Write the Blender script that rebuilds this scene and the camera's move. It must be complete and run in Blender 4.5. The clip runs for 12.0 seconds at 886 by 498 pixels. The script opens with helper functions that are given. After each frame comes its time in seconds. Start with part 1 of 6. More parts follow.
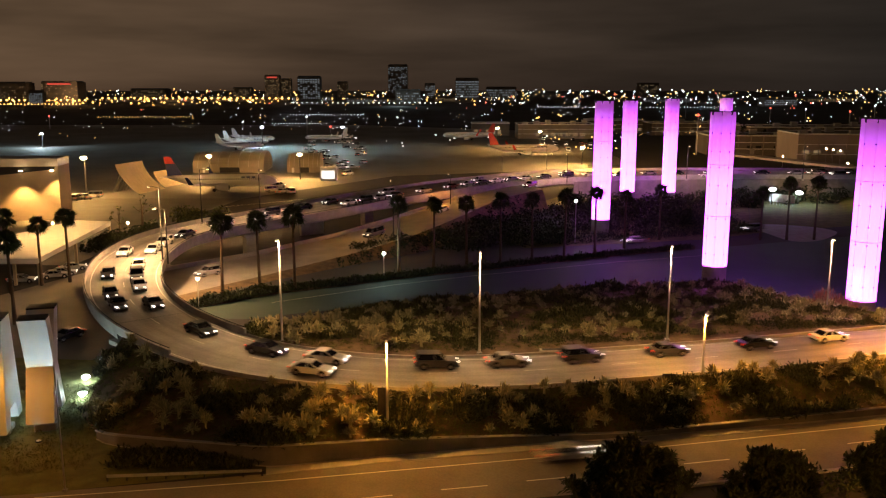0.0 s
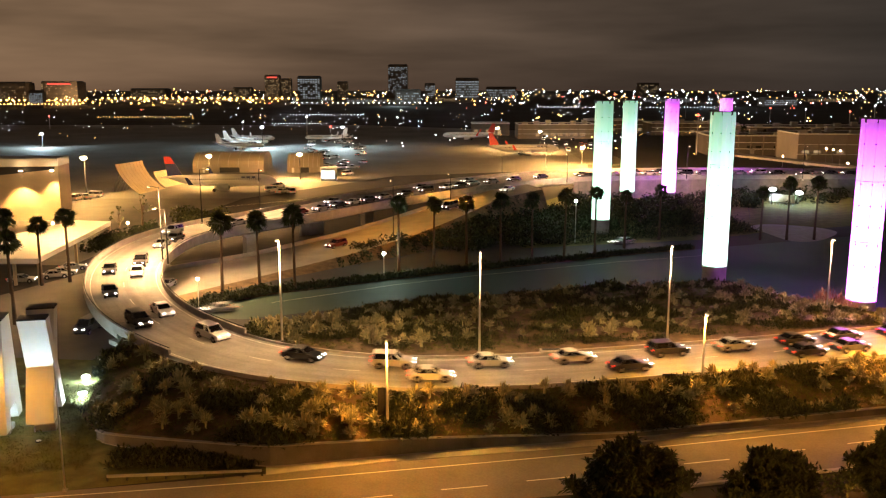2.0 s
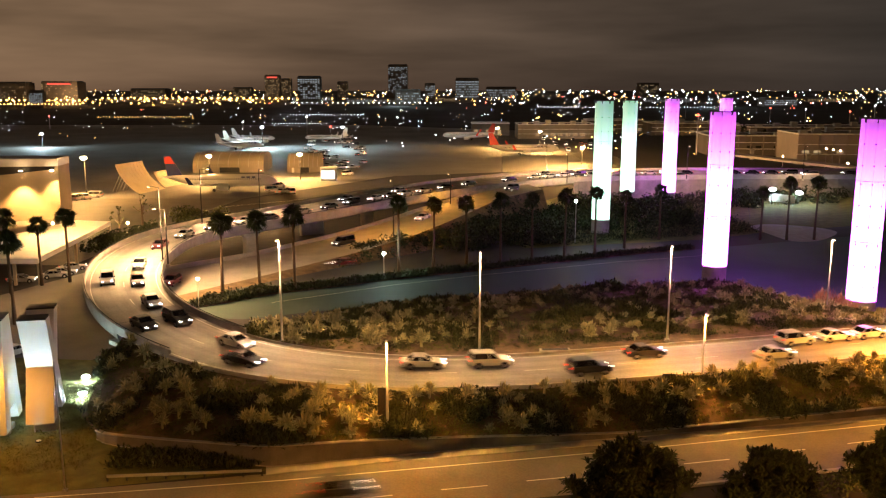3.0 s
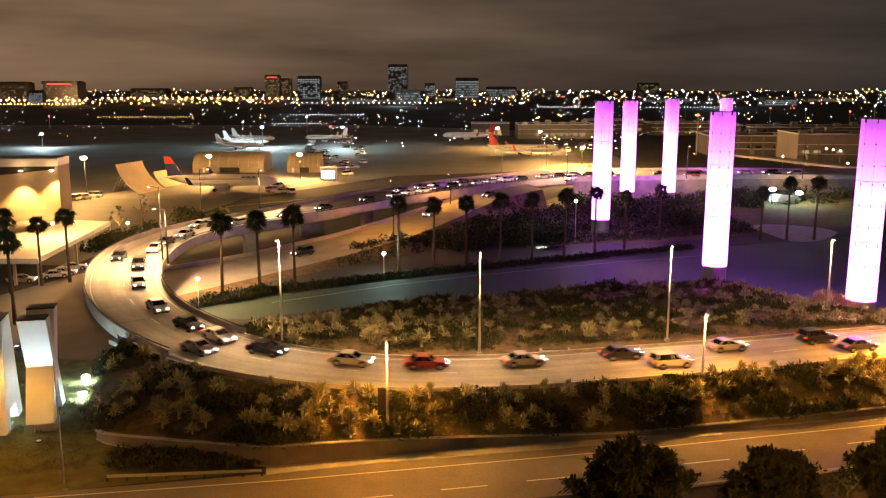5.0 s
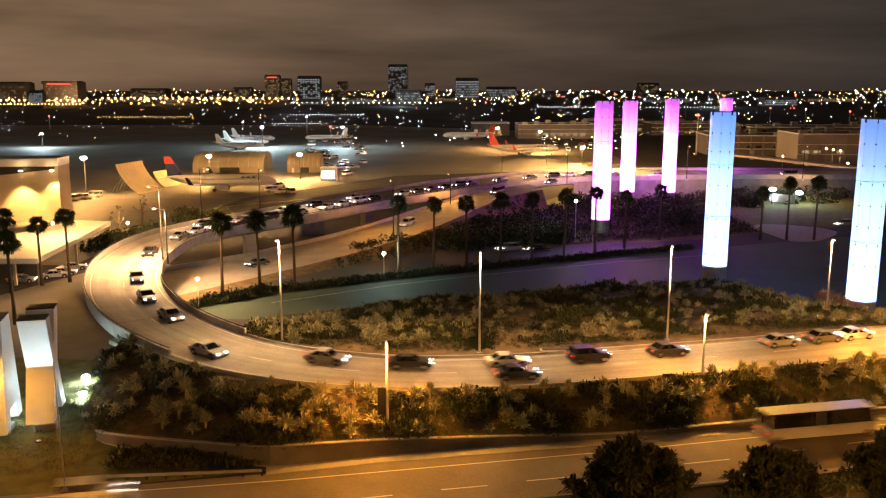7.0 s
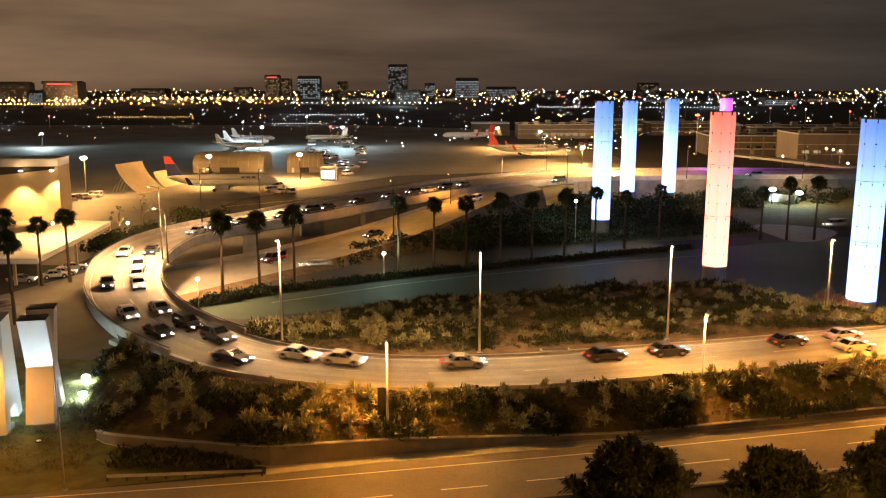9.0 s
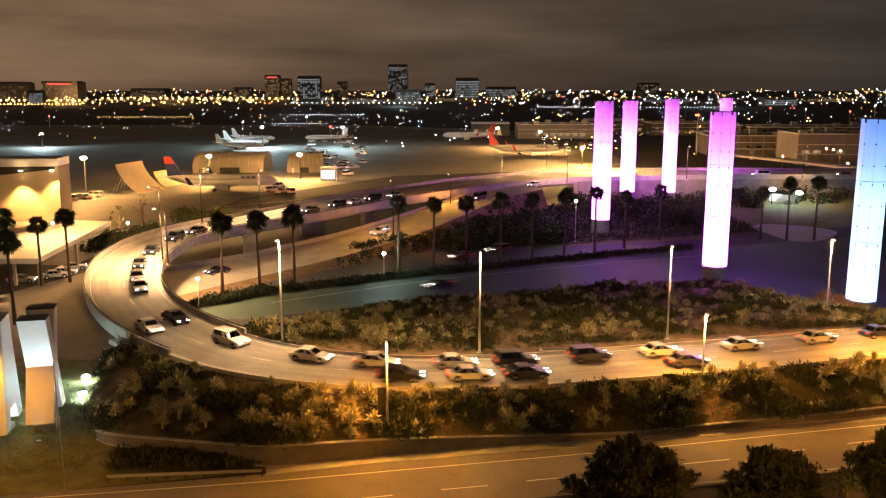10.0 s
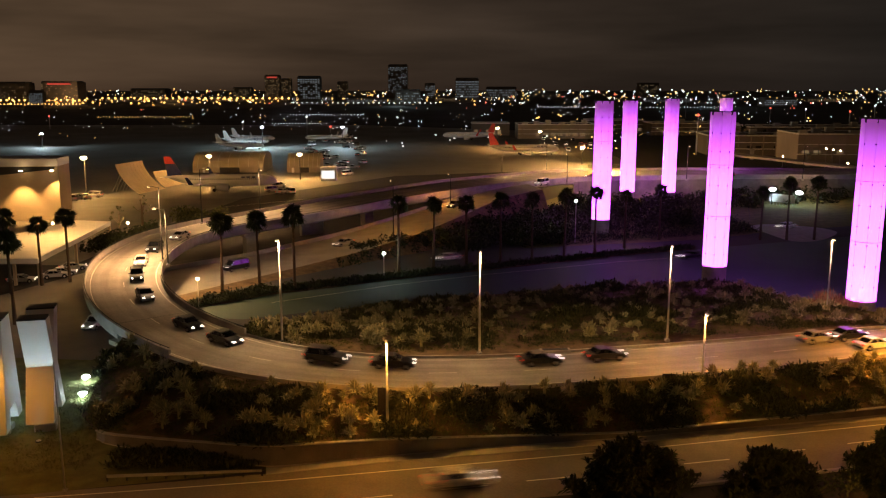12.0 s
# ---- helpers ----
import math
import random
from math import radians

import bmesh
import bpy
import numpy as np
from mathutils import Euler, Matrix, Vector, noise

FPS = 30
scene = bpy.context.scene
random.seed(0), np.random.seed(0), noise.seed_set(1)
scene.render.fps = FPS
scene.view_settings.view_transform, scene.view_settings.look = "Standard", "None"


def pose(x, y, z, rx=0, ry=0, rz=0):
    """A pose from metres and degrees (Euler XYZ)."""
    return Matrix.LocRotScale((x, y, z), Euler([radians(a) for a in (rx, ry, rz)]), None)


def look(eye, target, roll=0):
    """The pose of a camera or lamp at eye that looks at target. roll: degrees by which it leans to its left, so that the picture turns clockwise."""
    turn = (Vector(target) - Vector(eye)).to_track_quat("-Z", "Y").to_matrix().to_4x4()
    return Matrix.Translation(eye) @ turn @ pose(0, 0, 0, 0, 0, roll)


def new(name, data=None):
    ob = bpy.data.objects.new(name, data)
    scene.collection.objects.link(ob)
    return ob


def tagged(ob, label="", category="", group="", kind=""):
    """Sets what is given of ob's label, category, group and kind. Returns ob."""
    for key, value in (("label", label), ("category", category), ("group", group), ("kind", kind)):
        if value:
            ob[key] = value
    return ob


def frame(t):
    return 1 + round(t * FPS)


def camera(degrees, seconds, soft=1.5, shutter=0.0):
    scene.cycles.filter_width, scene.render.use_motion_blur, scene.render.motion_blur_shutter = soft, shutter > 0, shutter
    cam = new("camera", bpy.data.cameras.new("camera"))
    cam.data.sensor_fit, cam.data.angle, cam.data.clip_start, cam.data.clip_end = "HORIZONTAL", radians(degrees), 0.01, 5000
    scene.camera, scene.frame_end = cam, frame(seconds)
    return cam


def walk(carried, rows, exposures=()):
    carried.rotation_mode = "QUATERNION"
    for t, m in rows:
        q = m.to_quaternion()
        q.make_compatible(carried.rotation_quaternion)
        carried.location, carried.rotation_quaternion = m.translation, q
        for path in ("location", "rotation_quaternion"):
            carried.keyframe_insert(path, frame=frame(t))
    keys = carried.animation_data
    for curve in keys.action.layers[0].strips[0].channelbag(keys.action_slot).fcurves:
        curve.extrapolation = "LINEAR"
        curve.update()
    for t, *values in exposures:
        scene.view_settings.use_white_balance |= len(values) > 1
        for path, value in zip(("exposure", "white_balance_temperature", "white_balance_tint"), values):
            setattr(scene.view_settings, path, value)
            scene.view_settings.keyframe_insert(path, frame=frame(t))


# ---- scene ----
cam = camera(54.26, 12.0, soft=1.2, shutter=0.36)
EYE = (0, 0, 34.5)
still = look(EYE, (0, 100, 34.5 - 19.02))
walk(cam, [(0, still), (12, still)],
     exposures=[(0, -1.0), (0.1, -0.8), (0.3, -0.25), (0.5, 0.0), (6, 0.0), (11.6, 0.0), (11.8, -0.4), (12, -1.37)])

# ---- world and lights ----
world = bpy.data.worlds.new("night_sky")
scene.world = world
world.use_nodes = True
wn, wl = world.node_tree.nodes, world.node_tree.links
wn.clear()
w_out, w_bg = wn.new("ShaderNodeOutputWorld"), wn.new("ShaderNodeBackground")
w_tc, w_map, w_noise = wn.new("ShaderNodeTexCoord"), wn.new("ShaderNodeMapping"), wn.new("ShaderNodeTexNoise")
w_sep, w_rampz, w_rampx = wn.new("ShaderNodeSeparateXYZ"), wn.new("ShaderNodeValToRGB"), wn.new("ShaderNodeValToRGB")
w_mul, w_mul2 = wn.new("ShaderNodeMixRGB"), wn.new("ShaderNodeMixRGB")
w_cloud = wn.new("ShaderNodeValToRGB")
w_map.inputs["Scale"].default_value = (2.0, 2.0, 15.0)
w_noise.inputs["Scale"].default_value, w_noise.inputs["Detail"].default_value = 1.6, 4
wl.new(w_tc.outputs["Generated"], w_map.inputs["Vector"])
wl.new(w_map.outputs["Vector"], w_noise.inputs["Vector"])
wl.new(w_tc.outputs["Generated"], w_sep.inputs["Vector"])
wl.new(w_sep.outputs["Z"], w_rampz.inputs["Fac"])
wl.new(w_sep.outputs["X"], w_rampx.inputs["Fac"])
w_rampz.color_ramp.elements[0].position, w_rampz.color_ramp.elements[0].color = 0.0, (0.042, 0.0325, 0.026, 1)
w_rampz.color_ramp.elements[1].position, w_rampz.color_ramp.elements[1].color = 0.3, (0.021, 0.0172, 0.014, 1)
mid = w_rampz.color_ramp.elements.new(0.045)
mid.color = (0.054, 0.043, 0.034, 1)
w_map2 = wn.new("ShaderNodeMapRange")
w_map2.inputs["From Min"].default_value, w_map2.inputs["From Max"].default_value = -0.5, 0.5
wl.new(w_sep.outputs["X"], w_map2.inputs["Value"])
wl.new(w_map2.outputs["Result"], w_rampx.inputs["Fac"])
w_rampx.color_ramp.elements[0].color = (2.9, 2.2, 1.55, 1)
w_rampx.color_ramp.elements[1].color = (0.45, 0.47, 0.5, 1)
w_midx = w_rampx.color_ramp.elements.new(0.5)
w_midx.color = (1.2, 1.0, 0.85, 1)
w_cloud.color_ramp.elements[0].position, w_cloud.color_ramp.elements[0].color = 0.3, (0.6, 0.6, 0.6, 1)
w_cloud.color_ramp.elements[1].position, w_cloud.color_ramp.elements[1].color = 0.75, (1.5, 1.5, 1.5, 1)
wl.new(w_noise.outputs["Fac"], w_cloud.inputs["Fac"])
for node in (w_mul, w_mul2):
    node.blend_type = "MULTIPLY"
    node.inputs["Fac"].default_value = 1
wl.new(w_rampz.outputs["Color"], w_mul.inputs["Color1"])
wl.new(w_rampx.outputs["Color"], w_mul.inputs["Color2"])
wl.new(w_mul.outputs["Color"], w_mul2.inputs["Color1"])
wl.new(w_cloud.outputs["Color"], w_mul2.inputs["Color2"])
wl.new(w_mul2.outputs["Color"], w_bg.inputs["Color"])
w_bg.inputs["Strength"].default_value = 1.5
wl.new(w_bg.outputs["Background"], w_out.inputs["Surface"])

SODIUM = (1.0, 0.55, 0.23)
DEEP_SODIUM = (1.0, 0.385, 0.05)
WARM = (1.0, 0.5, 0.14)
COOL = (0.72, 0.95, 1.0)


def lamp(name, at, power, color=SODIUM, radius=0.25, cone=0, aim=None):
    """A lamp: a point, or a cone that looks at aim."""
    data = bpy.data.lights.new(name, "SPOT" if cone else "POINT")
    data.energy, data.color, data.shadow_soft_size = power, color, radius
    if cone:
        data.spot_size, data.spot_blend = radians(cone), 0.6
    ob = new(name, data)
    ob.matrix_world = look(at, aim or (at[0], at[1] + 0.01, 0)) if cone else pose(*at)
    return ob


# ---- materials ----
def mat(name, color, rough=0.7, var=0.25, scale=1.5, bump=0.15, metal=0.0, fine=12.0, per_piece=0.0, spec=0.3):
    """A surface with variation at two scales, in metres, and fine relief."""
    m = bpy.data.materials.new(name)
    m.use_nodes = True
    n, l = m.node_tree.nodes, m.node_tree.links
    b = n["Principled BSDF"]
    b.inputs["Roughness"].default_value, b.inputs["Metallic"].default_value = rough, metal
    b.inputs["Specular IOR Level"].default_value = spec
    tc = n.new("ShaderNodeTexCoord")
    big, small = n.new("ShaderNodeTexNoise"), n.new("ShaderNodeTexNoise")
    big.inputs["Scale"].default_value, big.inputs["Detail"].default_value = scale, 5
    small.inputs["Scale"].default_value, small.inputs["Detail"].default_value = fine, 3
    l.new(tc.outputs["Object"], big.inputs["Vector"])
    l.new(tc.outputs["Object"], small.inputs["Vector"])
    add = n.new("ShaderNodeMath")
    add.operation = "MULTIPLY_ADD"
    add.inputs[1].default_value = 0.4
    l.new(small.outputs["Fac"], add.inputs[0])
    sc = n.new("ShaderNodeMath")
    sc.operation = "MULTIPLY"
    sc.inputs[1].default_value = 0.6
    l.new(big.outputs["Fac"], sc.inputs[0])
    l.new(sc.outputs[0], add.inputs[2])
    value = add.outputs[0]
    if per_piece:
        geo = n.new("ShaderNodeNewGeometry")
        isl = n.new("ShaderNodeMath")
        isl.operation = "MULTIPLY_ADD"
        isl.inputs[1].default_value, isl.inputs[2].default_value = per_piece, -per_piece / 2
        l.new(geo.outputs["Random Per Island"], isl.inputs[0])
        tot = n.new("ShaderNodeMath")
        l.new(isl.outputs[0], tot.inputs[0])
        l.new(value, tot.inputs[1])
        value = tot.outputs[0]
    ramp = n.new("ShaderNodeValToRGB")
    lo, hi = [c * (1 - var) for c in color], [min(1, c * (1 + var)) for c in color]
    ramp.color_ramp.elements[0].position, ramp.color_ramp.elements[0].color = 0.3, (*lo, 1)
    ramp.color_ramp.elements[1].position, ramp.color_ramp.elements[1].color = 0.7, (*hi, 1)
    l.new(value, ramp.inputs["Fac"])
    l.new(ramp.outputs["Color"], b.inputs["Base Color"])
    if bump:
        bp = n.new("ShaderNodeBump")
        bp.inputs["Strength"].default_value, bp.inputs["Distance"].default_value = bump, 0.05
        l.new(small.outputs["Fac"], bp.inputs["Height"])
        l.new(bp.outputs["Normal"], b.inputs["Normal"])
    return m


def glow(name, color, strength, sampled=True):
    m = bpy.data.materials.new(name)
    m.use_nodes = True
    b = m.node_tree.nodes["Principled BSDF"]
    b.inputs["Base Color"].default_value = (0.05, 0.05, 0.05, 1)
    b.inputs["Emission Color"].default_value = (*color, 1)
    b.inputs["Emission Strength"].default_value = strength
    if not sampled:
        m.cycles.emission_sampling = "NONE"
    return m


def glass(name, color):
    m = bpy.data.materials.new(name)
    m.use_nodes = True
    b = m.node_tree.nodes["Principled BSDF"]
    b.inputs["Base Color"].default_value = (*color, 1)
    b.inputs["Roughness"].default_value, b.inputs["Specular IOR Level"].default_value = 0.08, 0.6
    return m


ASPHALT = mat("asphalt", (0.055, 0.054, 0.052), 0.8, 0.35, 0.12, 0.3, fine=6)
# lighter asphalt copies with the street lamps' light put into the colour
ASPHALT_LIT = mat("lit_asphalt", (0.15, 0.14, 0.13), 0.75, 0.25, 0.15, 0.25, fine=5)
FRONT_ASPHALT = mat("pale_lit_asphalt", (0.21, 0.185, 0.155), 0.75, 0.3, 0.2, 0.3, fine=5)
# base colour carries the green tint of the lamplight on this lane
LOOP_ASPHALT = mat("green_lit_asphalt", (0.075, 0.115, 0.098), 0.7, 0.2, 0.1, 0.15, fine=6)
DECK = mat("deck_concrete", (0.33, 0.31, 0.28), 0.7, 0.22, 0.25, 0.2, fine=4)
CONCRETE = mat("concrete", (0.36, 0.34, 0.31), 0.8, 0.25, 0.6, 0.25)
# darker, more mottled version of the concrete
DARK_CONCRETE = mat("darker_concrete", (0.2, 0.185, 0.165), 0.85, 0.35, 0.5, 0.3)
APRON = mat("apron_concrete", (0.2, 0.195, 0.185), 0.75, 0.3, 0.03, 0.1, fine=1.0)
EARTH = mat("planted_earth", (0.15, 0.105, 0.055), 0.95, 0.5, 0.8, 0.6, fine=9)
LAWN = mat("dry_lawn", (0.135, 0.13, 0.042), 0.95, 0.5, 0.5, 0.6, fine=10)
FIELD = mat("airfield_ground", (0.045, 0.043, 0.04), 0.9, 0.4, 0.01, 0.0, fine=0.4)
PAINT = mat("road_paint", (0.72, 0.70, 0.62), 0.6, 0.2, 2, 0.1)
KERB = mat("kerb_concrete", (0.45, 0.42, 0.37), 0.8, 0.2, 0.8, 0.2)
METAL = mat("galvanised_steel", (0.45, 0.45, 0.44), 0.45, 0.15, 3, 0.05, metal=0.7)
POLE = mat("painted_pole", (0.72, 0.71, 0.67), 0.5, 0.15, 2, 0.05)
RAIL = mat("dark_rail", (0.05, 0.05, 0.05), 0.6, 0.2, 3, 0.1, metal=0.5)
BARK = mat("palm_bark", (0.11, 0.08, 0.055), 0.95, 0.4, 4, 0.7)
FROND = mat("palm_frond", (0.045, 0.06, 0.02), 0.7, 0.4, 1, 0.1, per_piece=0.4)
LEAF = mat("shrub_leaf", (0.075, 0.08, 0.028), 0.75, 0.55, 0.6, 0.1, per_piece=0.6)
LEAF_BANK = mat("bank_leaf", (0.06, 0.066, 0.026), 0.7, 0.55, 0.8, 0.1, per_piece=0.7)
LEAF_DARK = mat("dark_leaf", (0.035, 0.045, 0.018), 0.75, 0.5, 0.6, 0.1, per_piece=0.5)
YUCCA = mat("pale_yucca_leaf", (0.42, 0.38, 0.2), 0.7, 0.3, 2, 0.1, per_piece=0.4)
STUCCO = mat("stucco_wall", (0.5, 0.42, 0.3), 0.85, 0.15, 0.2, 0.15, fine=6)
STUCCO_DARK = mat("beige_wall", (0.33, 0.29, 0.24), 0.85, 0.2, 0.1, 0.1, fine=3)
ROOF = mat("roof_membrane", (0.16, 0.155, 0.15), 0.85, 0.3, 0.1, 0.1, fine=2)
WHITE = mat("white_panel", (0.75, 0.75, 0.74), 0.5, 0.08, 0.5, 0.03)
WHITE_PLANE = mat("aircraft_white", (0.72, 0.72, 0.72), 0.35, 0.08, 0.3, 0.02)
TAIL_BLUE = mat("tail_navy", (0.03, 0.04, 0.14), 0.4, 0.15, 1, 0.02)
TAIL_RED = mat("tail_red", (0.55, 0.06, 0.05), 0.4, 0.15, 1, 0.02)
TYRE = mat("tyre_rubber", (0.02, 0.02, 0.02), 0.9, 0.2, 6, 0.2)
RIM = mat("wheel_rim", (0.5, 0.5, 0.5), 0.35, 0.1, 4, 0.02, metal=0.8)
TINT = glass("tinted_glass", (0.012, 0.013, 0.015))
DARK_PANE = glass("dark_window_glass", (0.03, 0.035, 0.04))
HEAD = glow("headlight_glow", (1.0, 0.93, 0.8), 15)
TAILLIGHT = glow("tail_light_glow", (1.0, 0.05, 0.02), 2.2)
TERMINAL_WALL = mat("grey_beige_wall", (0.17, 0.15, 0.13), 0.85, 0.25, 0.1, 0.1, fine=3)
BULB_WARM = glow("sodium_bulb", (1.0, 0.66, 0.3), 60)
BULB_COOL = glow("cool_bulb", (0.75, 1.0, 0.97), 160)
WINDOW_WARM = glow("lit_window_warm", (1.0, 0.7, 0.36), 0.45, False)
WINDOW_COOL = glow("lit_window_cool", (0.85, 0.95, 1.0), 0.45, False)
DOT_WARM = glow("far_sodium_light", (1.0, 0.5, 0.12), 11, False)
DOT_WHITE = glow("far_white_light", (0.9, 0.95, 1.0), 10, False)
DOT_RED = glow("far_red_light", (1.0, 0.1, 0.06), 9, False)
DOT_BLUE = glow("far_blue_light", (0.35, 0.5, 1.0), 5, False)
KIOSK = glow("kiosk_front_glow", (1.0, 0.97, 0.9), 3, False)
SIGN_RED = glow("red_sign_glow", (1.0, 0.1, 0.07), 1.3, False)


def worn_deck():
    """Concrete deck: darker wheel tracks and streaks that follow the lanes, stains and fine grain."""
    m = mat("worn_deck_concrete", (0.33, 0.31, 0.28), 0.68, 0.24, 0.25, 0.25, fine=4)
    n, l = m.node_tree.nodes, m.node_tree.links
    b = n["Principled BSDF"]
    uv, mp, streak = n.new("ShaderNodeUVMap"), n.new("ShaderNodeMapping"), n.new("ShaderNodeTexNoise")
    mp.inputs["Scale"].default_value = (1.0, 0.05, 1.0)
    streak.inputs["Scale"].default_value, streak.inputs["Detail"].default_value = 0.6, 3
    l.new(uv.outputs["UV"], mp.inputs["Vector"])
    l.new(mp.outputs["Vector"], streak.inputs["Vector"])
    ramp = n.new("ShaderNodeValToRGB")
    ramp.color_ramp.elements[0].position, ramp.color_ramp.elements[0].color = 0.3, (0.74, 0.72, 0.7, 1)
    ramp.color_ramp.elements[1].position, ramp.color_ramp.elements[1].color = 0.62, (1.12, 1.1, 1.07, 1)
    l.new(streak.outputs["Fac"], ramp.inputs["Fac"])
    mul = n.new("ShaderNodeMixRGB")
    mul.blend_type = "MULTIPLY"
    mul.inputs["Fac"].default_value = 1
    l.new(b.inputs["Base Color"].links[0].from_socket, mul.inputs["Color1"])
    l.new(ramp.outputs["Color"], mul.inputs["Color2"])
    l.new(mul.outputs["Color"], b.inputs["Base Color"])
    return m


WORN_DECK = worn_deck()
CAR_PAINT = {}
for cname, ccol in (("white", (0.72, 0.72, 0.70)), ("black", (0.012, 0.012, 0.013)), ("silver", (0.36, 0.36, 0.35)),
                    ("grey", (0.07, 0.07, 0.075)), ("maroon", (0.16, 0.012, 0.015)), ("blue", (0.02, 0.03, 0.13)),
                    ("yellow", (0.72, 0.42, 0.02))):
    CAR_PAINT[cname] = mat(cname + "_car_paint", ccol, 0.28, 0.06, 1, 0.0, spec=0.6)


# ---- mesh helpers ----
def mesh_of(name, verts, faces, material, smooth=False):
    me = bpy.data.meshes.new(name)
    me.from_pydata([tuple(v) for v in verts], [], faces)
    me.materials.append(material)
    if smooth:
        me.polygons.foreach_set("use_smooth", [True] * len(me.polygons))
    me.update()
    return me


def put(name, me, parent=None, at=None, label=""):
    ob = new(name, me)
    if parent:
        ob.parent = parent
    if at is not None:
        ob.matrix_local = at
    return tagged(ob, label)


def thing(name, at, label, category, group="", kind=""):
    ob = new(name)
    ob.empty_display_size = 0.3
    ob.matrix_world = at
    return tagged(ob, label, category, group, kind)


def box(x0, x1, y0, y1, z0, z1, bevel=0.0):
    bm = bmesh.new()
    bmesh.ops.create_cube(bm, size=1)
    for v in bm.verts:
        v.co = Vector(((x0 + x1) / 2 + v.co.x * (x1 - x0), (y0 + y1) / 2 + v.co.y * (y1 - y0), (z0 + z1) / 2 + v.co.z * (z1 - z0)))
    if bevel:
        bmesh.ops.bevel(bm, geom=bm.edges[:], offset=bevel, segments=1, affect="EDGES")
    return bm


def tube(path, radii, sides=8, cap=True):
    """A round tube along a path of points."""
    bm = bmesh.new()
    rings = []
    path = [Vector(p) for p in path]
    for i, p in enumerate(path):
        d = (path[min(i + 1, len(path) - 1)] - path[max(i - 1, 0)]).normalized()
        side = d.cross(Vector((0, 1, 0))) if abs(d.y) < 0.9 else d.cross(Vector((1, 0, 0)))
        side.normalize()
        up = side.cross(d)
        rings.append([bm.verts.new(p + radii[i] * (math.cos(a) * side + math.sin(a) * up))
                      for a in [2 * math.pi * k / sides for k in range(sides)]])
    for a, b in zip(rings, rings[1:]):
        for k in range(sides):
            bm.faces.new((a[k], a[(k + 1) % sides], b[(k + 1) % sides], b[k]))
    if cap:
        bm.faces.new(rings[0][::-1])
        bm.faces.new(rings[-1])
    bmesh.ops.recalc_face_normals(bm, faces=bm.faces[:])
    return bm


def prism(outline, y0, y1):
    """An outline in x and z, drawn out along y."""
    bm = bmesh.new()
    a = [bm.verts.new((x, y0, z)) for x, z in outline]
    b = [bm.verts.new((x, y1, z)) for x, z in outline]
    n = len(outline)
    for k in range(n):
        bm.faces.new((a[k], a[(k + 1) % n], b[(k + 1) % n], b[k]))
    bm.faces.new(a)
    bm.faces.new(b[::-1])
    bmesh.ops.recalc_face_normals(bm, faces=bm.faces[:])
    return bm


def join(*bms):
    out = bmesh.new()
    for bm in bms:
        me = bpy.data.meshes.new("piece")
        bm.to_mesh(me)
        out.from_mesh(me)
        bm.free()
        bpy.data.meshes.remove(me)
    return out


def mesh_from(name, bm, material, smooth=False):
    me = bpy.data.meshes.new(name)
    bm.to_mesh(me)
    bm.free()
    me.materials.append(material)
    if smooth:
        me.polygons.foreach_set("use_smooth", [True] * len(me.polygons))
    return me


def part(name, bm, material, parent, label="", at=None, smooth=False):
    return put(name, mesh_from(name, bm, material, smooth), parent, at, label)


def sheet(name, outline, z, material, label, category, thick=0.0):
    """A flat piece of ground of the setting."""
    verts = [(x, y, z) for x, y, *_ in outline]
    faces = [tuple(range(len(verts)))]
    if thick:
        n = len(verts)
        verts += [(x, y, z - thick) for x, y, _ in verts]
        faces += [(k, (k + 1) % n, n + (k + 1) % n, n + k) for k in range(n)]
    me = mesh_of(name, verts, faces, material)
    bm = bmesh.new()
    bm.from_mesh(me)
    bmesh.ops.recalc_face_normals(bm, faces=bm.faces[:])
    if max(bm.faces, key=lambda f: f.calc_area()).normal.z < 0:
        bmesh.ops.reverse_faces(bm, faces=bm.faces[:])
    bm.to_mesh(me)
    bm.free()
    return tagged(new(name, me), label, category, kind="structure")


def line_strip(points, width, height=0.0, z_up=0.0):
    """A band along a line of points, flat or with height, as a bmesh."""
    bm = bmesh.new()
    pts = [Vector(p) for p in points]
    rows = []
    for i, p in enumerate(pts):
        d = pts[min(i + 1, len(pts) - 1)] - pts[max(i - 1, 0)]
        n = Vector((-d.y, d.x, 0)).normalized() * width / 2
        up = Vector((0, 0, z_up))
        if height:
            rows.append([bm.verts.new(q) for q in (p + n, p + n + Vector((0, 0, height)), p - n + Vector((0, 0, height)), p - n)])
        else:
            rows.append([bm.verts.new(q + up) for q in (p + n, p - n)])
    for a, b in zip(rows, rows[1:]):
        for k in range(len(a) - 1):
            bm.faces.new((a[k], a[k + 1], b[k + 1], b[k]))
    if height:
        bm.faces.new(rows[0])
        bm.faces.new(rows[-1][::-1])
    bmesh.ops.recalc_face_normals(bm, faces=bm.faces[:])
    return bm


# ---- the ramp's line ----
STEP = 15.12
RAMP = [(132.1, 278.0, 6.2, 21.7), (117.0, 278.8, 6.2, 21.4), (101.9, 279.4, 6.2, 22.4), (86.8, 279.8, 6.2, 23.1), (71.7, 278.5, 6.2, 24.1),
        (56.7, 276.5, 6.2, 24.9), (41.9, 273.8, 6.2, 23.9), (28.8, 266.5, 6.2, 21.3), (17.1, 256.9, 6.2, 19.9), (5.8, 246.9, 6.2, 19.1),
        (-3.5, 235.0, 6.2, 18.1), (-12.6, 222.9, 6.2, 17.4), (-21.4, 210.6, 6.2, 16.9), (-29.3, 197.7, 6.2, 16.1)]
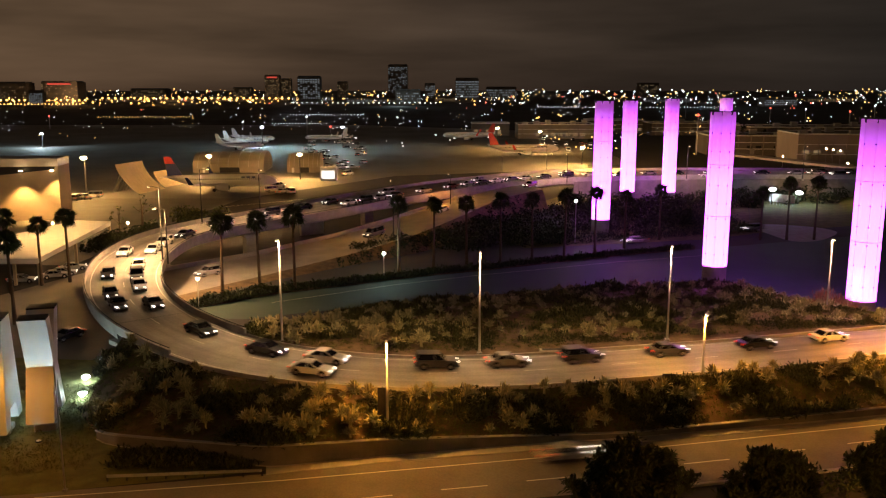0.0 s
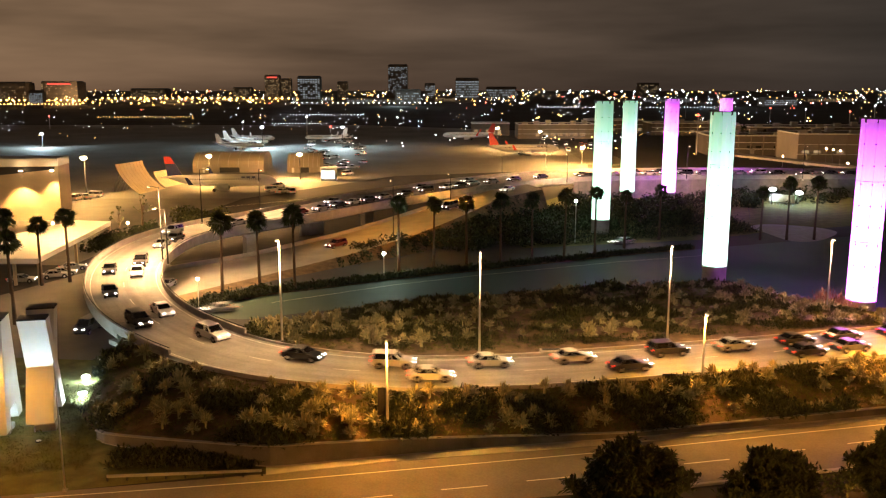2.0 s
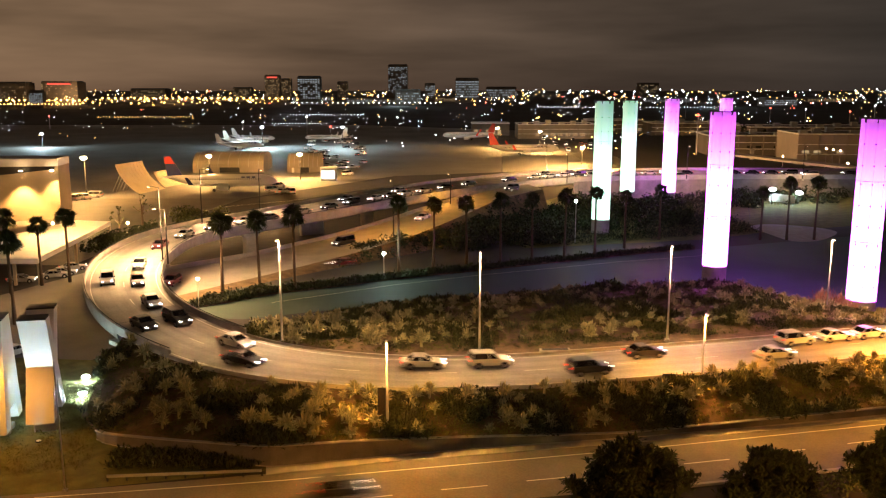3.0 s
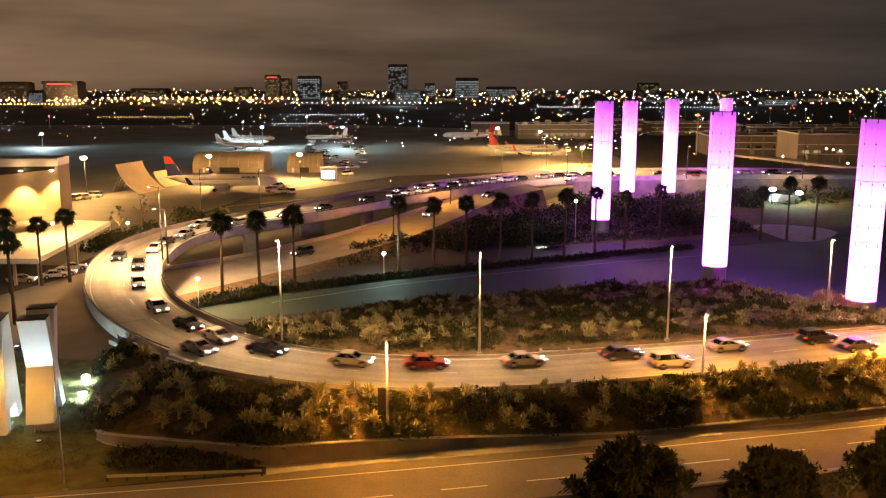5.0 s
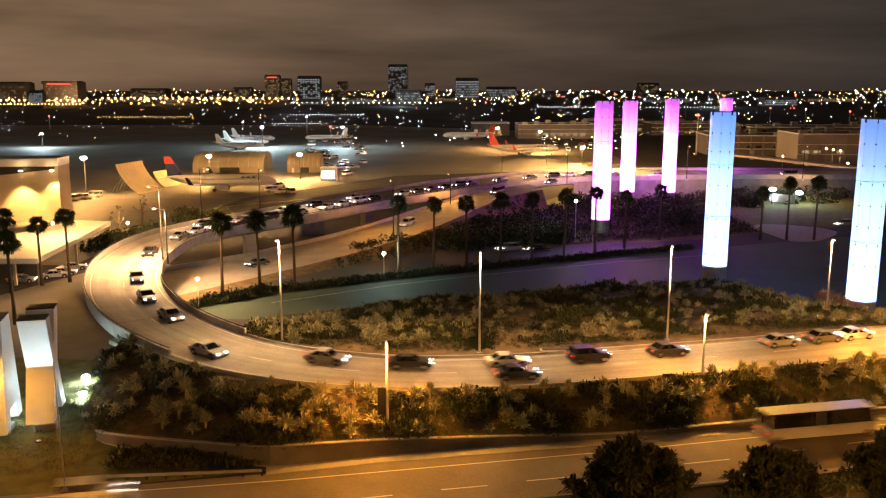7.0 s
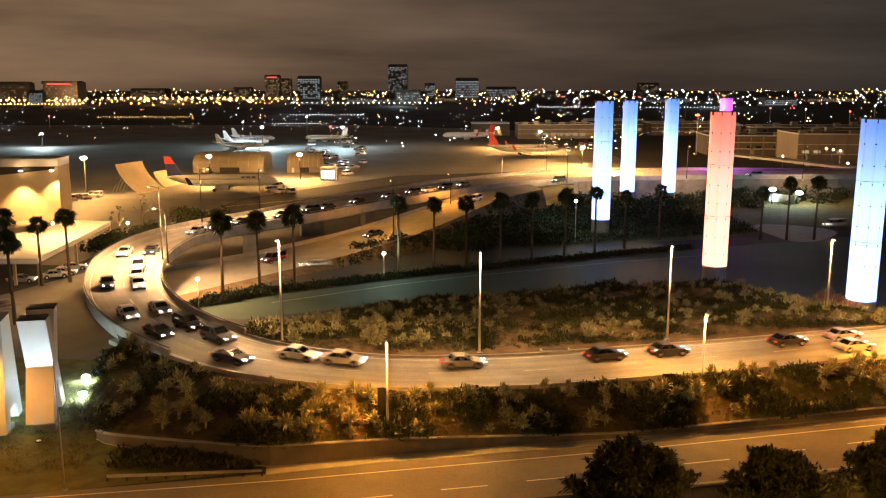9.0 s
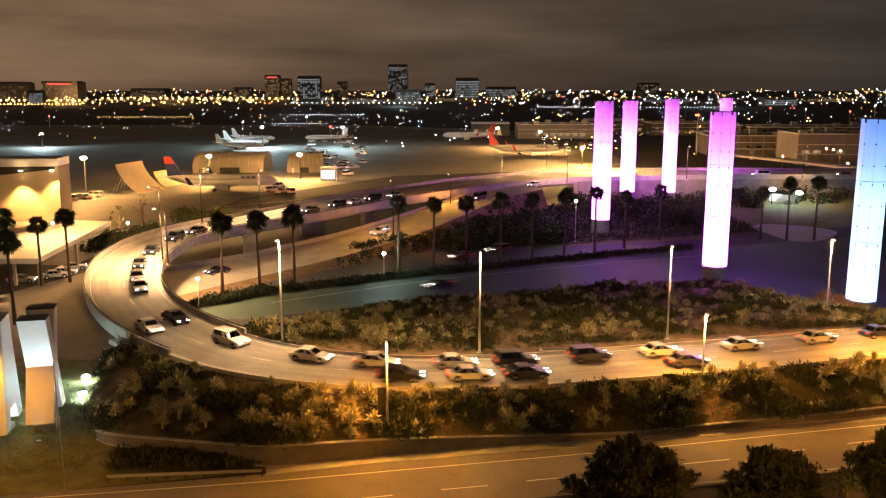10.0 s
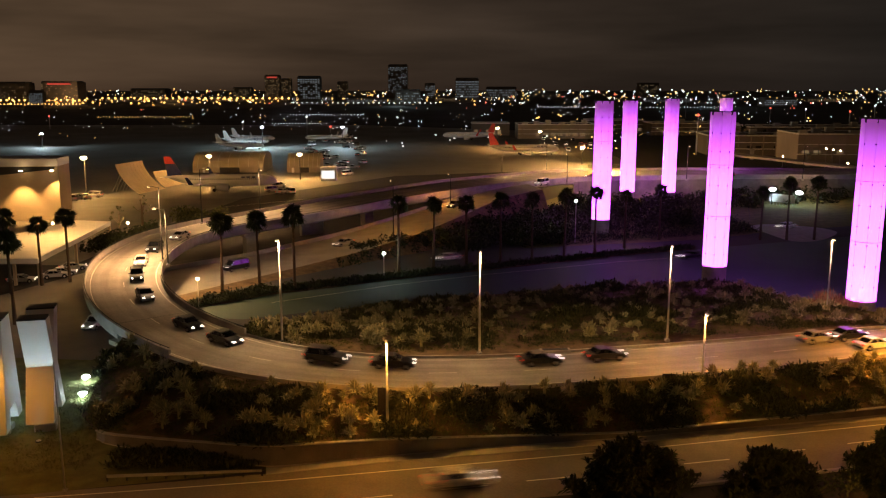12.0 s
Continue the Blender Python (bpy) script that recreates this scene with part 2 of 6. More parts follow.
RAMP += [(-37.4, 185.0, 6.2, 14.5), (-46.0, 172.5, 6.2, 13.0), (-51.2, 158.4, 6.2, 12.0), (-51.7, 143.3, 6.0, 11.7), (-48.6, 128.6, 5.8, 11.1),
         (-42.6, 114.7, 5.5, 10.8), (-33.8, 102.5, 5.1, 10.8), (-22.1, 93.0, 4.6, 10.9), (-7.8, 88.5, 4.3, 10.7), (7.2, 89.8, 3.9, 10.6),
         (21.8, 93.7, 3.6, 10.8), (36.3, 97.9, 3.3, 10.9), (50.7, 102.6, 3.1, 10.5)]
RAMP_END = STEP * (len(RAMP) - 1)


def ramp_at(s):
    """Centre, direction, left normal and width of the ramp at s metres along it."""
    n = len(RAMP)
    if s <= 0:
        c = Vector(RAMP[0][:3]) + Vector((1, -0.02, 0)) * -s
        return c, Vector((-1, 0.02, 0)).normalized(), Vector((-0.02, -1, 0)).normalized(), RAMP[0][3]
    if s >= RAMP_END:
        d = Vector((0.951, 0.309, 0))
        k = min(1, (s - RAMP_END) / 120)
        c = Vector(RAMP[-1][:3]) + d * (s - RAMP_END) + Vector((0, 0, -2.6 * k))
        return c, d, Vector((-0.309, 0.951, 0)), RAMP[-1][3]
    i = min(int(s / STEP), n - 2)
    t = s / STEP - i
    p = [Vector(RAMP[min(max(i + k, 0), n - 1)]) for k in (-1, 0, 1, 2)]
    q = 0.5 * (2 * p[1] + (p[2] - p[0]) * t + (2 * p[0] - 5 * p[1] + 4 * p[2] - p[3]) * t * t + (3 * p[1] - p[0] - 3 * p[2] + p[3]) * t ** 3)
    g = 0.5 * ((p[2] - p[0]) + 2 * (2 * p[0] - 5 * p[1] + 4 * p[2] - p[3]) * t + 3 * (3 * p[1] - p[0] - 3 * p[2] + p[3]) * t * t)
    d = Vector((g[0], g[1], g[2])).normalized()
    return Vector(q[:3]), d, Vector((-d.y, d.x, 0)).normalized(), q[3]


def ramp_edge(s, side, inset=0.0, up=0.0):
    """A point on the ramp's edge; side 1 is the inside of the loop, -1 the outside."""
    c, d, n, w = ramp_at(s)
    return c + n * side * (w / 2 - inset) + Vector((0, 0, up))


def steps(a, b, n):
    return [a + (b - a) * k / (n - 1) for k in range(n)]


S_ALL = steps(-600, -20, 8) + steps(0, RAMP_END, 160) + steps(RAMP_END + 15, RAMP_END + 600, 12)
S_BRIDGE = steps(-600, -20, 8) + steps(0, 300, 120)


# ---- large structure ----
MEDIAN_LOW = [(-39.2, 130.9), (-33.4, 136.2), (-28.7, 140.5), (-18.0, 146.2), (-8.5, 152.0), (7.0, 159.2), (21.8, 166.5), (36.6, 173.9), (53.6, 180.7)]
MEDIAN_UP = [(-40.2, 134.0), (-34.2, 140.0), (-29.5, 144.2), (-18.5, 149.8), (-8.7, 155.3), (7.2, 162.4), (22.2, 169.6), (37.2, 176.8), (54.5, 183.6)]


def build_ground():
    R = 4800
    sheet("ground", [(-R, -300, 0), (R, -300, 0), (R, R, 0), (-R, R, 0)], 0.0, FIELD, "dark open airfield ground reaching the horizon", "ground")
    sheet("apron", [(-146.7, 264.2, 0), (-61.5, 264.2, 0), (-18.2, 331.1, 0), (59.9, 358.1, 0), (104.5, 629.4, 0), (-65.4, 753.1, 0), (-411.7, 753.1, 0)], 0.06, APRON,
          "pale concrete aircraft apron under floodlights", "apron")
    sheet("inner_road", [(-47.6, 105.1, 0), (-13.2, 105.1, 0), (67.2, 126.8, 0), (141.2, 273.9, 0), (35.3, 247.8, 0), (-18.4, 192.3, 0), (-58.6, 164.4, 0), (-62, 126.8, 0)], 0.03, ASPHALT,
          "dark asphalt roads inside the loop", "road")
    sheet("lower_loop_road", [(-37, 126.2, 0)] + [(x, y, 0) for x, y in MEDIAN_LOW] + [(112, 204, 0), (140, 200, 0), (100, 131, 0), (66, 125, 0), (56, 123, 0), (45.8, 149.7, 0), (11, 141.3, 0), (-2.2, 137.4, 0), (-19.6, 129.5, 0), (-29.9, 124.9, 0)], 0.045, LOOP_ASPHALT,
          "smooth asphalt lane inside the loop with green lamplight in its colour", "road")
    sheet("median", [(x, y, 0) for x, y in MEDIAN_LOW] + [(x, y, 0) for x, y in MEDIAN_UP[::-1]], 0.14, EARTH, "dark planted median strip between the loop lanes", "median", 0.12)
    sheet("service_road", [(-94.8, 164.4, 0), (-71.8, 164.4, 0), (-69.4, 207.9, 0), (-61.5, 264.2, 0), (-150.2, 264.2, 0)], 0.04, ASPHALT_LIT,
          "asphalt yard beside the hangar, coloured lighter as if lit", "road")
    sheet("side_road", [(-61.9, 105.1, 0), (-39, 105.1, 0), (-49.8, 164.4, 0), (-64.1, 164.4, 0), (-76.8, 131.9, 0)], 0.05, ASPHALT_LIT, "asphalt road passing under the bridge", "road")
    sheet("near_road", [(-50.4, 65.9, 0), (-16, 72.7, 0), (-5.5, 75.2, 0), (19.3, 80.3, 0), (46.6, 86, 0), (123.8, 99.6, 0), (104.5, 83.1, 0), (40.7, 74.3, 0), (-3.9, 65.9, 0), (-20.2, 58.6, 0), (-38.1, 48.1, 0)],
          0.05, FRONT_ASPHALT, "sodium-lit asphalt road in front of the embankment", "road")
    sheet("lawn", [(-66.1, 107.4, 0), (-43.3, 105.1, 0), (-35.1, 92.9, 0), (-34.2, 83.1, 0), (-16.6, 78.2, 0), (-16.1, 73.2, 0), (-35, 68.7, 0), (-50.8, 66.4, 0)], 0.12, LAWN,
          "patchy dry lawn beside the road", "lawn")
    sheet("loop_lawn", [(17.7, 182, 0), (58.2, 192.3, 0), (72.4, 199.8, 0), (101.7, 289.1, 0), (38.9, 273.9, 0), (5.1, 212.2, 0)], 0.06, LAWN, "dark rough lawn around the pylons", "lawn")
    sheet("far_lawn", [(72.6, 200.6, 0), (111.9, 215.8, 0), (160.7, 239.8, 0), (198.2, 297.3, 0), (101.6, 287.5, 0)], 0.06, LAWN, "dark rough lawn beyond the loop road", "lawn")
    sheet("shoulder", [(-16.2, 74, 0), (-5.6, 76.6, 0), (19.4, 80.8, 0), (46.7, 86.3, 0), (46.4, 85.5, 0), (19.2, 79.7, 0), (-5.5, 75.1, 0), (-15.9, 72.5, 0)], 0.10, KERB,
          "pale concrete road shoulder", "pavement", 0.1)


def road_marks():
    marks = [line_strip([(-34.7, 68.1, 0.06), (-14.2, 71.4, 0.06), (18.8, 78.1, 0.06), (45.7, 84.3, 0.06), (90.3, 92.7, 0.06)], 0.16)]
    for a, b in (((-0.2, 69.6, 0.06), (3.9, 70.4, 0.06)), ((7.4, 71.3, 0.06), (11.3, 72.1, 0.06)), ((22.3, 74.8, 0.06), (26.8, 75.8, 0.06)),
                 ((30.4, 77.2, 0.06), (34.8, 78, 0.06)), ((39.5, 79.4, 0.06), (43.8, 80.4, 0.06)), ((-6.9, 68, 0.06), (-4.3, 68.6, 0.06))):
        marks.append(line_strip([a, b], 0.16))
    marks.append(line_strip([(-27.6, 134.9, 0.05), (-8.3, 147.7, 0.05), (6.9, 155.5, 0.05), (35.4, 167.9, 0.05), (54.1, 174.3, 0.05)], 0.13))
    marks.append(line_strip([(-43.9, 104.8, 0.07), (-43.2, 109.6, 0.07), (-40.9, 111.6, 0.07)], 0.2))
    marks.append(line_strip([(-40.6, 263.6, 0.08), (-62.3, 246.1, 0.08)], 0.25))
    tagged(put("road_marking", mesh_from("road_marking", join(*marks), PAINT)), "worn white lane lines on the roads", "road marking", kind="structure")


def build_ramp():
    verts, faces = [], []
    for s in S_ALL:
        verts += [ramp_edge(s, 1), ramp_edge(s, -1)]
    for i in range(len(S_ALL) - 1):
        a = 2 * i
        faces.append((a, a + 1, a + 3, a + 2))
    deck = mesh_of("ramp_deck", verts, faces, WORN_DECK)
    uv = deck.uv_layers.new(name="lane")
    for loop in deck.loops:
        k = loop.vertex_index
        uv.data[loop.index].uv = ((1 if k % 2 else -1) * ramp_at(S_ALL[k // 2])[3] / 2, S_ALL[k // 2])
    bm = bmesh.new()
    bm.from_mesh(deck)
    if bm.faces and sum(f.normal.z for f in bm.faces) < 0:
        bmesh.ops.reverse_faces(bm, faces=bm.faces[:])
    bm.to_mesh(deck)
    bm.free()
    tagged(new("ramp_deck", deck), "pale worn concrete deck of the curved ramp", "road", kind="structure")
    # girder under the deck
    verts, faces = [], []
    for s in S_BRIDGE:
        verts += [ramp_edge(s, 1, 0.0, -0.02), ramp_edge(s, 1, 0.15, -1.0), ramp_edge(s, 1, 2.2, -1.7),
                  ramp_edge(s, -1, 2.2, -1.7), ramp_edge(s, -1, 0.15, -1.0), ramp_edge(s, -1, 0.0, -0.02)]
    for i in range(len(S_BRIDGE) - 1):
        for k in range(5):
            a = 6 * i + k
            faces.append((a, a + 1, a + 7, a + 6))
    tagged(new("bridge_girder", mesh_of("bridge_girder", verts, faces, CONCRETE)), "smooth concrete box girder of the ramp bridge", "bridge", kind="structure")
    # parapets
    for side, label in ((1, "inner concrete parapet of the ramp"), (-1, "outer concrete parapet of the ramp")):
        for name, ss, h in (("parapet", [s for s in S_ALL if s < 312], 0.85), ("low_kerb", [s for s in S_ALL if s > 308], 0.3)):
            bm = line_strip([ramp_edge(s, side, 0.12, -0.25) for s in ss], 0.28, h + 0.25)
            tagged(part(name, bm, KERB if name == "low_kerb" else CONCRETE, None), label if name == "parapet" else "low pale concrete kerb along the ramp", name.replace("_", " "), kind="structure")
        ss = [s for s in S_ALL if 150 < s < 312]
        rail = tagged(part("parapet_rail", tube([ramp_edge(s, side, 0.12, 1.05) for s in ss], [0.05] * len(ss), 6), RAIL, None), "dark steel rail on the parapet", "railing", kind="structure")
        for s in steps(152, 310, 64):
            part("rail_post", tube([ramp_edge(s, side, 0.12, 0.6), ramp_edge(s, side, 0.12, 1.05)], [0.04, 0.04], 5), RAIL, rail)
    # painted lines and joints
    marks = []
    for side in (1, -1):
        ss = [s for s in S_ALL if -10 < s < RAMP_END + 40]
        marks.append(line_strip([ramp_edge(s, side, 0.9, 0.012) for s in ss], 0.12))
    s = -60
    while s < RAMP_END + 20:
        marks.append(line_strip([ramp_at(q)[0] + Vector((0, 0, 0.012)) for q in (s, s + 1.5, s + 3)], 0.11))
        s += 10.5
    tagged(put("lane_line", mesh_from("lane_line", join(*marks), PAINT)), "thin white lane lines on the ramp", "road marking", kind="structure")
    joints = [line_strip([ramp_edge(s, 1, 0.2, 0.012), ramp_edge(s, -1, 0.2, 0.012)], 0.1) for s in (150, 186, 222, 258, 297)]
    tagged(put("deck_joint", mesh_from("deck_joint", join(*joints), RAIL)), "dark expansion joints across the deck", "joint", kind="structure")


def pier(at, width, depth, top, turn):
    t = thing("bridge_pier", pose(at[0], at[1], 0, 0, 0, turn), "pale rectangular concrete bridge pier under the ramp", "bridge pier", "bridge piers")
    part("column", box(-width / 2, width / 2, -depth / 2, depth / 2, -0.3, top - 0.6, 0.08), CONCRETE, t)
    part("pier_cap", box(-width * 0.75, width * 0.75, -depth * 0.6, depth * 0.6, top - 0.6, top, 0.06), CONCRETE, t)


def resample(points, n):
    pts = [Vector(p) for p in points]
    ds = [0.0]
    for a, b in zip(pts, pts[1:]):
        ds.append(ds[-1] + (b - a).length)
    out = []
    for u in steps(0, ds[-1], n):
        k = max(i for i in range(len(ds) - 1) if ds[i] <= u + 1e-6)
        out.append(pts[k].lerp(pts[k + 1], min(1, (u - ds[k]) / max(1e-6, ds[k + 1] - ds[k]))))
    return out


def smooth_line(points, n, rounds=2):
    pts = resample(points, n)
    for _ in range(rounds):
        pts = [pts[0]] + [(a + 2 * b + c) / 4 for a, b, c in zip(pts, pts[1:], pts[2:])] + [pts[-1]]
    return pts


def loft(name, line_a, line_b, cols, material, label, category, bulge=0.0, rough=0.0, smooth=True):
    """A sheet of ground between two lines with the same number of points."""
    rows = len(line_a)
    verts, faces = [], []
    for a, b in zip(line_a, line_b):
        for k in range(cols):
            u = k / (cols - 1)
            p = a.lerp(b, u)
            p.z += bulge * math.sin(math.pi * u) + rough * noise.noise(p * 0.35) * math.sin(math.pi * u)
            verts.append(p)
    for i in range(rows - 1):
        for k in range(cols - 1):
            q = i * cols + k
            faces.append((q, q + 1, q + cols + 1, q + cols))
    me = mesh_of(name, verts, faces, material, smooth)
    bm = bmesh.new()
    bm.from_mesh(me)
    if sum(f.normal.z for f in bm.faces) < 0:
        bmesh.ops.reverse_faces(bm, faces=bm.faces[:])
    bm.to_mesh(me)
    bm.free()
    return tagged(new(name, me), label, category, kind="structure")


def build_down_ramp():
    """The sloping road that leaves the viaduct and runs down into the loop."""
    far = smooth_line([(-56.7, 152.9, 0.1), (-51.7, 159.7, 0.1), (-39.4, 171.8, 0.2), (-23.3, 190.7, 1.2), (-11.4, 205.1, 2.8), (-0.6, 220.8, 4.2), (11.9, 238.2, 5.6), (24.1, 251.4, 6.15)], 40)
    near = smooth_line([(-47.9, 133.3, 0.1), (-43, 140.9, 0.1), (-31.7, 155.8, 0.2), (-17.5, 170.8, 1.2), (-6.5, 181.5, 2.8), (2.1, 194.4, 4.2), (14.7, 221.3, 5.6), (27.5, 237.6, 6.15)], 40)
    loft("down_ramp", far, near, 4, DECK, "sloping concrete slip road down from the viaduct", "road")
    tagged(part("slip_parapet", line_strip([p + Vector((0, 0, -0.3)) for p in far], 0.3, 1.1), CONCRETE, None), "pale concrete parapet of the slip road", "parapet", kind="structure")
    base = [Vector((p.x + 1.5, p.y - 4.5, 0.03)) for p in near]
    loft("slip_bank", near, base, 5, EARTH, "planted bank below the slip road", "bank", 0.2, 0.3)
    tagged(part("slip_wall", line_strip([Vector((p.x, p.y, 0)) for p in far], 0.25, 0.2), CONCRETE, None), "footing wall of the slip road", "wall", kind="structure")
    verts = [v for p in far for v in (Vector((p.x, p.y + 0.16, 0)), Vector((p.x, p.y + 0.16, p.z)))]
    me = mesh_of("slip_side", verts, [(2 * i, 2 * i + 1, 2 * i + 3, 2 * i + 2) for i in range(len(far) - 1)], CONCRETE)
    tagged(new("slip_side", me), "concrete side wall of the slip road", "wall", kind="structure")
    return near, base


build_ground()
tagged(part("near_kerb", line_strip([(15.3, 69, 0), (23.1, 70.6, 0), (37.4, 73.8, 0), (48.6, 76.1, 0), (108.1, 86.1, 0)], 0.35, 0.22), KERB, None), "pale kerb of the front road", "kerb", kind="structure")
road_marks()
build_ramp()
slip_near, slip_base = build_down_ramp()
for at, w, d, top, turn in (((-39.7, 174.5, 0), 2.2, 2.0, 4.6, 38), ((-19, 214, 0), 2.6, 2.2, 4.6, 38), ((-30.7, 199.8, 0), 6.0, 1.0, 4.6, 38), ((1.4, 273.9, 0), 2.6, 2.2, 4.6, 30),
                            ((62, 277), 2.6, 2.2, 4.6, 0), ((100, 279), 2.6, 2.2, 4.6, 0), ((-50.5, 146), 3.2, 1.8, 4.4, 0), ((-36.5, 106.5), 8.0, 2.0, 3.6, 50)):
    pier(at, w, d, top, turn)

ss = steps(-40, 100, 30)
verts = [v for s in ss for v in (ramp_edge(s, 1, -0.03, -0.6), ramp_edge(s, 1, -0.03, -6.2))]
tagged(new("viaduct_wall", mesh_of("viaduct_wall", verts, [(2 * i, 2 * i + 1, 2 * i + 3, 2 * i + 2) for i in range(len(ss) - 1)], DARK_CONCRETE)), "concrete wall closing the viaduct's inner side", "wall", kind="structure")
for s in steps(-38, 98, 24):
    c = ramp_edge(s, 1, -0.1, -6.2)
    part("wall_rib", box(c.x - 0.2, c.x + 0.2, c.y - 0.12, c.y + 0.05, 0, 5.7, 0.02), DARK_CONCRETE, bpy.data.objects["viaduct_wall"])

# embankments beside the ramp
S_OUT = steps(302, RAMP_END + 60, 90)
OUT_TOP = [ramp_edge(s, -1, -0.1, -0.12) for s in S_OUT]
WALL_TOP = smooth_line([(-37.9, 85.8, 0.4), (-33.5, 79.4, 1), (-26, 77.2, 1.3), (-16.2, 74, 2), (-4.5, 76.7, 1.6), (6.4, 78.8, 1), (17.7, 80.7, 0.5), (31.6, 83.5, 0.7), (47.1, 86.9, 0.8), (102, 98.2, 0.6)], 90, 1)
loft("outer_bank", OUT_TOP, WALL_TOP, 12, EARTH, "planted earth embankment below the ramp", "embankment", 0.35, 0.5)
S_IN = steps(313, RAMP_END + 55, 80)
IN_TOP = [ramp_edge(s, 1, -0.1, -0.1) for s in S_IN]
IN_LOW = smooth_line([(-23.8, 105.1, 3.4), (-21.8, 113.6, 2), (-18.7, 123.4, 0.6), (-12.7, 130.7, 0.05), (-2.2, 137.2, 0.05), (11, 141.1, 0.05), (31.2, 147.3, 0.05), (47.7, 149.5, 0.05), (52.7, 141.1, 0.05), (53.7, 129.3, 0.05), (56.2, 122.9, 0.05), (66.1, 124.7, 0.05), (99.1, 131.7, 0.05)], 80, 2)
loft("inner_bank", IN_TOP, IN_LOW, 14, EARTH, "planted earth mound inside the loop", "embankment", 0.9, 0.8)
tagged(part("retaining_wall", line_strip([Vector((p.x, p.y - 0.12, 0)) for p in WALL_TOP[4:70]], 0.25, 0.2), KERB, None), "footing of the low retaining wall", "wall", kind="structure")
tagged(part("wall_coping", line_strip([Vector((p.x, p.y - 0.05, p.z + 0.1)) for p in WALL_TOP[4:70]], 0.4, 0.1), KERB, None), "pale coping on the low retaining wall", "coping", kind="structure")
verts = [v for p in WALL_TOP[4:70] for v in (Vector((p.x, p.y - 0.2, 0)), Vector((p.x, p.y - 0.2, p.z + 0.12)), Vector((p.x, p.y + 0.12, p.z + 0.12)), Vector((p.x, p.y + 0.12, p.z - 0.2)))]
faces = [(4 * i + k, 4 * i + k + 1, 4 * i + k + 5, 4 * i + k + 4) for i in range(65) for k in range(3)]
tagged(new("low_wall", mesh_of("low_wall", verts, faces, DARK_CONCRETE)), "low dark concrete retaining wall at the bank's foot", "wall", kind="structure")


# ---- pylons ----
def slat_material():
    """Four-sided light slat: magenta, green, blue and red sides, each washed out to white towards the foot."""
    m = bpy.data.materials.new("light_slat")
    m.use_nodes = True
    n, l = m.node_tree.nodes, m.node_tree.links
    b = n["Principled BSDF"]
    b.inputs["Base Color"].default_value = (0.6, 0.6, 0.6, 1)
    tc, sep = n.new("ShaderNodeTexCoord"), n.new("ShaderNodeSeparateXYZ")
    l.new(tc.outputs["Object"], sep.inputs[0])
    fac = n.new("ShaderNodeMapRange")
    fac.inputs["From Min"].default_value, fac.inputs["From Max"].default_value = 0, 27
    l.new(sep.outputs["Z"], fac.inputs["Value"])

    def hue(low, top):
        r = n.new("ShaderNodeValToRGB")
        r.color_ramp.elements[0].position, r.color_ramp.elements[0].color = 0.0, (*low, 1)
        r.color_ramp.elements[1].position, r.color_ramp.elements[1].color = 0.97, (*top, 1)
        for at_u, mix_u in ((0.55, 0.3), (0.78, 0.8)):
            e = r.color_ramp.elements.new(at_u)
            e.color = (*[a + (c - a) * mix_u for a, c in zip(low, top)], 1)
        l.new(fac.outputs["Result"], r.inputs["Fac"])
        return r.outputs["Color"]

    def math_node(op, a, b2=None):
        q = n.new("ShaderNodeMath")
        q.operation = op
        l.new(a, q.inputs[0])
        q.inputs[1].default_value = 0.0
        if b2 is not None:
            l.new(b2, q.inputs[1])
        return q.outputs[0]

    def choose(f, no, yes):
        q = n.new("ShaderNodeMixRGB")
        l.new(f, q.inputs["Fac"])
        l.new(no, q.inputs["Color1"])
        l.new(yes, q.inputs["Color2"])
        return q.outputs["Color"]

    x, y = sep.outputs["X"], sep.outputs["Y"]
    on_x = choose(math_node("GREATER_THAN", x), hue((1.05, 1.7, 3.9), (0.12, 0.34, 0.95)), hue((10.0, 1.65, 16.0), (0.64, 0.09, 0.82)))
    on_y = choose(math_node("GREATER_THAN", y), hue((3.0, 1.05, 0.7), (0.95, 0.2, 0.12)), hue((1.5, 2.6, 1.95), (0.19, 0.5, 0.31)))
    color = choose(math_node("GREATER_THAN", math_node("ABSOLUTE", x), math_node("ABSOLUTE", y)), on_y, on_x)
    l.new(color, b.inputs["Emission Color"])
    b.inputs["Emission Strength"].default_value = 1.0
    return m


SLAT = slat_material()
SLATS = 20
PYLON_RIM = mat("pylon_ring_metal", (0.12, 0.1, 0.12), 0.5, 0.2, 2, 0.05, metal=0.5)
slats = []


def cylinder(r, z0, z1, sides=40, cap=True):
    return tube([(0, 0, z0), (0, 0, z1)], [r, r], sides, cap)


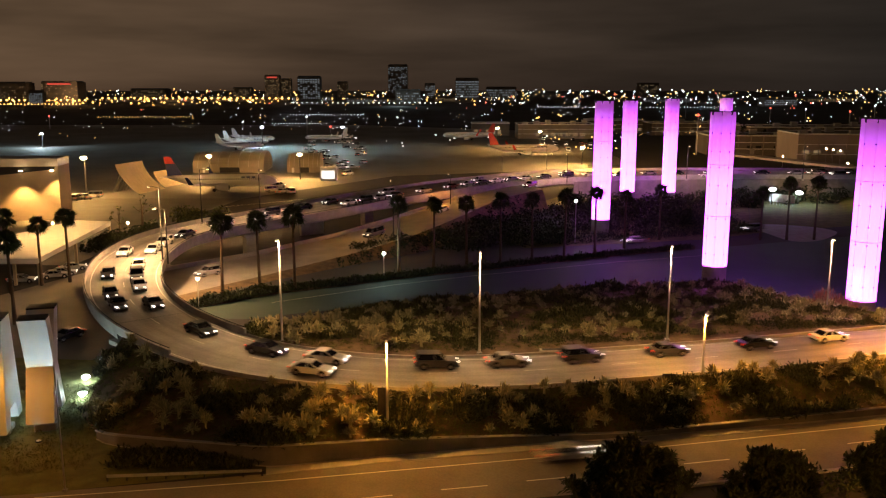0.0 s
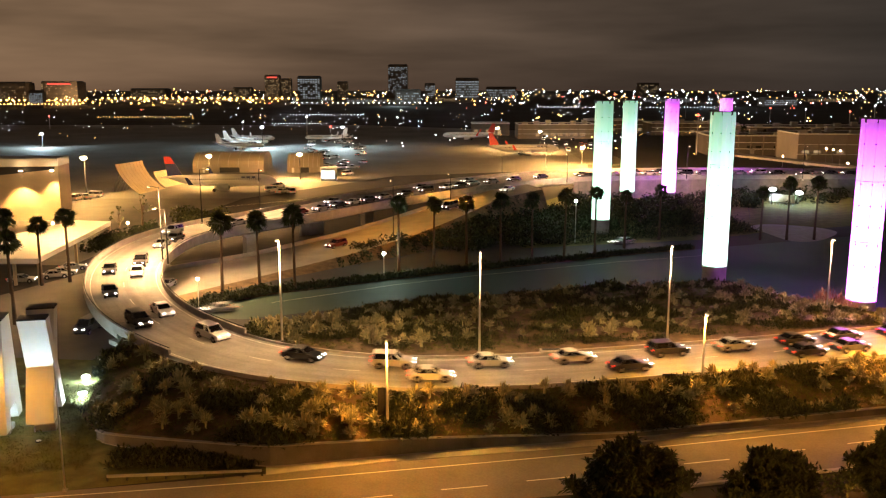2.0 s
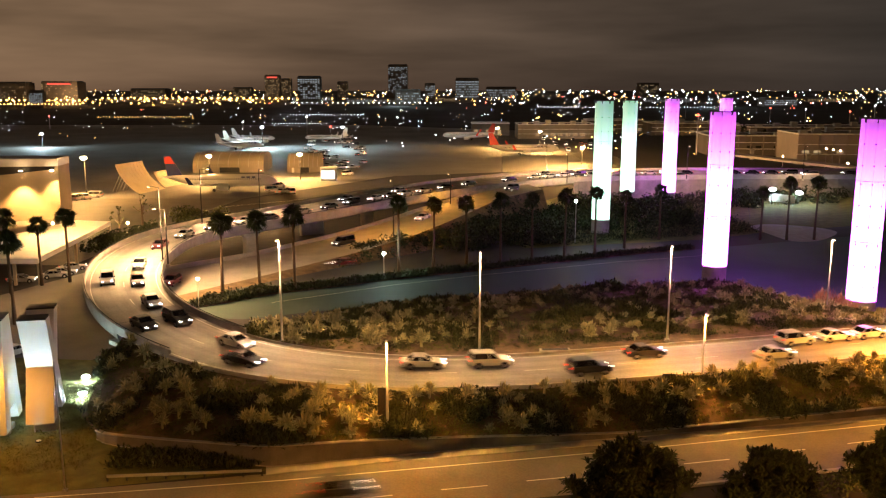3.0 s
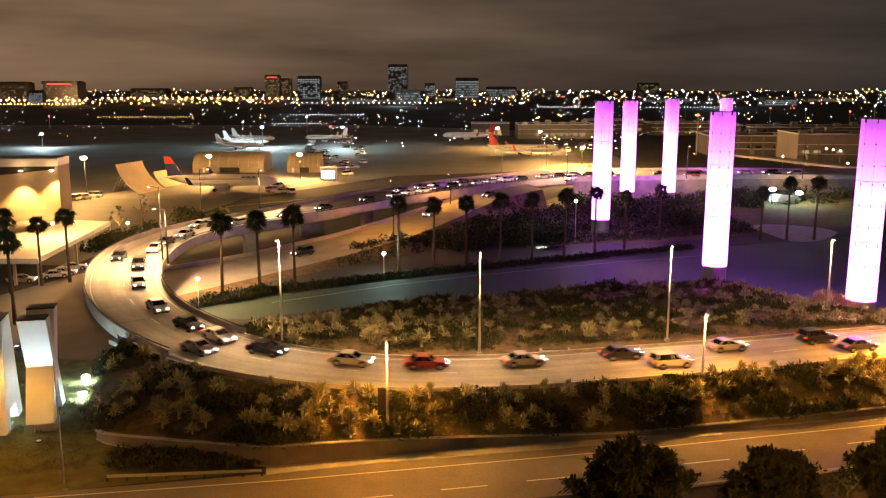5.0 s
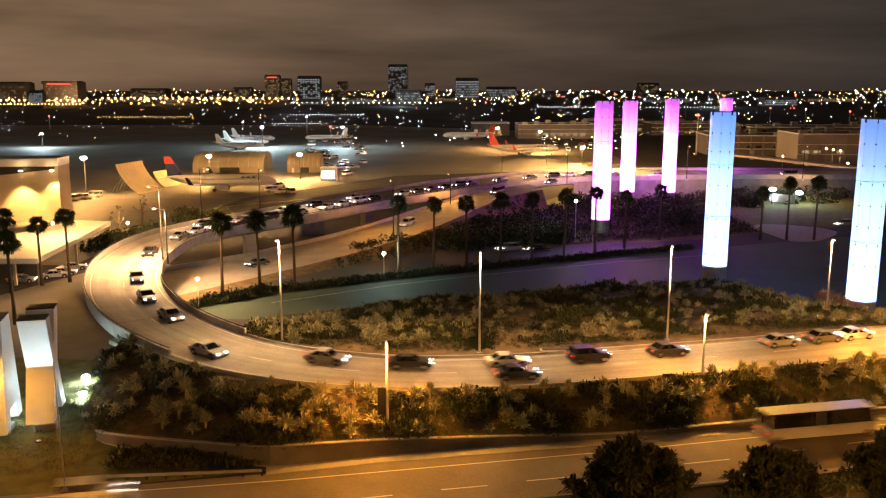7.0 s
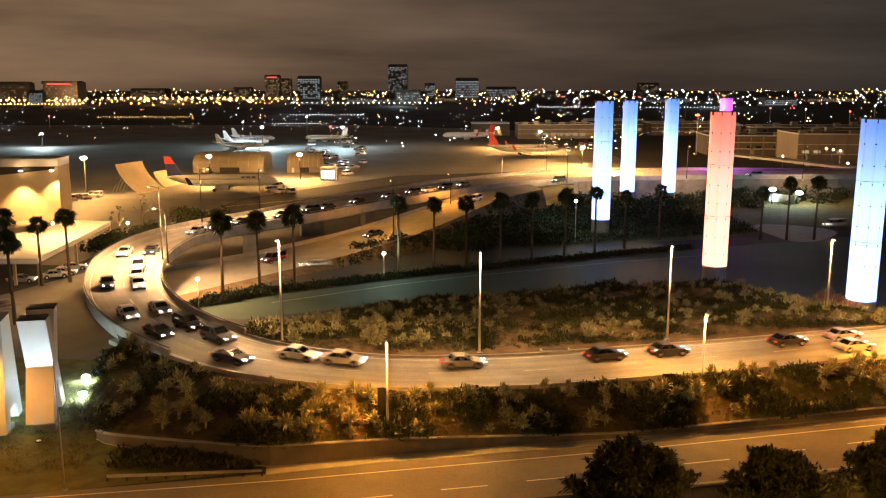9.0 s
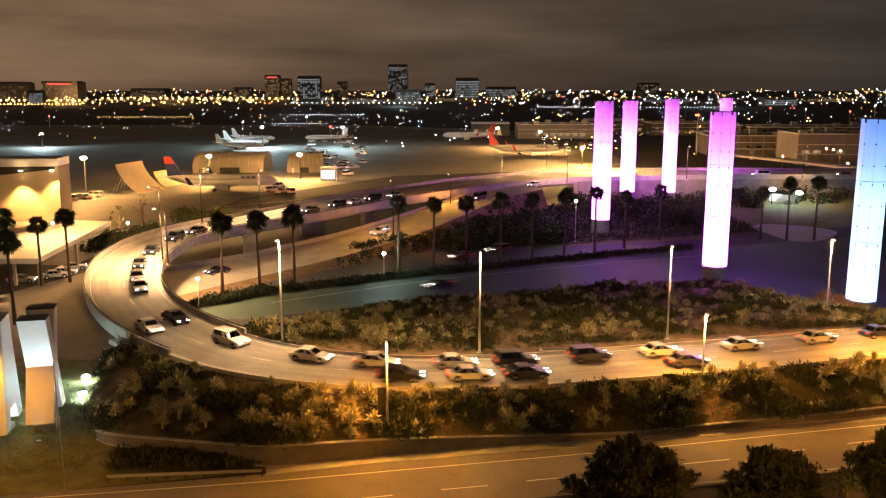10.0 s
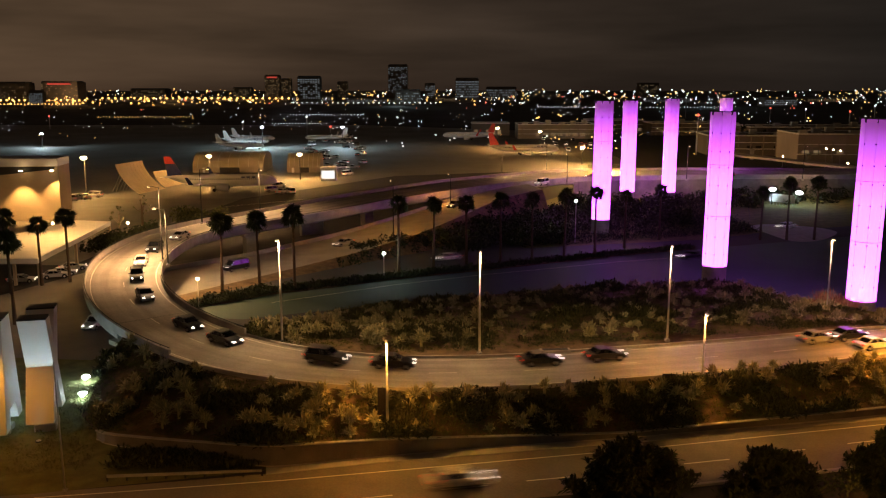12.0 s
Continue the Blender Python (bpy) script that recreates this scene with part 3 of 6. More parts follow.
def pylon(at, top, base, r, segments, label):
    t = thing("light_pylon", pose(at[0], at[1], 0), label, "light pylon", "glowing pylons around the loop")
    foot = join(cylinder(r * 0.97, -0.5, base - 0.3), cylinder(r * 1.0, base - 0.3, base))
    part("plinth", foot, CONCRETE, t, "round concrete plinth", smooth=False)
    part("core", cylinder(r * 0.62, 0, top - base - 0.1, 20), WHITE, t, "", pose(0, 0, base))
    # made-up slats; turning them imitates the lamps' change of colour
    half = r * 0.97 * math.tan(math.pi / SLATS) * 0.995
    me = mesh_from("light_slat", box(-half, half, -half, half, 0, top - base), SLAT)
    row = []
    for k in range(SLATS):
        a = 2 * math.pi * (k + 0.5) / SLATS
        row.append((put("light_slat", me, t), ((r * 0.97 - half) * math.cos(a), (r * 0.97 - half) * math.sin(a), base), math.degrees(a)))
    slats.append(row)
    h = (top - base) / segments
    for k in range(segments + 1):
        z = base + h * k
        part("ring", cylinder(r * 1.005, z - 0.035, z + 0.035), PYLON_RIM, t)
    for k in range(8):
        a = math.radians(22.5 + 45 * k)
        x, y = r * 0.985 * math.cos(a), r * 0.985 * math.sin(a)
        part("mullion", tube([(x, y, base), (x, y, top)], [0.02, 0.02], 4), WHITE, t)
        for j in range(segments):
            for u in (0.25, 0.6, 0.95):
                z = base + h * (j + u)
                part("clamp", tube([(x * 0.99, y * 0.99, z), (x * 1.04, y * 1.04, z)], [0.14, 0.09], 6), PYLON_RIM, t)
        part("top_fin", box(-0.06, 0.06, -0.3, 0.3, -0.5, 0.25, 0.02), PYLON_RIM, t, "", pose(x, y, top, 0, 0, math.degrees(a) + 90))


PYLONS = (((63.4, 127.5, 0), 29.6, 2.5, 2.15, 3), ((47.3, 147.5, 0), 30.0, 3.6, 2.1, 3), ((37.1, 201.4, 0), 30.8, 3.4, 2.15, 3),
          ((53.5, 250), 30.0, 4.0, 2.1, 3), ((66.5, 254), 30.4, 3.4, 2.0, 3), ((92.5, 286), 30.2, 3.4, 2.0, 3))
for p_at, p_top, p_base, p_r, p_seg in PYLONS:
    pylon(p_at, p_top, p_base, p_r, p_seg, "tall round glowing pylon on a concrete plinth, recoloured by made-up turning slats")


# ---- street lamps ----
def street_lamp(at, height, turn, lit=0.0, arm=1.6, color=SODIUM, spread=155, label="tall slim pale street lamp on a tapered pole"):
    t = thing("street_lamp", pose(at[0], at[1], at[2], 0, 0, turn), label, "street lamp", "street lamps")
    part("base_plate", box(-0.3, 0.3, -0.3, 0.3, -0.3, 0.25, 0.05), CONCRETE, t)
    part("pole", tube([(0, 0, 0), (0, 0, height * 0.5), (0, 0, height)], [0.14, 0.11, 0.08], 8), POLE if at[1] < 125 else RAIL, t, smooth=True)
    if arm:
        part("arm", tube([(0, 0, height - 0.15), (arm * 0.5, 0, height + 0.05), (arm, 0, height + 0.1)], [0.05, 0.045, 0.04], 6), POLE if at[1] < 125 else RAIL, t)
    part("lamp_head", join(box(arm - 0.2, arm + 0.34, -0.13, 0.13, height + 0.02, height + 0.16, 0.04)), METAL, t)
    part("lens", box(arm - 0.14, arm + 0.28, -0.1, 0.1, height - 0.02, height + 0.01), BULB_WARM if lit else WHITE, t)
    if lit:
        top = Matrix.LocRotScale((at[0], at[1], at[2]), Euler((0, 0, radians(turn))), None) @ Vector((arm, 0, height - 0.25))
        lamp("street_lamp_light", top, lit, color, 0.2, spread)


street_lamp((-5.3, 77.9, 1.6), 9.3, -90, 12500, 0.35, DEEP_SODIUM)
street_lamp((4.2, 95.9, 3.9), 12, -90, 13500, 0.35, SODIUM, 150)
street_lamp((27.7, 102.9, 3.4), 11.9, -90, 13500, 0.35, SODIUM, 150)
street_lamp((28.2, 89.8, 3.2), 7.1, -90, 13500, 0.35, DEEP_SODIUM)
street_lamp((-19.1, 98.9, 4.4), 12.3, -110, 16000, 0.35, SODIUM, 150)
street_lamp((54.7, 119.5, 2), 11.1, -90, 13000, 0.35, SODIUM, 140)
street_lamp((-44.1, 135.8, 6), 9.1, 180, 46000)
street_lamp((-46.1, 139.4, 6), 12.2, 180, 28000)
street_lamp((-49.9, 177, 6.2), 11.2, 0, 24000)
street_lamp((1.9, 219.4, 0), 11.9, 110, 13000, 1.6, DEEP_SODIUM)
street_lamp((-10.7, 184.4, 0.8), 13.3, 110, 11000, 1.6, DEEP_SODIUM)
street_lamp((36.1, 251, 6.2), 8.2, 90, 26000)
street_lamp((-42, 196.7, 6.2), 9.3, -60, 24000)
street_lamp((19, 278.6, 6.2), 5.5, -90, 18000)
street_lamp((34.7, 289.8, 6.2), 8.7, -90, 20000)
# unseen lamps taken to continue the front road's row
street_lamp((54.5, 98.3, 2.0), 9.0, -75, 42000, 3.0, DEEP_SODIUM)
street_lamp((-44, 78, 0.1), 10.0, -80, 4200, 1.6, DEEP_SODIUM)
# unseen lamps added across the road to brighten road, bank and trees
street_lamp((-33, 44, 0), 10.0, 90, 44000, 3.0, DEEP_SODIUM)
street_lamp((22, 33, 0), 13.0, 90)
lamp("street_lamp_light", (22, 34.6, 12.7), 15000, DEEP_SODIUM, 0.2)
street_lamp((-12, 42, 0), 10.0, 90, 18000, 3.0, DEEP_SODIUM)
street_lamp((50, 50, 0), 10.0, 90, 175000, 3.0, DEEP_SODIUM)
# two more lamps added to light the right of the viaduct deck
street_lamp((73.9, 261.7, 6.2), 10, -90, 20000, 1.6, SODIUM, 118)
street_lamp((109.1, 261.7, 6.2), 10, -90, 20000, 1.6, SODIUM, 118)


# ---- cars ----
def body_profile(kind):
    """Side outlines in metres, nose to the right: lower body and glasshouse."""
    if kind in ("sedan", "taxi"):
        low = [(-2.35, 0.32), (-2.4, 0.6), (-2.34, 0.88), (-1.6, 0.97), (0.75, 0.97), (1.9, 0.84), (2.3, 0.7), (2.38, 0.45), (2.3, 0.28)]
        cab = [(-1.72, 0.95), (-1.0, 1.4), (0.1, 1.43), (0.98, 0.95)]
    elif kind == "suv":
        low = [(-2.35, 0.38), (-2.4, 0.7), (-2.34, 1.02), (-1.6, 1.08), (0.85, 1.08), (1.95, 1.0), (2.32, 0.85), (2.38, 0.5), (2.3, 0.34)]
        cab = [(-2.25, 1.06), (-2.0, 1.68), (0.15, 1.72), (0.95, 1.06)]
    elif kind == "van":
        low = [(-2.5, 0.38), (-2.55, 0.8), (-2.5, 1.15), (-1.6, 1.18), (1.3, 1.16), (2.1, 1.05), (2.48, 0.9), (2.52, 0.5), (2.44, 0.34)]
        cab = [(-2.46, 1.15), (-2.38, 2.0), (0.9, 2.02), (1.55, 1.15)]
    elif kind == "bus":
        low = [(-5.9, 0.4), (-6.0, 0.8), (-6.0, 1.5), (-4, 1.52), (3, 1.52), (5.8, 1.5), (6.0, 1.3), (6.0, 0.6), (5.9, 0.36)]
        cab = [(-5.95, 1.5), (-5.85, 2.95), (5.6, 2.98), (5.9, 1.5)]
    else:
        low = [(-2.75, 0.48), (-2.8, 0.75), (-2.78, 1.08), (-1.6, 1.1), (0.95, 1.1), (2.2, 1.06), (2.6, 0.95), (2.7, 0.6), (2.6, 0.42)]
        cab = [(-0.75, 1.08), (-0.6, 1.72), (0.6, 1.75), (1.25, 1.08)]
    return low, cab


def shell(outline, width, tuck, top_in=0.0):
    """The outline drawn across the car's width with tucked sides."""
    bm = bmesh.new()
    zs = [z for _, z in outline]
    z0, z1 = min(zs), max(zs)
    xs = [x for x, _ in outline]
    xm = (min(xs) + max(xs)) / 2
    rows = []
    for y, k in ((-width / 2, tuck), (-width / 2 + 0.05, tuck * 0.45), (-width / 2 + 0.16, tuck * 0.1), (-width / 2 + 0.4, 0), (width / 2 - 0.4, 0), (width / 2 - 0.16, tuck * 0.1), (width / 2 - 0.05, tuck * 0.45), (width / 2, tuck)):
        row = []
        for x, z in outline:
            u = (z - z0) / (z1 - z0)
            yy = y * (1 - top_in * u)
            row.append(bm.verts.new((xm + (x - xm) * (1 - k), yy, z - (z - (z0 + z1) / 2) * k * 1.2)))
        rows.append(row)
    n = len(outline)
    for a, b in zip(rows, rows[1:]):
        for k in range(n):
            bm.faces.new((a[k], a[(k + 1) % n], b[(k + 1) % n], b[k]))
    bm.faces.new(rows[0])
    bm.faces.new(rows[-1][::-1])
    bmesh.ops.recalc_face_normals(bm, faces=bm.faces[:])
    return bm


CAR_MESH = {}


def car_meshes(kind):
    if kind in CAR_MESH:
        return CAR_MESH[kind]
    low, cab = body_profile(kind)
    w = {"sedan": 1.82, "taxi": 1.82, "suv": 1.92, "van": 2.0, "pickup": 1.98, "bus": 2.5}[kind]
    z_top = max(z for _, z in cab)
    body = shell(low, w, 0.05)
    if kind == "pickup":
        body = join(body, box(-2.72, -0.8, -0.93, -0.85, 1.05, 1.3, 0.02), box(-2.72, -0.8, 0.85, 0.93, 1.05, 1.3, 0.02), box(-2.78, -2.7, -0.93, 0.93, 1.05, 1.3, 0.02))
    body.faces.ensure_lookup_table()
    green = shell(cab, w * 0.94, 0.04, 0.16)
    # roof skin and pillars
    rx = [x for x, z in cab if z > z_top - 0.12]
    roof = shell([(min(rx) - 0.12, z_top - 0.02), (min(rx), z_top + 0.03), (max(rx), z_top + 0.04), (max(rx) + 0.15, z_top - 0.03)], w * 0.82, 0.0)
    nose = max(x for x, _ in low)
    tail = min(x for x, _ in low)
    y0, y1 = w * 0.475, w * 0.475 * 0.85
    pillars = []
    for side in (-1, 1):
        for (xa, za), (xb, zb) in ((cab[0], cab[1]), (cab[3], cab[2]), ((-0.25, cab[0][1]), (-0.3, z_top))):
            pillars.append(tube([(xa, side * y0, za), (xb, side * y1, zb)], [0.07, 0.045], 5))
        pillars.append(tube([(cab[0][0], side * y0, cab[0][1]), (cab[3][0], side * y0, cab[3][1])], [0.04, 0.04], 5))
    arches = []
    for x in (nose - 0.92, tail + 0.95):
        for side in (-1, 1):
            arches.append(tube([(x, side * (w / 2 - 0.22), 0.36), (x, side * (w / 2 + 0.004), 0.36)], [0.41, 0.41], 16))
    n_body = len(body.faces)
    body = join(body, *arches)
    zl = low[1][1] + 0.12
    meshes = {"body": mesh_from("body", body, CAR_PAINT["white"]), "window": mesh_from("window", green, TINT),
              "roof": mesh_from("roof", roof, CAR_PAINT["white"]), "pillars": mesh_from("window_frame", join(*pillars), CAR_PAINT["white"]),
              "mirror": mesh_from("side_mirror", box(-0.06, 0.06, -0.12, 0.12, -0.08, 0.08, 0.03), RAIL),
              "tyre": mesh_from("tyre", join(tube([(0, -0.11, 0), (0, -0.09, 0), (0, 0.09, 0), (0, 0.11, 0)], [0.27, 0.33, 0.33, 0.27], 16)), TYRE),
              "rim": mesh_from("rim", tube([(0, -0.02, 0), (0, 0.125, 0)], [0.2, 0.19], 10), RIM),
              "headlight": mesh_from("headlight", box(-0.08, 0.035, -0.15, 0.15, -0.07, 0.07, 0.02), HEAD),
              "tail_light": mesh_from("tail_light", box(-0.04, 0.05, -0.17, 0.17, -0.08, 0.08, 0.02), TAILLIGHT),
              "bumper": mesh_from("bumper", box(-0.16, 0.02, -w * 0.44, w * 0.44, 0.3, 0.46, 0.03), RAIL),
              "sign": mesh_from("roof_sign", box(-0.12, 0.12, -0.3, 0.3, 0, 0.18, 0.03), WINDOW_WARM)}
    meshes["body"].materials.append(TYRE)
    for f in list(meshes["body"].polygons)[n_body:]:
        f.material_index = 1
    CAR_MESH[kind] = (meshes, w, nose, tail, zl, z_top)
    return CAR_MESH[kind]


PAINTED = {}


def painted(me, colour):
    key = (me.name, colour)
    if key not in PAINTED:
        PAINTED[key] = me.copy()
        PAINTED[key].materials[0] = CAR_PAINT[colour]
    return PAINTED[key]


def car(kind, colour, group="cars on the ramp"):
    meshes, w, nose, tail, zl, z_top = car_meshes(kind)
    noun = {"sedan": "sedan", "taxi": "sedan taxi with a roof sign", "suv": "sport utility vehicle", "van": "tall passenger van", "pickup": "pickup truck with an open bed", "bus": "shuttle bus with long windows"}[kind]
    name = {"sedan": "sedan_car", "taxi": "taxi_car", "suv": "suv_car", "van": "passenger_van", "pickup": "pickup_truck", "bus": "shuttle_bus"}[kind]
    t = thing(name, pose(0, 0, 0), "%s %s driving with headlights on" % (colour, noun), "bus" if kind == "bus" else "truck" if kind == "pickup" else "van" if kind == "van" else "car", group)
    put("body", painted(meshes["body"], colour), t)
    put("window", meshes["window"], t, None, "dark tinted glass")
    put("roof", painted(meshes["roof"], colour), t)
    put("window_frame", painted(meshes["pillars"], colour), t)
    cab = body_profile(kind)[1]
    for side in (-1, 1):
        put("side_mirror", meshes["mirror"], t, pose(cab[3][0] - 0.25, side * (w / 2 + 0.06), cab[3][1] + 0.08))
    put("front_bumper", meshes["bumper"], t, pose(nose, 0, 0))
    put("rear_bumper", meshes["bumper"], t, pose(tail, 0, 0.02, 0, 0, 180))
    for x in (nose - 0.92, tail + 0.95):
        for side in (-1, 1):
            wheel = put("tyre", meshes["tyre"], t, pose(x, side * (w / 2 - 0.09), 0.33))
            put("rim", meshes["rim"], wheel, pose(0, 0, 0, 0, 0, 0 if side > 0 else 180))
    for side in (-1, 1):
        put("headlight", meshes["headlight"], t, pose(nose - 0.03, side * w * 0.32, zl))
        put("tail_light", meshes["tail_light"], t, pose(tail + 0.02, side * w * 0.38, zl + 0.08))
    if kind == "taxi":
        put("roof_sign", meshes["sign"], t, pose(-0.3, 0, z_top + 0.03))
    return t


MOVES = []


def glide(keys, t):
    """The distance at t by straight steps between keys of (seconds, metres)."""
    for (ta, sa), (tb, sb) in zip(keys, keys[1:]):
        if t <= tb:
            return sa + (sb - sa) * (t - ta) / (tb - ta)
    return keys[-1][1]


def ramp_pose(s, lane):
    c, d, n, w = ramp_at(s)
    side = lane * (1 + max(0, w - 11) * 0.04)
    p = c + n * side + Vector((0, 0, 0.012))
    return Matrix.LocRotScale(p, Euler((0, -math.asin(max(-0.2, min(0.2, d.z))), math.atan2(d.y, d.x))), None)


def ramp_car(kind, colour, lane, *keys):
    ob = car(kind, colour)
    ob.matrix_world = ramp_pose(keys[0][1], lane)
    MOVES.append((ob, [(t, ramp_pose(glide(keys, t), lane)) for t in [0.2 * k for k in range(61)]]))


def road_car(kind, colour, path, *keys, group="cars on the lower roads"):
    """A car that follows straight pieces of road; keys are (seconds, metres along the path)."""
    pts = [Vector(p) for p in path]

    def at(s):
        for a, b in zip(pts, pts[1:]):
            n = (b - a).length
            if s <= n or b is pts[-1]:
                d = (b - a).normalized()
                return Matrix.LocRotScale(a + d * s, Euler((0, -math.asin(d.z), math.atan2(d.y, d.x))), None)
            s -= n

    ob = car(kind, colour, group)
    ob.matrix_world = at(keys[0][1])
    MOVES.append((ob, [(t, at(glide(keys, t))) for t in [0.1 * k for k in range(121)]]))


ramp_car("sedan", "white", 1.9, (0, 390), (12, 930))
ramp_car("sedan", "black", 1.9, (0, 380), (12, 920))
ramp_car("sedan", "grey", 1.9, (0, 368), (0.5, 395), (12, 913))
ramp_car("suv", "grey", 1.9, (0, 357), (0.5, 389), (12, 907))
ramp_car("sedan", "silver", 1.9, (0, 348), (0.5, 377), (1, 393), (12, 888))
ramp_car("suv", "grey", 1.9, (0, 340), (0.5, 356), (1, 386), (12, 881))
ramp_car("sedan", "white", 1.9, (0, 327), (0.5, 344), (1, 372), (1.5, 389), (12, 862))
ramp_car("sedan", "black", 1.9, (0, 319), (0.5, 337), (1, 363), (1.5, 379), (12, 852))
ramp_car("sedan", "black", 1.9, (0, 307), (0.5, 329), (1, 350), (1.5, 367), (2, 393), (12, 843))
ramp_car("sedan", "black", 1.9, (0, 292), (0.5, 320), (1, 340), (1.5, 358), (2, 385), (12, 835))
ramp_car("sedan", "silver", 1.9, (0, 281), (0.5, 311), (1.5, 351), (2, 377), (12, 827))
ramp_car("suv", "black", 1.9, (0, 275), (0.25, 288), (1, 323), (1.5, 344), (2, 368), (12, 818))
ramp_car("sedan", "white", 1.9, (0, 267), (0.5, 288), (1, 314), (1.5, 331), (2, 356), (2.5, 384), (3, 397), (12, 802))
ramp_car("sedan", "white", 1.9, (0, 254), (2, 346), (3, 391), (12, 796))
ramp_car("suv", "white", 1.9, (0, 248), (1.5, 315), (2, 335), (2.5, 359), (3, 385), (12, 790))
ramp_car("sedan", "black", 1.9, (0, 239), (0.5, 264), (1, 280), (1.5, 305), (2.5, 343), (3, 365), (12, 770))
ramp_car("suv", "white", 1.9, (0, 227), (0.5, 250), (1, 264), (1.5, 293), (2.5, 326), (3, 346), (12, 751))
ramp_car("sedan", "white", 1.9, (0, 216), (0.5, 239), (1, 250), (1.5, 281), (2, 296), (2.5, 316), (12, 743))
ramp_car("sedan", "white", 1.9, (0, 187), (0.5, 202), (0.75, 212), (1.5, 246), (2.5, 298), (3, 314), (12, 719))
ramp_car("suv", "black", 1.9, (0, 181), (0.5, 196), (0.75, 206), (1.5, 240), (1.75, 253), (2.5, 287), (3, 301), (5, 388), (12, 703))
ramp_car("sedan", "silver", 1.9, (0, 175), (0.5, 190), (0.75, 200), (1.5, 234), (2, 249), (2.5, 276), (3, 291), (5, 376), (5.5, 395), (12, 687))
ramp_car("sedan", "black", 1.9, (0, 169), (0.5, 184), (0.75, 193), (1, 201), (1.25, 210), (2, 243), (2.5, 265), (3, 278), (5, 362), (5.5, 389), (12, 681))
ramp_car("sedan", "silver", 1.9, (0, 157), (1.5, 202), (1.75, 212), (2.5, 245), (5.5, 371), (6, 390), (12, 660))
ramp_car("sedan", "maroon", 1.9, (0, 145), (2, 205), (3, 250), (5.5, 361), (6, 379), (12, 649))
ramp_car("sedan", "silver", 1.9, (0, 137), (2.25, 205), (5, 330), (5.5, 346), (6, 370), (12, 640))
ramp_car("sedan", "black", 1.9, (0, 131), (2.25, 199), (2.5, 207), (5, 319), (5.5, 337), (6.25, 375), (12, 634))
ramp_car("sedan", "white", 1.9, (0, 125), (2.25, 193), (2.75, 209), (5.25, 322), (5.5, 331), (5.75, 344), (6.5, 380), (7, 395), (12, 620))
ramp_car("sedan", "grey", 1.9, (0, 119), (2.25, 187), (2.75, 203), (5, 304), (5.5, 325), (5.75, 337), (6.5, 371), (6.75, 381), (7, 389), (12, 614))
ramp_car("sedan", "silver", 1.9, (0, 113), (2.25, 181), (3, 204), (5, 294), (5.5, 315), (6, 342), (6.5, 361), (6.75, 375), (7, 383), (12, 608))
ramp_car("sedan", "black", 1.9, (0, 105), (3.25, 202), (3.5, 212), (5.5, 302), (6, 326), (6.5, 352), (7, 368), (12, 593))
ramp_car("suv", "black", 1.9, (0, 96), (3.5, 201), (3.75, 210), (5, 267), (5.5, 288), (6, 313), (6.5, 332), (7, 358), (12, 583))
ramp_car("sedan", "white", 1.9, (0, 87), (3.75, 199), (4, 208), (5, 253), (6, 299), (6.5, 321), (7, 348), (12, 573))
ramp_car("sedan", "black", 1.9, (0, 81), (3.75, 193), (4, 202), (5, 247), (6, 288), (6.5, 302), (7, 337), (12, 562))
ramp_car("sedan", "silver", 1.9, (0, 75), (3.75, 187), (4.25, 205), (5, 239), (5.5, 253), (6, 277), (6.5, 292), (7, 327), (12, 552))
ramp_car("sedan", "silver", 1.9, (0, 67), (4.5, 202), (4.75, 211), (5.5, 245), (6, 266), (6.5, 282), (7, 299), (9, 393), (12, 528))
ramp_car("sedan", "black", 1.9, (0, 58), (4.75, 200), (5, 209), (5.5, 232), (6, 252), (6.5, 263), (7, 288), (9, 384), (9.5, 393), (12, 506))
ramp_car("sedan", "black", 1.9, (0, 46), (5.25, 204), (6, 237), (6.5, 250), (7, 276), (9, 368), (9.5, 387), (12, 499))
ramp_car("sedan", "black", 1.9, (0, 30), (5.75, 202), (6, 212), (7, 256), (9, 360), (9.5, 376), (12, 489))
ramp_car("sedan", "silver", 1.9, (0, 19), (6, 199), (6.25, 208), (7, 241), (9, 343), (12, 478))
ramp_car("sedan", "white", 1.9, (0, 13), (6, 193), (6.25, 202), (7, 235), (7.75, 273), (9, 329), (9.5, 355), (10, 378), (10.5, 397), (12, 464))
ramp_car("sedan", "white", 1.9, (0, 7), (6, 187), (6.25, 196), (7, 229), (7.75, 267), (9.5, 346), (10, 367), (10.5, 391), (12, 458))
ramp_car("suv", "grey", 1.9, (0, 1), (6, 181), (6.25, 190), (6.5, 201), (6.75, 210), (9.5, 333), (10.5, 383), (12, 451))
ramp_car("suv", "black", 1.9, (0, -5), (6, 175), (6.25, 184), (6.5, 195), (6.75, 203), (7, 214), (10, 349), (10.5, 376), (12, 444))
ramp_car("sedan", "silver", 1.9, (0, -11), (6, 169), (6.25, 178), (6.5, 189), (7, 205), (9, 295), (9.5, 320), (10, 342), (10.5, 369), (11, 393), (12, 438))
ramp_car("sedan", "white", 1.9, (0, -17), (6, 163), (6.5, 180), (7.25, 203), (7.5, 213), (9, 280), (9.5, 309), (10, 333), (10.5, 353), (11, 376), (11.5, 393), (12, 416))
ramp_car("sedan", "white", 1.9, (0, -23), (6, 157), (6.5, 174), (7.25, 197), (7.5, 207), (9, 274), (9.5, 303), (10, 325), (10.5, 341), (11, 367), (11.25, 378), (11.5, 387), (12, 410))
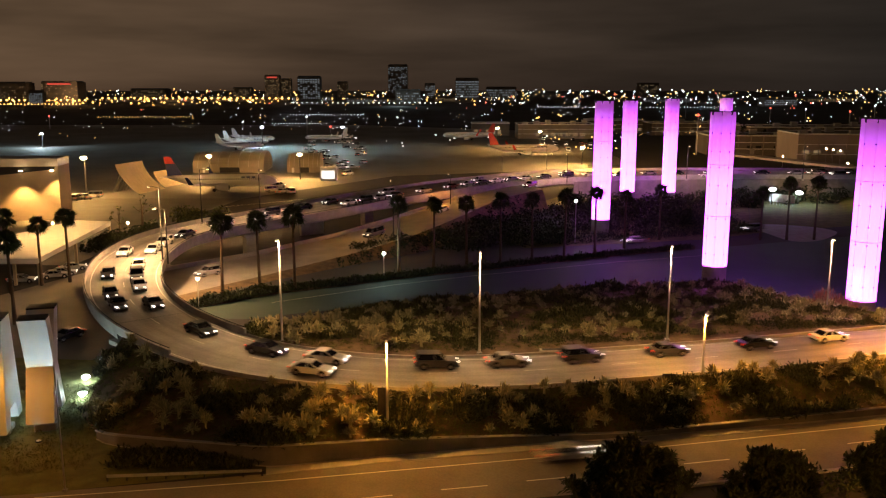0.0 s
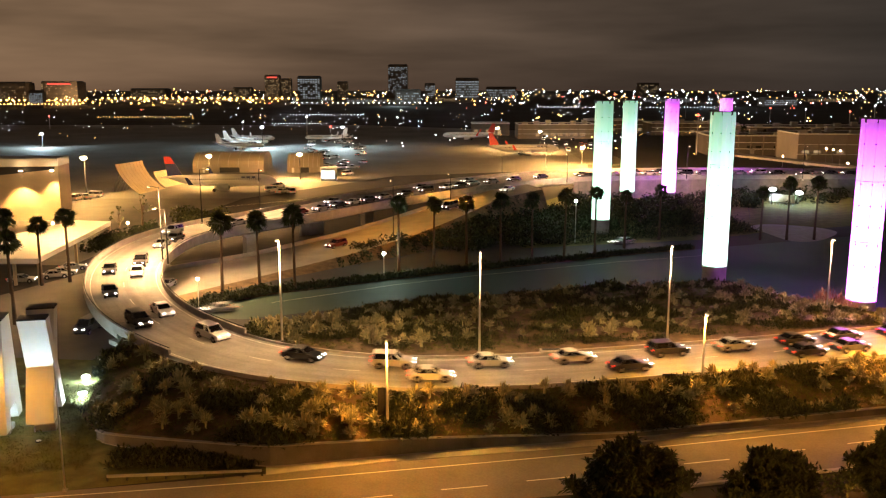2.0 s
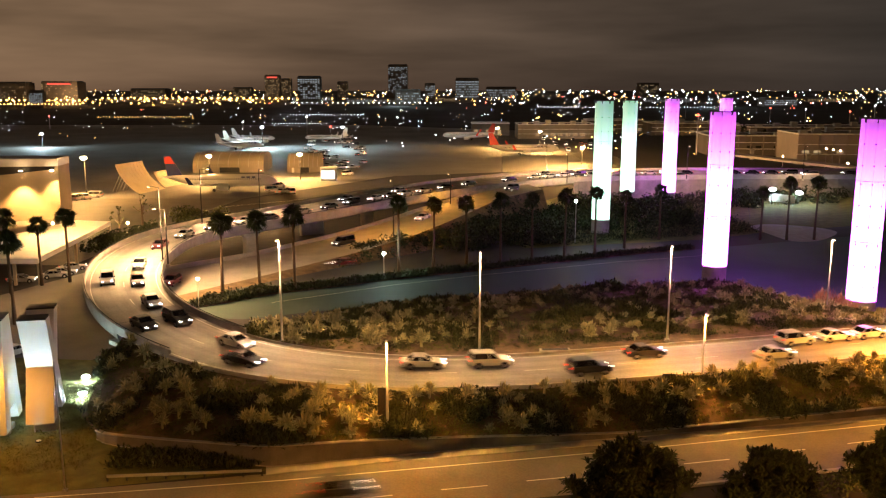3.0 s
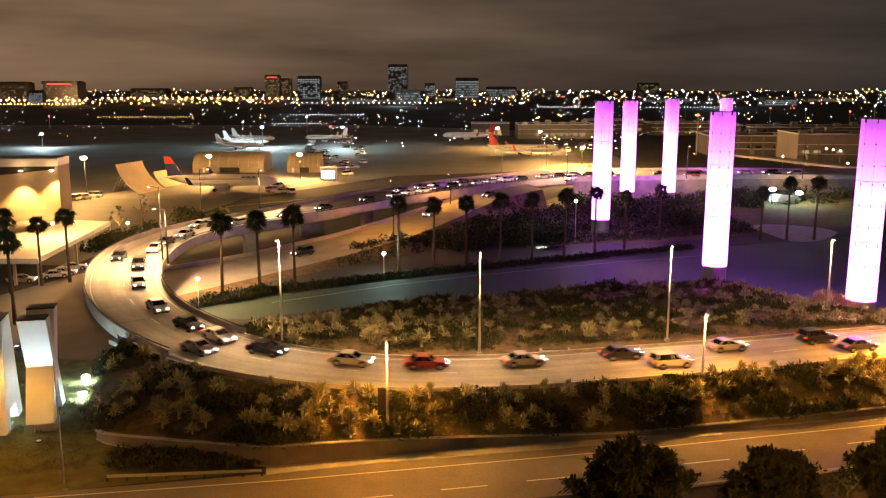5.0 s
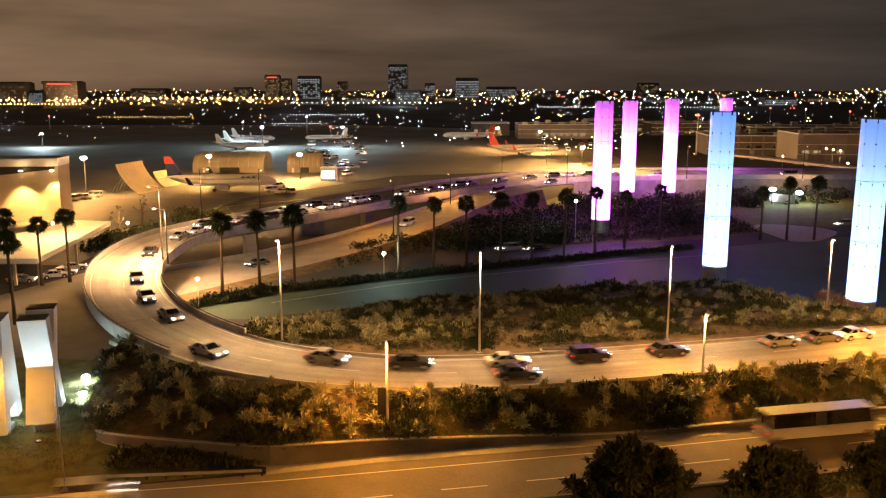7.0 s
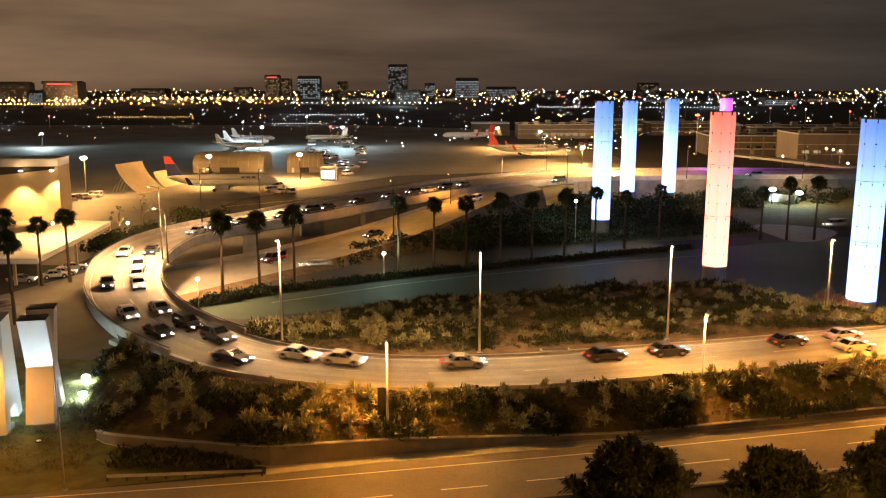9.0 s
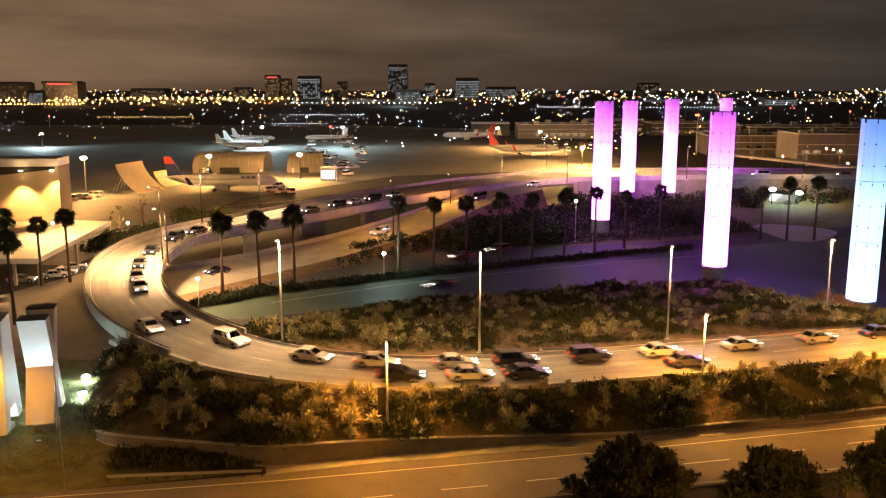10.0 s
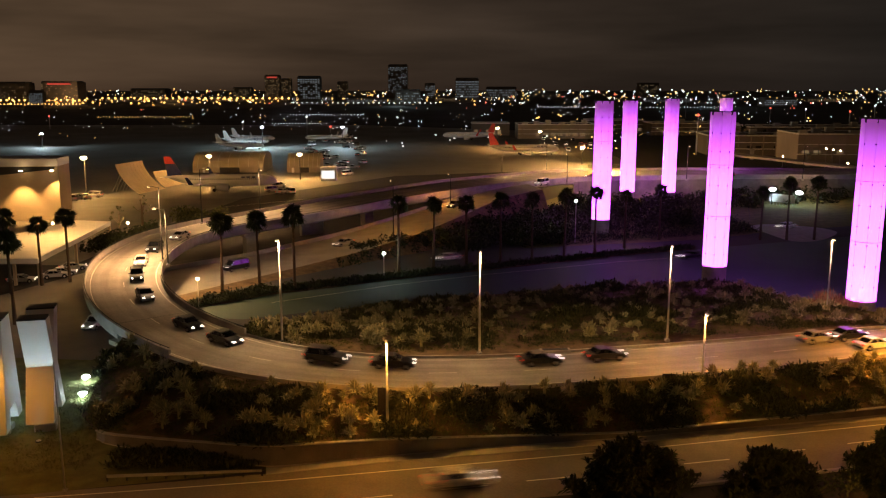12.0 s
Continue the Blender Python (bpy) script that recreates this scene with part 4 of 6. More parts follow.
ramp_car("suv", "white", 1.9, (0, -29), (6, 151), (6.5, 168), (7.25, 191), (7.75, 211), (10, 313), (10.5, 332), (11, 357), (11.5, 381), (12, 404))
ramp_car("sedan", "black", 1.9, (0, -35), (6, 145), (6.5, 162), (7.25, 185), (7.75, 201), (8, 210), (9, 255), (9.5, 280), (10.5, 321), (11, 346), (11.5, 371), (12, 394))
ramp_car("sedan", "silver", 1.9, (0, -45), (8.25, 203), (8.5, 213), (9, 235), (9.5, 264), (10, 282), (10.5, 311), (11, 337), (11.5, 361), (11.75, 376), (12, 388))
ramp_car("sedan", "black", 1.9, (0, -51), (8.25, 197), (8.5, 207), (9, 229), (9.25, 242), (10.5, 298), (11.5, 335), (12, 360))
ramp_car("sedan", "black", 1.9, (0, -57), (8.25, 191), (8.75, 210), (10, 266), (10.5, 290), (11, 308), (11.5, 324), (12, 352))
ramp_car("sedan", "black", 1.9, (0, -63), (8.25, 185), (8.75, 201), (9, 210), (10, 255), (10.5, 281), (11.5, 313), (12, 335))
ramp_car("suv", "black", 1.9, (0, -69), (9, 201), (9.25, 210), (10, 243), (10.5, 268), (11, 284), (11.5, 303), (12, 327))
ramp_car("sedan", "black", 1.9, (0, -75), (9.25, 203), (9.5, 213), (10, 235), (10.5, 250), (11, 273), (11.5, 290), (12, 312))
ramp_car("sedan", "black", 1.9, (0, -87), (9.75, 206), (10.5, 239), (11, 257), (11.5, 278), (12, 304))
ramp_car("sedan", "grey", 1.9, (0, -99), (10, 201), (10.25, 210), (11.5, 267), (12, 287))
ramp_car("suv", "black", 1.9, (0, -108), (10.25, 199), (10.5, 207), (12, 275))
ramp_car("sedan", "white", 1.9, (0, -115), (10.5, 200), (10.75, 208), (12, 264))
ramp_car("suv", "black", 1.9, (0, -123), (10.75, 200), (11, 208), (12, 253))
ramp_car("sedan", "silver", 1.9, (0, -131), (11, 199), (11.25, 208), (12, 241))
ramp_car("sedan", "white", -2.2, (0, 327), (0.5, 344), (12, 861))
ramp_car("sedan", "grey", -2.2, (0, 290), (0.5, 322), (12, 839))
ramp_car("sedan", "black", -2.2, (0, 284), (0.5, 316), (12, 833))
ramp_car("sedan", "black", -2.2, (0, 272), (0.5, 306), (1, 316), (12, 810))
ramp_car("sedan", "white", -2.2, (0, 256), (0.5, 274), (1, 294), (1.5, 310), (2, 339), (2.5, 357), (12, 785))
ramp_car("suv", "black", -2.2, (0, 209), (1, 254), (1.5, 279), (2, 299), (3, 356), (12, 761))
ramp_car("sedan", "black", -2.2, (0, 198), (0.25, 205), (2, 283), (2.5, 292), (3, 319), (12, 724))
ramp_car("sedan", "black", -2.2, (0, 188), (0.5, 203), (0.75, 213), (2, 269), (2.5, 278), (12, 706))
ramp_car("suv", "silver", -2.2, (0, 166), (1.25, 203), (1.5, 214), (2.5, 259), (3, 276), (12, 681))
ramp_car("sedan", "silver", -2.2, (0, 127), (2.5, 202), (2.75, 211), (5.5, 335), (6, 353), (6.5, 383), (12, 631))
ramp_car("sedan", "black", -2.2, (0, 92), (3.75, 204), (5.5, 282), (6, 298), (6.5, 319), (7, 348), (12, 573))
ramp_car("sedan", "silver", -2.2, (0, 71), (4.5, 206), (6.5, 296), (7, 314), (9, 390), (12, 525))
ramp_car("sedan", "grey", -2.2, (0, 10), (6.5, 205), (9.5, 340), (10, 368), (12, 458))
ramp_car("sedan", "grey", -2.2, (0, 1), (6.75, 204), (10, 349), (10.5, 368), (12, 435))
ramp_car("sedan", "white", -2.2, (0, -5), (7, 205), (9, 295), (9.25, 310), (10, 343), (10.5, 362), (12, 429))
ramp_car("sedan", "black", -2.2, (0, -16), (7.25, 201), (7.5, 211), (9, 278), (9.5, 306), (10, 336), (10.25, 347), (10.5, 356), (12, 423))
ramp_car("sedan", "white", -2.2, (0, -31), (7.75, 201), (8, 211), (9, 256), (9.5, 274), (10, 302), (10.5, 327), (12, 394))


# ---- plants ----
def rng(seed):
    return np.random.default_rng(seed)


def quads(a, b, c, d):
    """Arrays of four corners each, as verts and faces."""
    v = np.stack([a, b, c, d], 1).reshape(-1, 3)
    return v.tolist(), np.arange(len(v)).reshape(-1, 4).tolist()


def blades(points, sizes, count, spread, seed, width=0.12, up=0.55, floor=0.0):
    """Tapered leaves that spring from each point."""
    r = rng(seed)
    p = np.repeat(np.array([tuple(q) for q in points], float), count, 0)
    size = np.repeat(np.array(sizes, float), count)[:, None]
    n = len(p)
    a, e = r.uniform(0, 2 * math.pi, n), r.uniform(floor, 1.0, n)
    e = 1.5 * np.sign(e) * np.abs(e) ** up
    d = np.stack([np.cos(a) * np.cos(e), np.sin(a) * np.cos(e), np.sin(e)], 1)
    side = np.stack([-np.sin(a), np.cos(a), 0 * a], 1) * width * size * r.uniform(0.7, 1.3, (n, 1))
    off = r.normal(0, spread, (n, 3)) * size
    off[:, 2] = np.abs(off[:, 2]) * 0.6
    base = p + off
    ln = size * r.uniform(0.6, 1.1, (n, 1))
    tip = base + d * ln - np.array([0, 0, 0.16]) * ln
    mid_p = base + d * ln * 0.55
    return quads(base, mid_p + side, tip, mid_p - side)


def leaf_cloud(centres, radii, per, seed, leaf=0.35):
    """Many small turned leaves round each centre."""
    r = rng(seed)
    reps = np.maximum(6, (per * np.array(radii) ** 2).astype(int))
    c = np.repeat(np.array([tuple(q) for q in centres], float), reps, 0)
    rad = np.repeat(np.array(radii, float), reps)[:, None]
    n = len(c)
    d = r.normal(0, 1, (n, 3))
    d /= np.linalg.norm(d, axis=1)[:, None]
    p = c + d * rad * r.uniform(0.5, 1.08, (n, 1)) * np.array([1, 1, 0.8])
    a, b = r.normal(0, 1, (n, 3)), r.normal(0, 1, (n, 3))
    a /= np.linalg.norm(a, axis=1)[:, None]
    b -= a * (a * b).sum(1)[:, None]
    b /= np.linalg.norm(b, axis=1)[:, None]
    a, b = a * leaf * r.uniform(0.6, 1.3, (n, 1)), b * leaf * r.uniform(0.3, 0.6, (n, 1))
    return quads(p - a, p + b, p + a, p - b)


def stuff(name, vf, material, label, category):
    return tagged(new(name, mesh_of(name, vf[0], vf[1], material)), label, category, kind="stuff")


def on_loft(line_a, line_b, u, v, bulge, rough):
    i = u * (len(line_a) - 1)
    k = min(int(i), len(line_a) - 2)
    a = line_a[k].lerp(line_a[k + 1], i - k)
    b = line_b[k].lerp(line_b[k + 1], i - k)
    p = a.lerp(b, v)
    p.z += bulge * math.sin(math.pi * v) + rough * noise.noise(p * 0.35) * math.sin(math.pi * v)
    return p


YUCCA_MESHES = []
for seed in range(5):
    v, f = blades([(0, 0, 0.5), (0.3, 0.1, 0.4), (-0.2, -0.25, 0.35)], [1.0, 0.75, 0.65], 44, 0.08, 40 + seed, 0.06, 0.75)
    for k in range(6):
        a0, a1 = k * math.pi / 3, (k + 1) * math.pi / 3
        q = len(v)
        v += [[0.12 * math.cos(a0), 0.12 * math.sin(a0), -0.3], [0.12 * math.cos(a1), 0.12 * math.sin(a1), -0.3], [0.09 * math.cos(a1), 0.09 * math.sin(a1), 0.6], [0.09 * math.cos(a0), 0.09 * math.sin(a0), 0.6]]
        f.append([q, q + 1, q + 2, q + 3])
    YUCCA_MESHES.append(mesh_of("yucca", v, f, YUCCA))


def yucca(p, size, turn, k):
    ob = new("yucca_plant", YUCCA_MESHES[k % 5])
    ob.matrix_world = Matrix.LocRotScale(p, Euler((0, 0, turn)), (size, size, size))
    return tagged(ob, "pale spiky yucca rosette on the planted bank", "yucca", "yuccas on the banks")


def near_pylon(p):
    """Bare ground round the pylon's foot and before it."""
    return any(abs(p.x - q[0][0]) < 4.2 and -9 < p.y - q[0][1] < 4 for q in PYLONS[:1])


def plant_bank(line_a, line_b, bulge, rough, n_shrub, n_yucca, seed, names, u_max, leaf):
    r = rng(seed)
    low, tall, sl, st = [], [], [], []
    for _ in range(n_shrub):
        u, v = r.uniform(0, u_max), r.uniform(0.06, 0.97)
        p = on_loft(line_a, line_b, u, v, bulge, rough)
        if near_pylon(p):
            continue
        d = noise.noise(Vector((p.x * 0.16, p.y * 0.22, seed)))
        if d > 0.06:
            tall.append(p)
            st.append(r.uniform(0.32, 0.78) * (1 + d) * min(1, 0.45 + 2.5 * v))
        elif d > -0.4 or r.random() < 0.3:
            low.append(p)
            sl.append(r.uniform(0.18, 0.4))
    stuff(names[0], blades(tall, st, 34, 0.5, seed + 1, 0.11, 0.95), leaf, "dense leafy green shrubs on the planted bank", "shrubs")
    stuff(names[1], blades(low, sl, 12, 0.5, seed + 2, 0.16, 0.9), LAWN, "low dry ground cover on the planted bank", "ground cover")
    for k in range(n_yucca):
        u, v = r.uniform(0.0, u_max), r.uniform(0.05, 0.94)
        p = on_loft(line_a, line_b, u, v, bulge, rough)
        if near_pylon(p):
            continue
        yucca(p + Vector((0, 0, r.uniform(-0.35, 0.25))), r.uniform(0.8, 1.6), r.uniform(0, 6.28), k)


plant_bank(OUT_TOP, WALL_TOP, 0.35, 0.5, 8000, 165, 3, ("bank_shrub", "bank_cover"), 0.72, LEAF_BANK)
plant_bank(IN_TOP, IN_LOW, 0.9, 0.8, 8500, 130, 8, ("mound_shrub", "mound_cover"), 0.78, LEAF)

r0 = rng(21)
pts = [Vector((-30.2, 75.4, 0.12)).lerp(Vector((-17.3, 75.4, 0.12)), r0.random()) + Vector((r0.uniform(-0.5, 0.5), r0.uniform(-1.6, 1.4), 0)) for _ in range(260)]
stuff("verge_shrub", blades(pts, [r0.uniform(0.5, 1.0) for _ in pts], 24, 0.4, 22, 0.13, 0.7), LEAF, "dark shrubs along the road verge", "shrubs")
tufts = [(r0.uniform(-62, -33), r0.uniform(70, 96), 0.12) for _ in range(5200)]
tufts = [p for p in tufts if p[1] > 72 + 0.18 * (p[0] + 38)]
stuff("lawn_grass", blades(tufts, [r0.uniform(0.16, 0.34) for _ in tufts], 7, 0.7, 23, 0.12, 0.9), LAWN, "short dry grass on the lawn", "grass")

r2 = rng(26)
pts = []
for _ in range(330):
    q = on_loft(IN_TOP, IN_LOW, r2.uniform(0, 0.78), r2.uniform(0.12, 0.92), 0.9, 0.8)
    if not near_pylon(q):
        pts.append(q + Vector((0, 0, 0.25)))
stuff("mound_agave", blades(pts, [r2.uniform(0.7, 1.35) for _ in pts], 60, 0.12, 27, 0.06, 0.7), YUCCA, "low pale agave clumps covering the mound", "agaves")
pts = []
for _ in range(1500):
    u = r2.uniform(0, len(MEDIAN_LOW) - 1.001)
    k, f = int(u), u - int(u)
    a, b = Vector(MEDIAN_LOW[k]).lerp(Vector(MEDIAN_LOW[k + 1]), f), Vector(MEDIAN_UP[k]).lerp(Vector(MEDIAN_UP[k + 1]), f)
    q = a.lerp(b, r2.random())
    pts.append((q.x, q.y, 0.12))
stuff("median_shrub", blades(pts, [r2.uniform(0.3, 0.95) for _ in pts], 22, 0.45, 28, 0.13, 0.9), LEAF_DARK, "low dark shrubs along the median strip", "shrubs")


# dark thickets inside the loop
def thicket(name, a, b, depth, n, rad, seed, label, per=26, leaf=0.33, material=LEAF_DARK):
    r = rng(seed)
    a, b = Vector(a), Vector(b)
    cs, rs = [], []
    for _ in range(n):
        rr = rad * r.uniform(0.55, 1.25)
        p = a.lerp(b, r.random()) + Vector((r.uniform(-0.3, 0.3), depth * r.random(), rr * r.uniform(0.5, 0.9)))
        cs.append(p)
        rs.append(rr)
    return stuff(name, leaf_cloud(cs, rs, per, seed + 1, leaf), material, label, "bushes")


thicket("hedge", (-38.2, 133.7, 0), (-25.4, 143.3, 0), 1.5, 26, 1.1, 31, "low dark hedge beside the loop road")
thicket("roadside_bush", (-21.7, 144.5, 0), (8.3, 164.4, 0), 1.2, 18, 0.8, 32, "small dark bushes on the verge")
thicket("slope_bush", (-18.8, 172, 0.5), (2, 184, 1.5), 5, 42, 1.5, 33, "dark bushes on the slip road bank")
thicket("loop_thicket", (0.7, 177.6, 0), (28.1, 187.4, 0), 22, 150, 2.3, 34, "dark thicket of trees and bushes inside the loop", 20, 0.42)
thicket("pylon_bush", (29, 202.2, 0), (64.1, 212.2, 0), 30, 90, 2.0, 35, "dark bushes around the pylon feet", 18, 0.45)
thicket("far_bush", (80, 239.8, 0), (134.3, 260.2, 0), 34, 130, 2.1, 36, "dark bushes along the far loop road", 18, 0.45)
thicket("yard_hedge", (-73.7, 174.5, 0), (-68.4, 199.8, 0), 7, 60, 1.8, 37, "dark hedge between hangar and ramp", 22, 0.38)
thicket("ramp_bush", (-61.8, 197.8, 3), (-51.7, 199.5, 3), 3, 22, 2.2, 38, "leafy bushes behind the ramp parapet", 24, 0.4, LEAF)
thicket("verge_hedge", (26.7, 69.6, 0), (47.3, 73.9, 0), -2.5, 40, 1.3, 39, "dark hedge behind the near kerb", 30, 0.25)
TWIG = mat("dry_twig", (0.32, 0.18, 0.11), 0.9, 0.3, 2, 0.2, per_piece=0.5)
pts = [(57.2 + r0.normal(0, 2.0), 125.5 + r0.normal(0, 1.0), 0.3 + abs(r0.normal(0, 0.9))) for _ in range(90)]
stuff("twig_bush", blades(pts, [r0.uniform(1.2, 3.0) for _ in pts], 26, 0.1, 44, 0.018, 0.45), TWIG, "sparse reddish leafless bush beside the pylon", "bush")


thicket("slope_thicket", (5.8, 190.7, 0.3), (30.7, 214.8, 0.3), 14, 70, 2.0, 45, "dark bushes below the slip road", 20, 0.4)
thicket("wall_thicket", (35.8, 239.8, 0), (83.8, 251.4, 0), 14, 80, 2.0, 46, "dark bushes along the viaduct wall", 18, 0.45)
cs, rs = [], []
for k in range(90):
    i = r0.integers(12, 36)
    q = slip_near[i].lerp(slip_base[i], r0.uniform(0.25, 1.0))
    cs.append(q + Vector((0, 0, 0.5)))
    rs.append(r0.uniform(0.7, 1.5))
stuff("bank_bush", leaf_cloud(cs, rs, 26, 47, 0.32), LEAF_DARK, "dark bushes on the slip road bank", "bushes")
tufts = [Vector((27.6, 192.3, 0)).lerp(Vector((75.2, 207.9, 0)), r0.random()) + Vector((0, r0.uniform(-6, 52), 0.05)) for _ in range(3600)]
stuff("loop_grass", blades(tufts, [r0.uniform(0.35, 0.9) for _ in tufts], 8, 0.8, 24, 0.16, 0.9), LEAF_DARK, "rough dark grass around the pylons", "grass")


def palm_crown(seed, fans=40):
    r = rng(seed)
    verts, faces = [], []
    for i in range(fans):
        a, e = r.uniform(0, 2 * math.pi), r.uniform(-0.75, 1.5)
        d = np.array([math.cos(a) * math.cos(e), math.sin(a) * math.cos(e), math.sin(e)])
        flat, roll = np.array([-math.sin(a), math.cos(a), 0]), r.uniform(-1.3, 1.3)
        side = flat * math.cos(roll) + np.cross(d, flat) * math.sin(roll)
        hub = d * r.uniform(0.3, 0.9)
        k = len(verts)
        verts += [np.zeros(3) + side * 0.03, np.zeros(3) - side * 0.03, hub]
        faces.append((k, k + 1, k + 2))
        up = np.cross(side, d)
        for j in range(9):
            b = -1.15 + 2.3 * j / 8
            q = d * math.cos(b) + side * math.sin(b)
            ln = r.uniform(1.0, 1.4)
            tip = hub + q * ln - np.array([0, 0, 0.18 * ln])
            m1 = hub + q * ln * 0.5
            wv = np.cross(q, up) * 0.1
            k = len(verts)
            verts += [hub, m1 + wv, tip, m1 - wv]
            faces.append((k, k + 1, k + 2, k + 3))
    for i in range(26):
        a = r.uniform(0, 6.28)
        k = len(verts)
        x, y = math.cos(a), math.sin(a)
        z = r.uniform(-1.3, -0.2)
        verts += [(0.2 * x, 0.2 * y, z + 0.7), (0.5 * x - 0.12 * y, 0.5 * y + 0.12 * x, z), (0.42 * x, 0.42 * y, z - 0.6), (0.5 * x + 0.12 * y, 0.5 * y - 0.12 * x, z)]
        faces.append((k, k + 1, k + 2, k + 3))
    return mesh_of("crown", verts, faces, FROND)


CROWNS = [palm_crown(50 + k) for k in range(4)]


def palm(at, height, k, size=1.0):
    t = thing("palm_tree", pose(at[0], at[1], at[2], 0, 0, 37 * k), "tall slender fan palm with a ragged dark crown", "palm tree", "fan palms")
    lean = 0.25 * math.sin(k * 2.3)
    part("trunk", tube([(0, 0, -0.2), (lean * 0.2, 0, height * 0.3), (lean * 0.7, 0.05, height * 0.7), (lean, 0.05, height)], [0.34, 0.24, 0.2, 0.19], 8), BARK, t, smooth=True)
    put("crown", CROWNS[k % 4], t, Matrix.LocRotScale((lean, 0.05, height), None, (size * 1.12, size * 1.12, size * 1.12)))


palm((-8.1, 155.3, 0), 13.2, 0)
palm((-1.8, 162.2, 0), 12.1, 1, 0.95)
palm((4.6, 165.4, 0), 12, 2, 0.95)
palm((11.3, 166.5, 0), 12.3, 3)
palm((17.7, 168.7, 0), 12.1, 4)
palm((24.4, 171, 0), 12.7, 5)
palm((30.9, 172.8, 0), 13, 6, 0.9)
palm((38.8, 182, 0), 11.3, 7, 0.8)
palm((48.8, 192.3, 0), 11.3, 8, 0.85)
palm((-36.5, 139.3, 0), 12.3, 9, 1.1)
palm((-30.7, 141.3, 0), 12.3, 10, 1.05)
palm((-25.2, 143.3, 0), 12.9, 11, 1.1)
palm((-70, 147.1, 0), 10.6, 12, 0.95)
palm((-66.2, 149.7, 0), 11.7, 13, 1.0)
palm((-62.5, 122.1, 0), 12.2, 14, 1.05)
palm((-72.5, 141.3, 0), 12.7, 15, 1.0)
palm((71.6, 192.3, 0), 10.7, 16, 0.9)
palm((83.8, 192.3, 0), 12.9, 17, 1.0)
palm((77.6, 192.3, 0), 12.8, 18, 0.9)


def leafy_tree(at, height, spread, seed, material, label, leaf=0.3, per=60, blobs=26):
    r = rng(seed)
    t = thing("leafy_tree", pose(*at), label, "tree", "leafy trees")
    part("trunk", tube([(0, 0, -0.3), (0.1, 0, height * 0.3), (0.05, 0.1, height * 0.62)], [0.04 * height, 0.028 * height, 0.015 * height], 8), BARK, t, smooth=True)
    cs, rs = [], []
    for k in range(blobs):
        a, q = r.uniform(0, 6.28), r.uniform(0, 1) ** 0.45 * r.uniform(0.85, 1.15)
        z = height * r.uniform(0.34, 0.97)
        w = spread * (0.08 + 0.92 * min(1, max(0, 1.0 - z / height) / 0.45) ** 0.8)
        c = (w * q * math.cos(a), w * q * math.sin(a), z)
        cs.append(c)
        rs.append(spread * r.uniform(0.05, 0.2))
        if k % 3 == 0:
            part("limb", tube([(0.05, 0.05, height * r.uniform(0.25, 0.5)), (c[0] * 0.5, c[1] * 0.5, z * 0.8), c], [0.012 * height, 0.008 * height, 0.003 * height], 5), BARK, t)
    v, f = leaf_cloud(cs, rs, per, seed + 1, leaf)
    put("crown", mesh_of("crown", v, f, material), t)


def jagged_tree(at, height, spread, seed):
    """A tree, darkened as if backlit, whose crown is made of many pointed leaf sprays on limbs."""
    r = rng(seed)
    t = thing("leafy_tree", pose(*at), "leafy roadside tree, coloured dark as if backlit, with an uneven pointed crown", "tree", "leafy trees")
    part("trunk", tube([(0, 0, -0.3), (0.1, 0, height * 0.3), (0.05, 0.1, height * 0.7)], [0.04 * height, 0.028 * height, 0.01 * height], 8), BARK, t, smooth=True)
    tips, sizes = [], []
    for k in range(60):
        a, u = r.uniform(0, 6.28), r.uniform(0, 1)
        z = height * (0.62 + 0.38 * u)
        w = spread * (0.05 + 0.95 * (1 - u) ** 0.5) * r.uniform(0.72, 1.12)
        c = Vector((w * math.cos(a), w * math.sin(a), z))
        root = Vector((0.05, 0.05, max(height * 0.3, z - 0.25 * height)))
        if k % 2 == 0:
            part("limb", tube([root, root.lerp(c, 0.5) + Vector((0, 0, 0.2)), c], [0.01 * height, 0.006 * height, 0.002 * height], 5), BARK, t)
        for j in range(13):
            f = r.uniform(0.25, 1.0)
            tips.append(root.lerp(c, f) + Vector(r.normal(0, 0.03 * spread, 3)))
            sizes.append(r.uniform(0.35, 0.7) * (0.8 + 0.4 * f))
    v, f = blades(tips, sizes, 34, 0.3, seed + 1, 0.15, 0.9, -0.4)
    # darker leaf colour stands in for a crown lit from behind
    put("crown", mesh_of("crown", v, f, LEAF_DARK), t)


jagged_tree((13.4, 56, 0), 9.9, 4.7, 61)
jagged_tree((23.9, 58, 0), 8.5, 3.7, 62)
jagged_tree((32.6, 59, 0), 9.4, 3.4, 63)
for tp, th, ts, sd in (((-75.8, 199.8, 0), 7.0, 2.2, 64), ((-74.1, 210.5, 0), 9.0, 2.4, 65)):
    leafy_tree(tp, th, ts, sd, LEAF, "small open leafy tree in the yard", 0.3, 40, 16)
for tp, th, ts, sd in (((157.1, 457, 0), 14, 7, 66), ((199.4, 481.8, 0), 12, 6, 67), ((179, 481.8, 0), 10, 6, 68)):
    leafy_tree(tp, th, ts, sd, LEAF_DARK, "dark broad tree beside the terminal", 0.8, 6, 16)


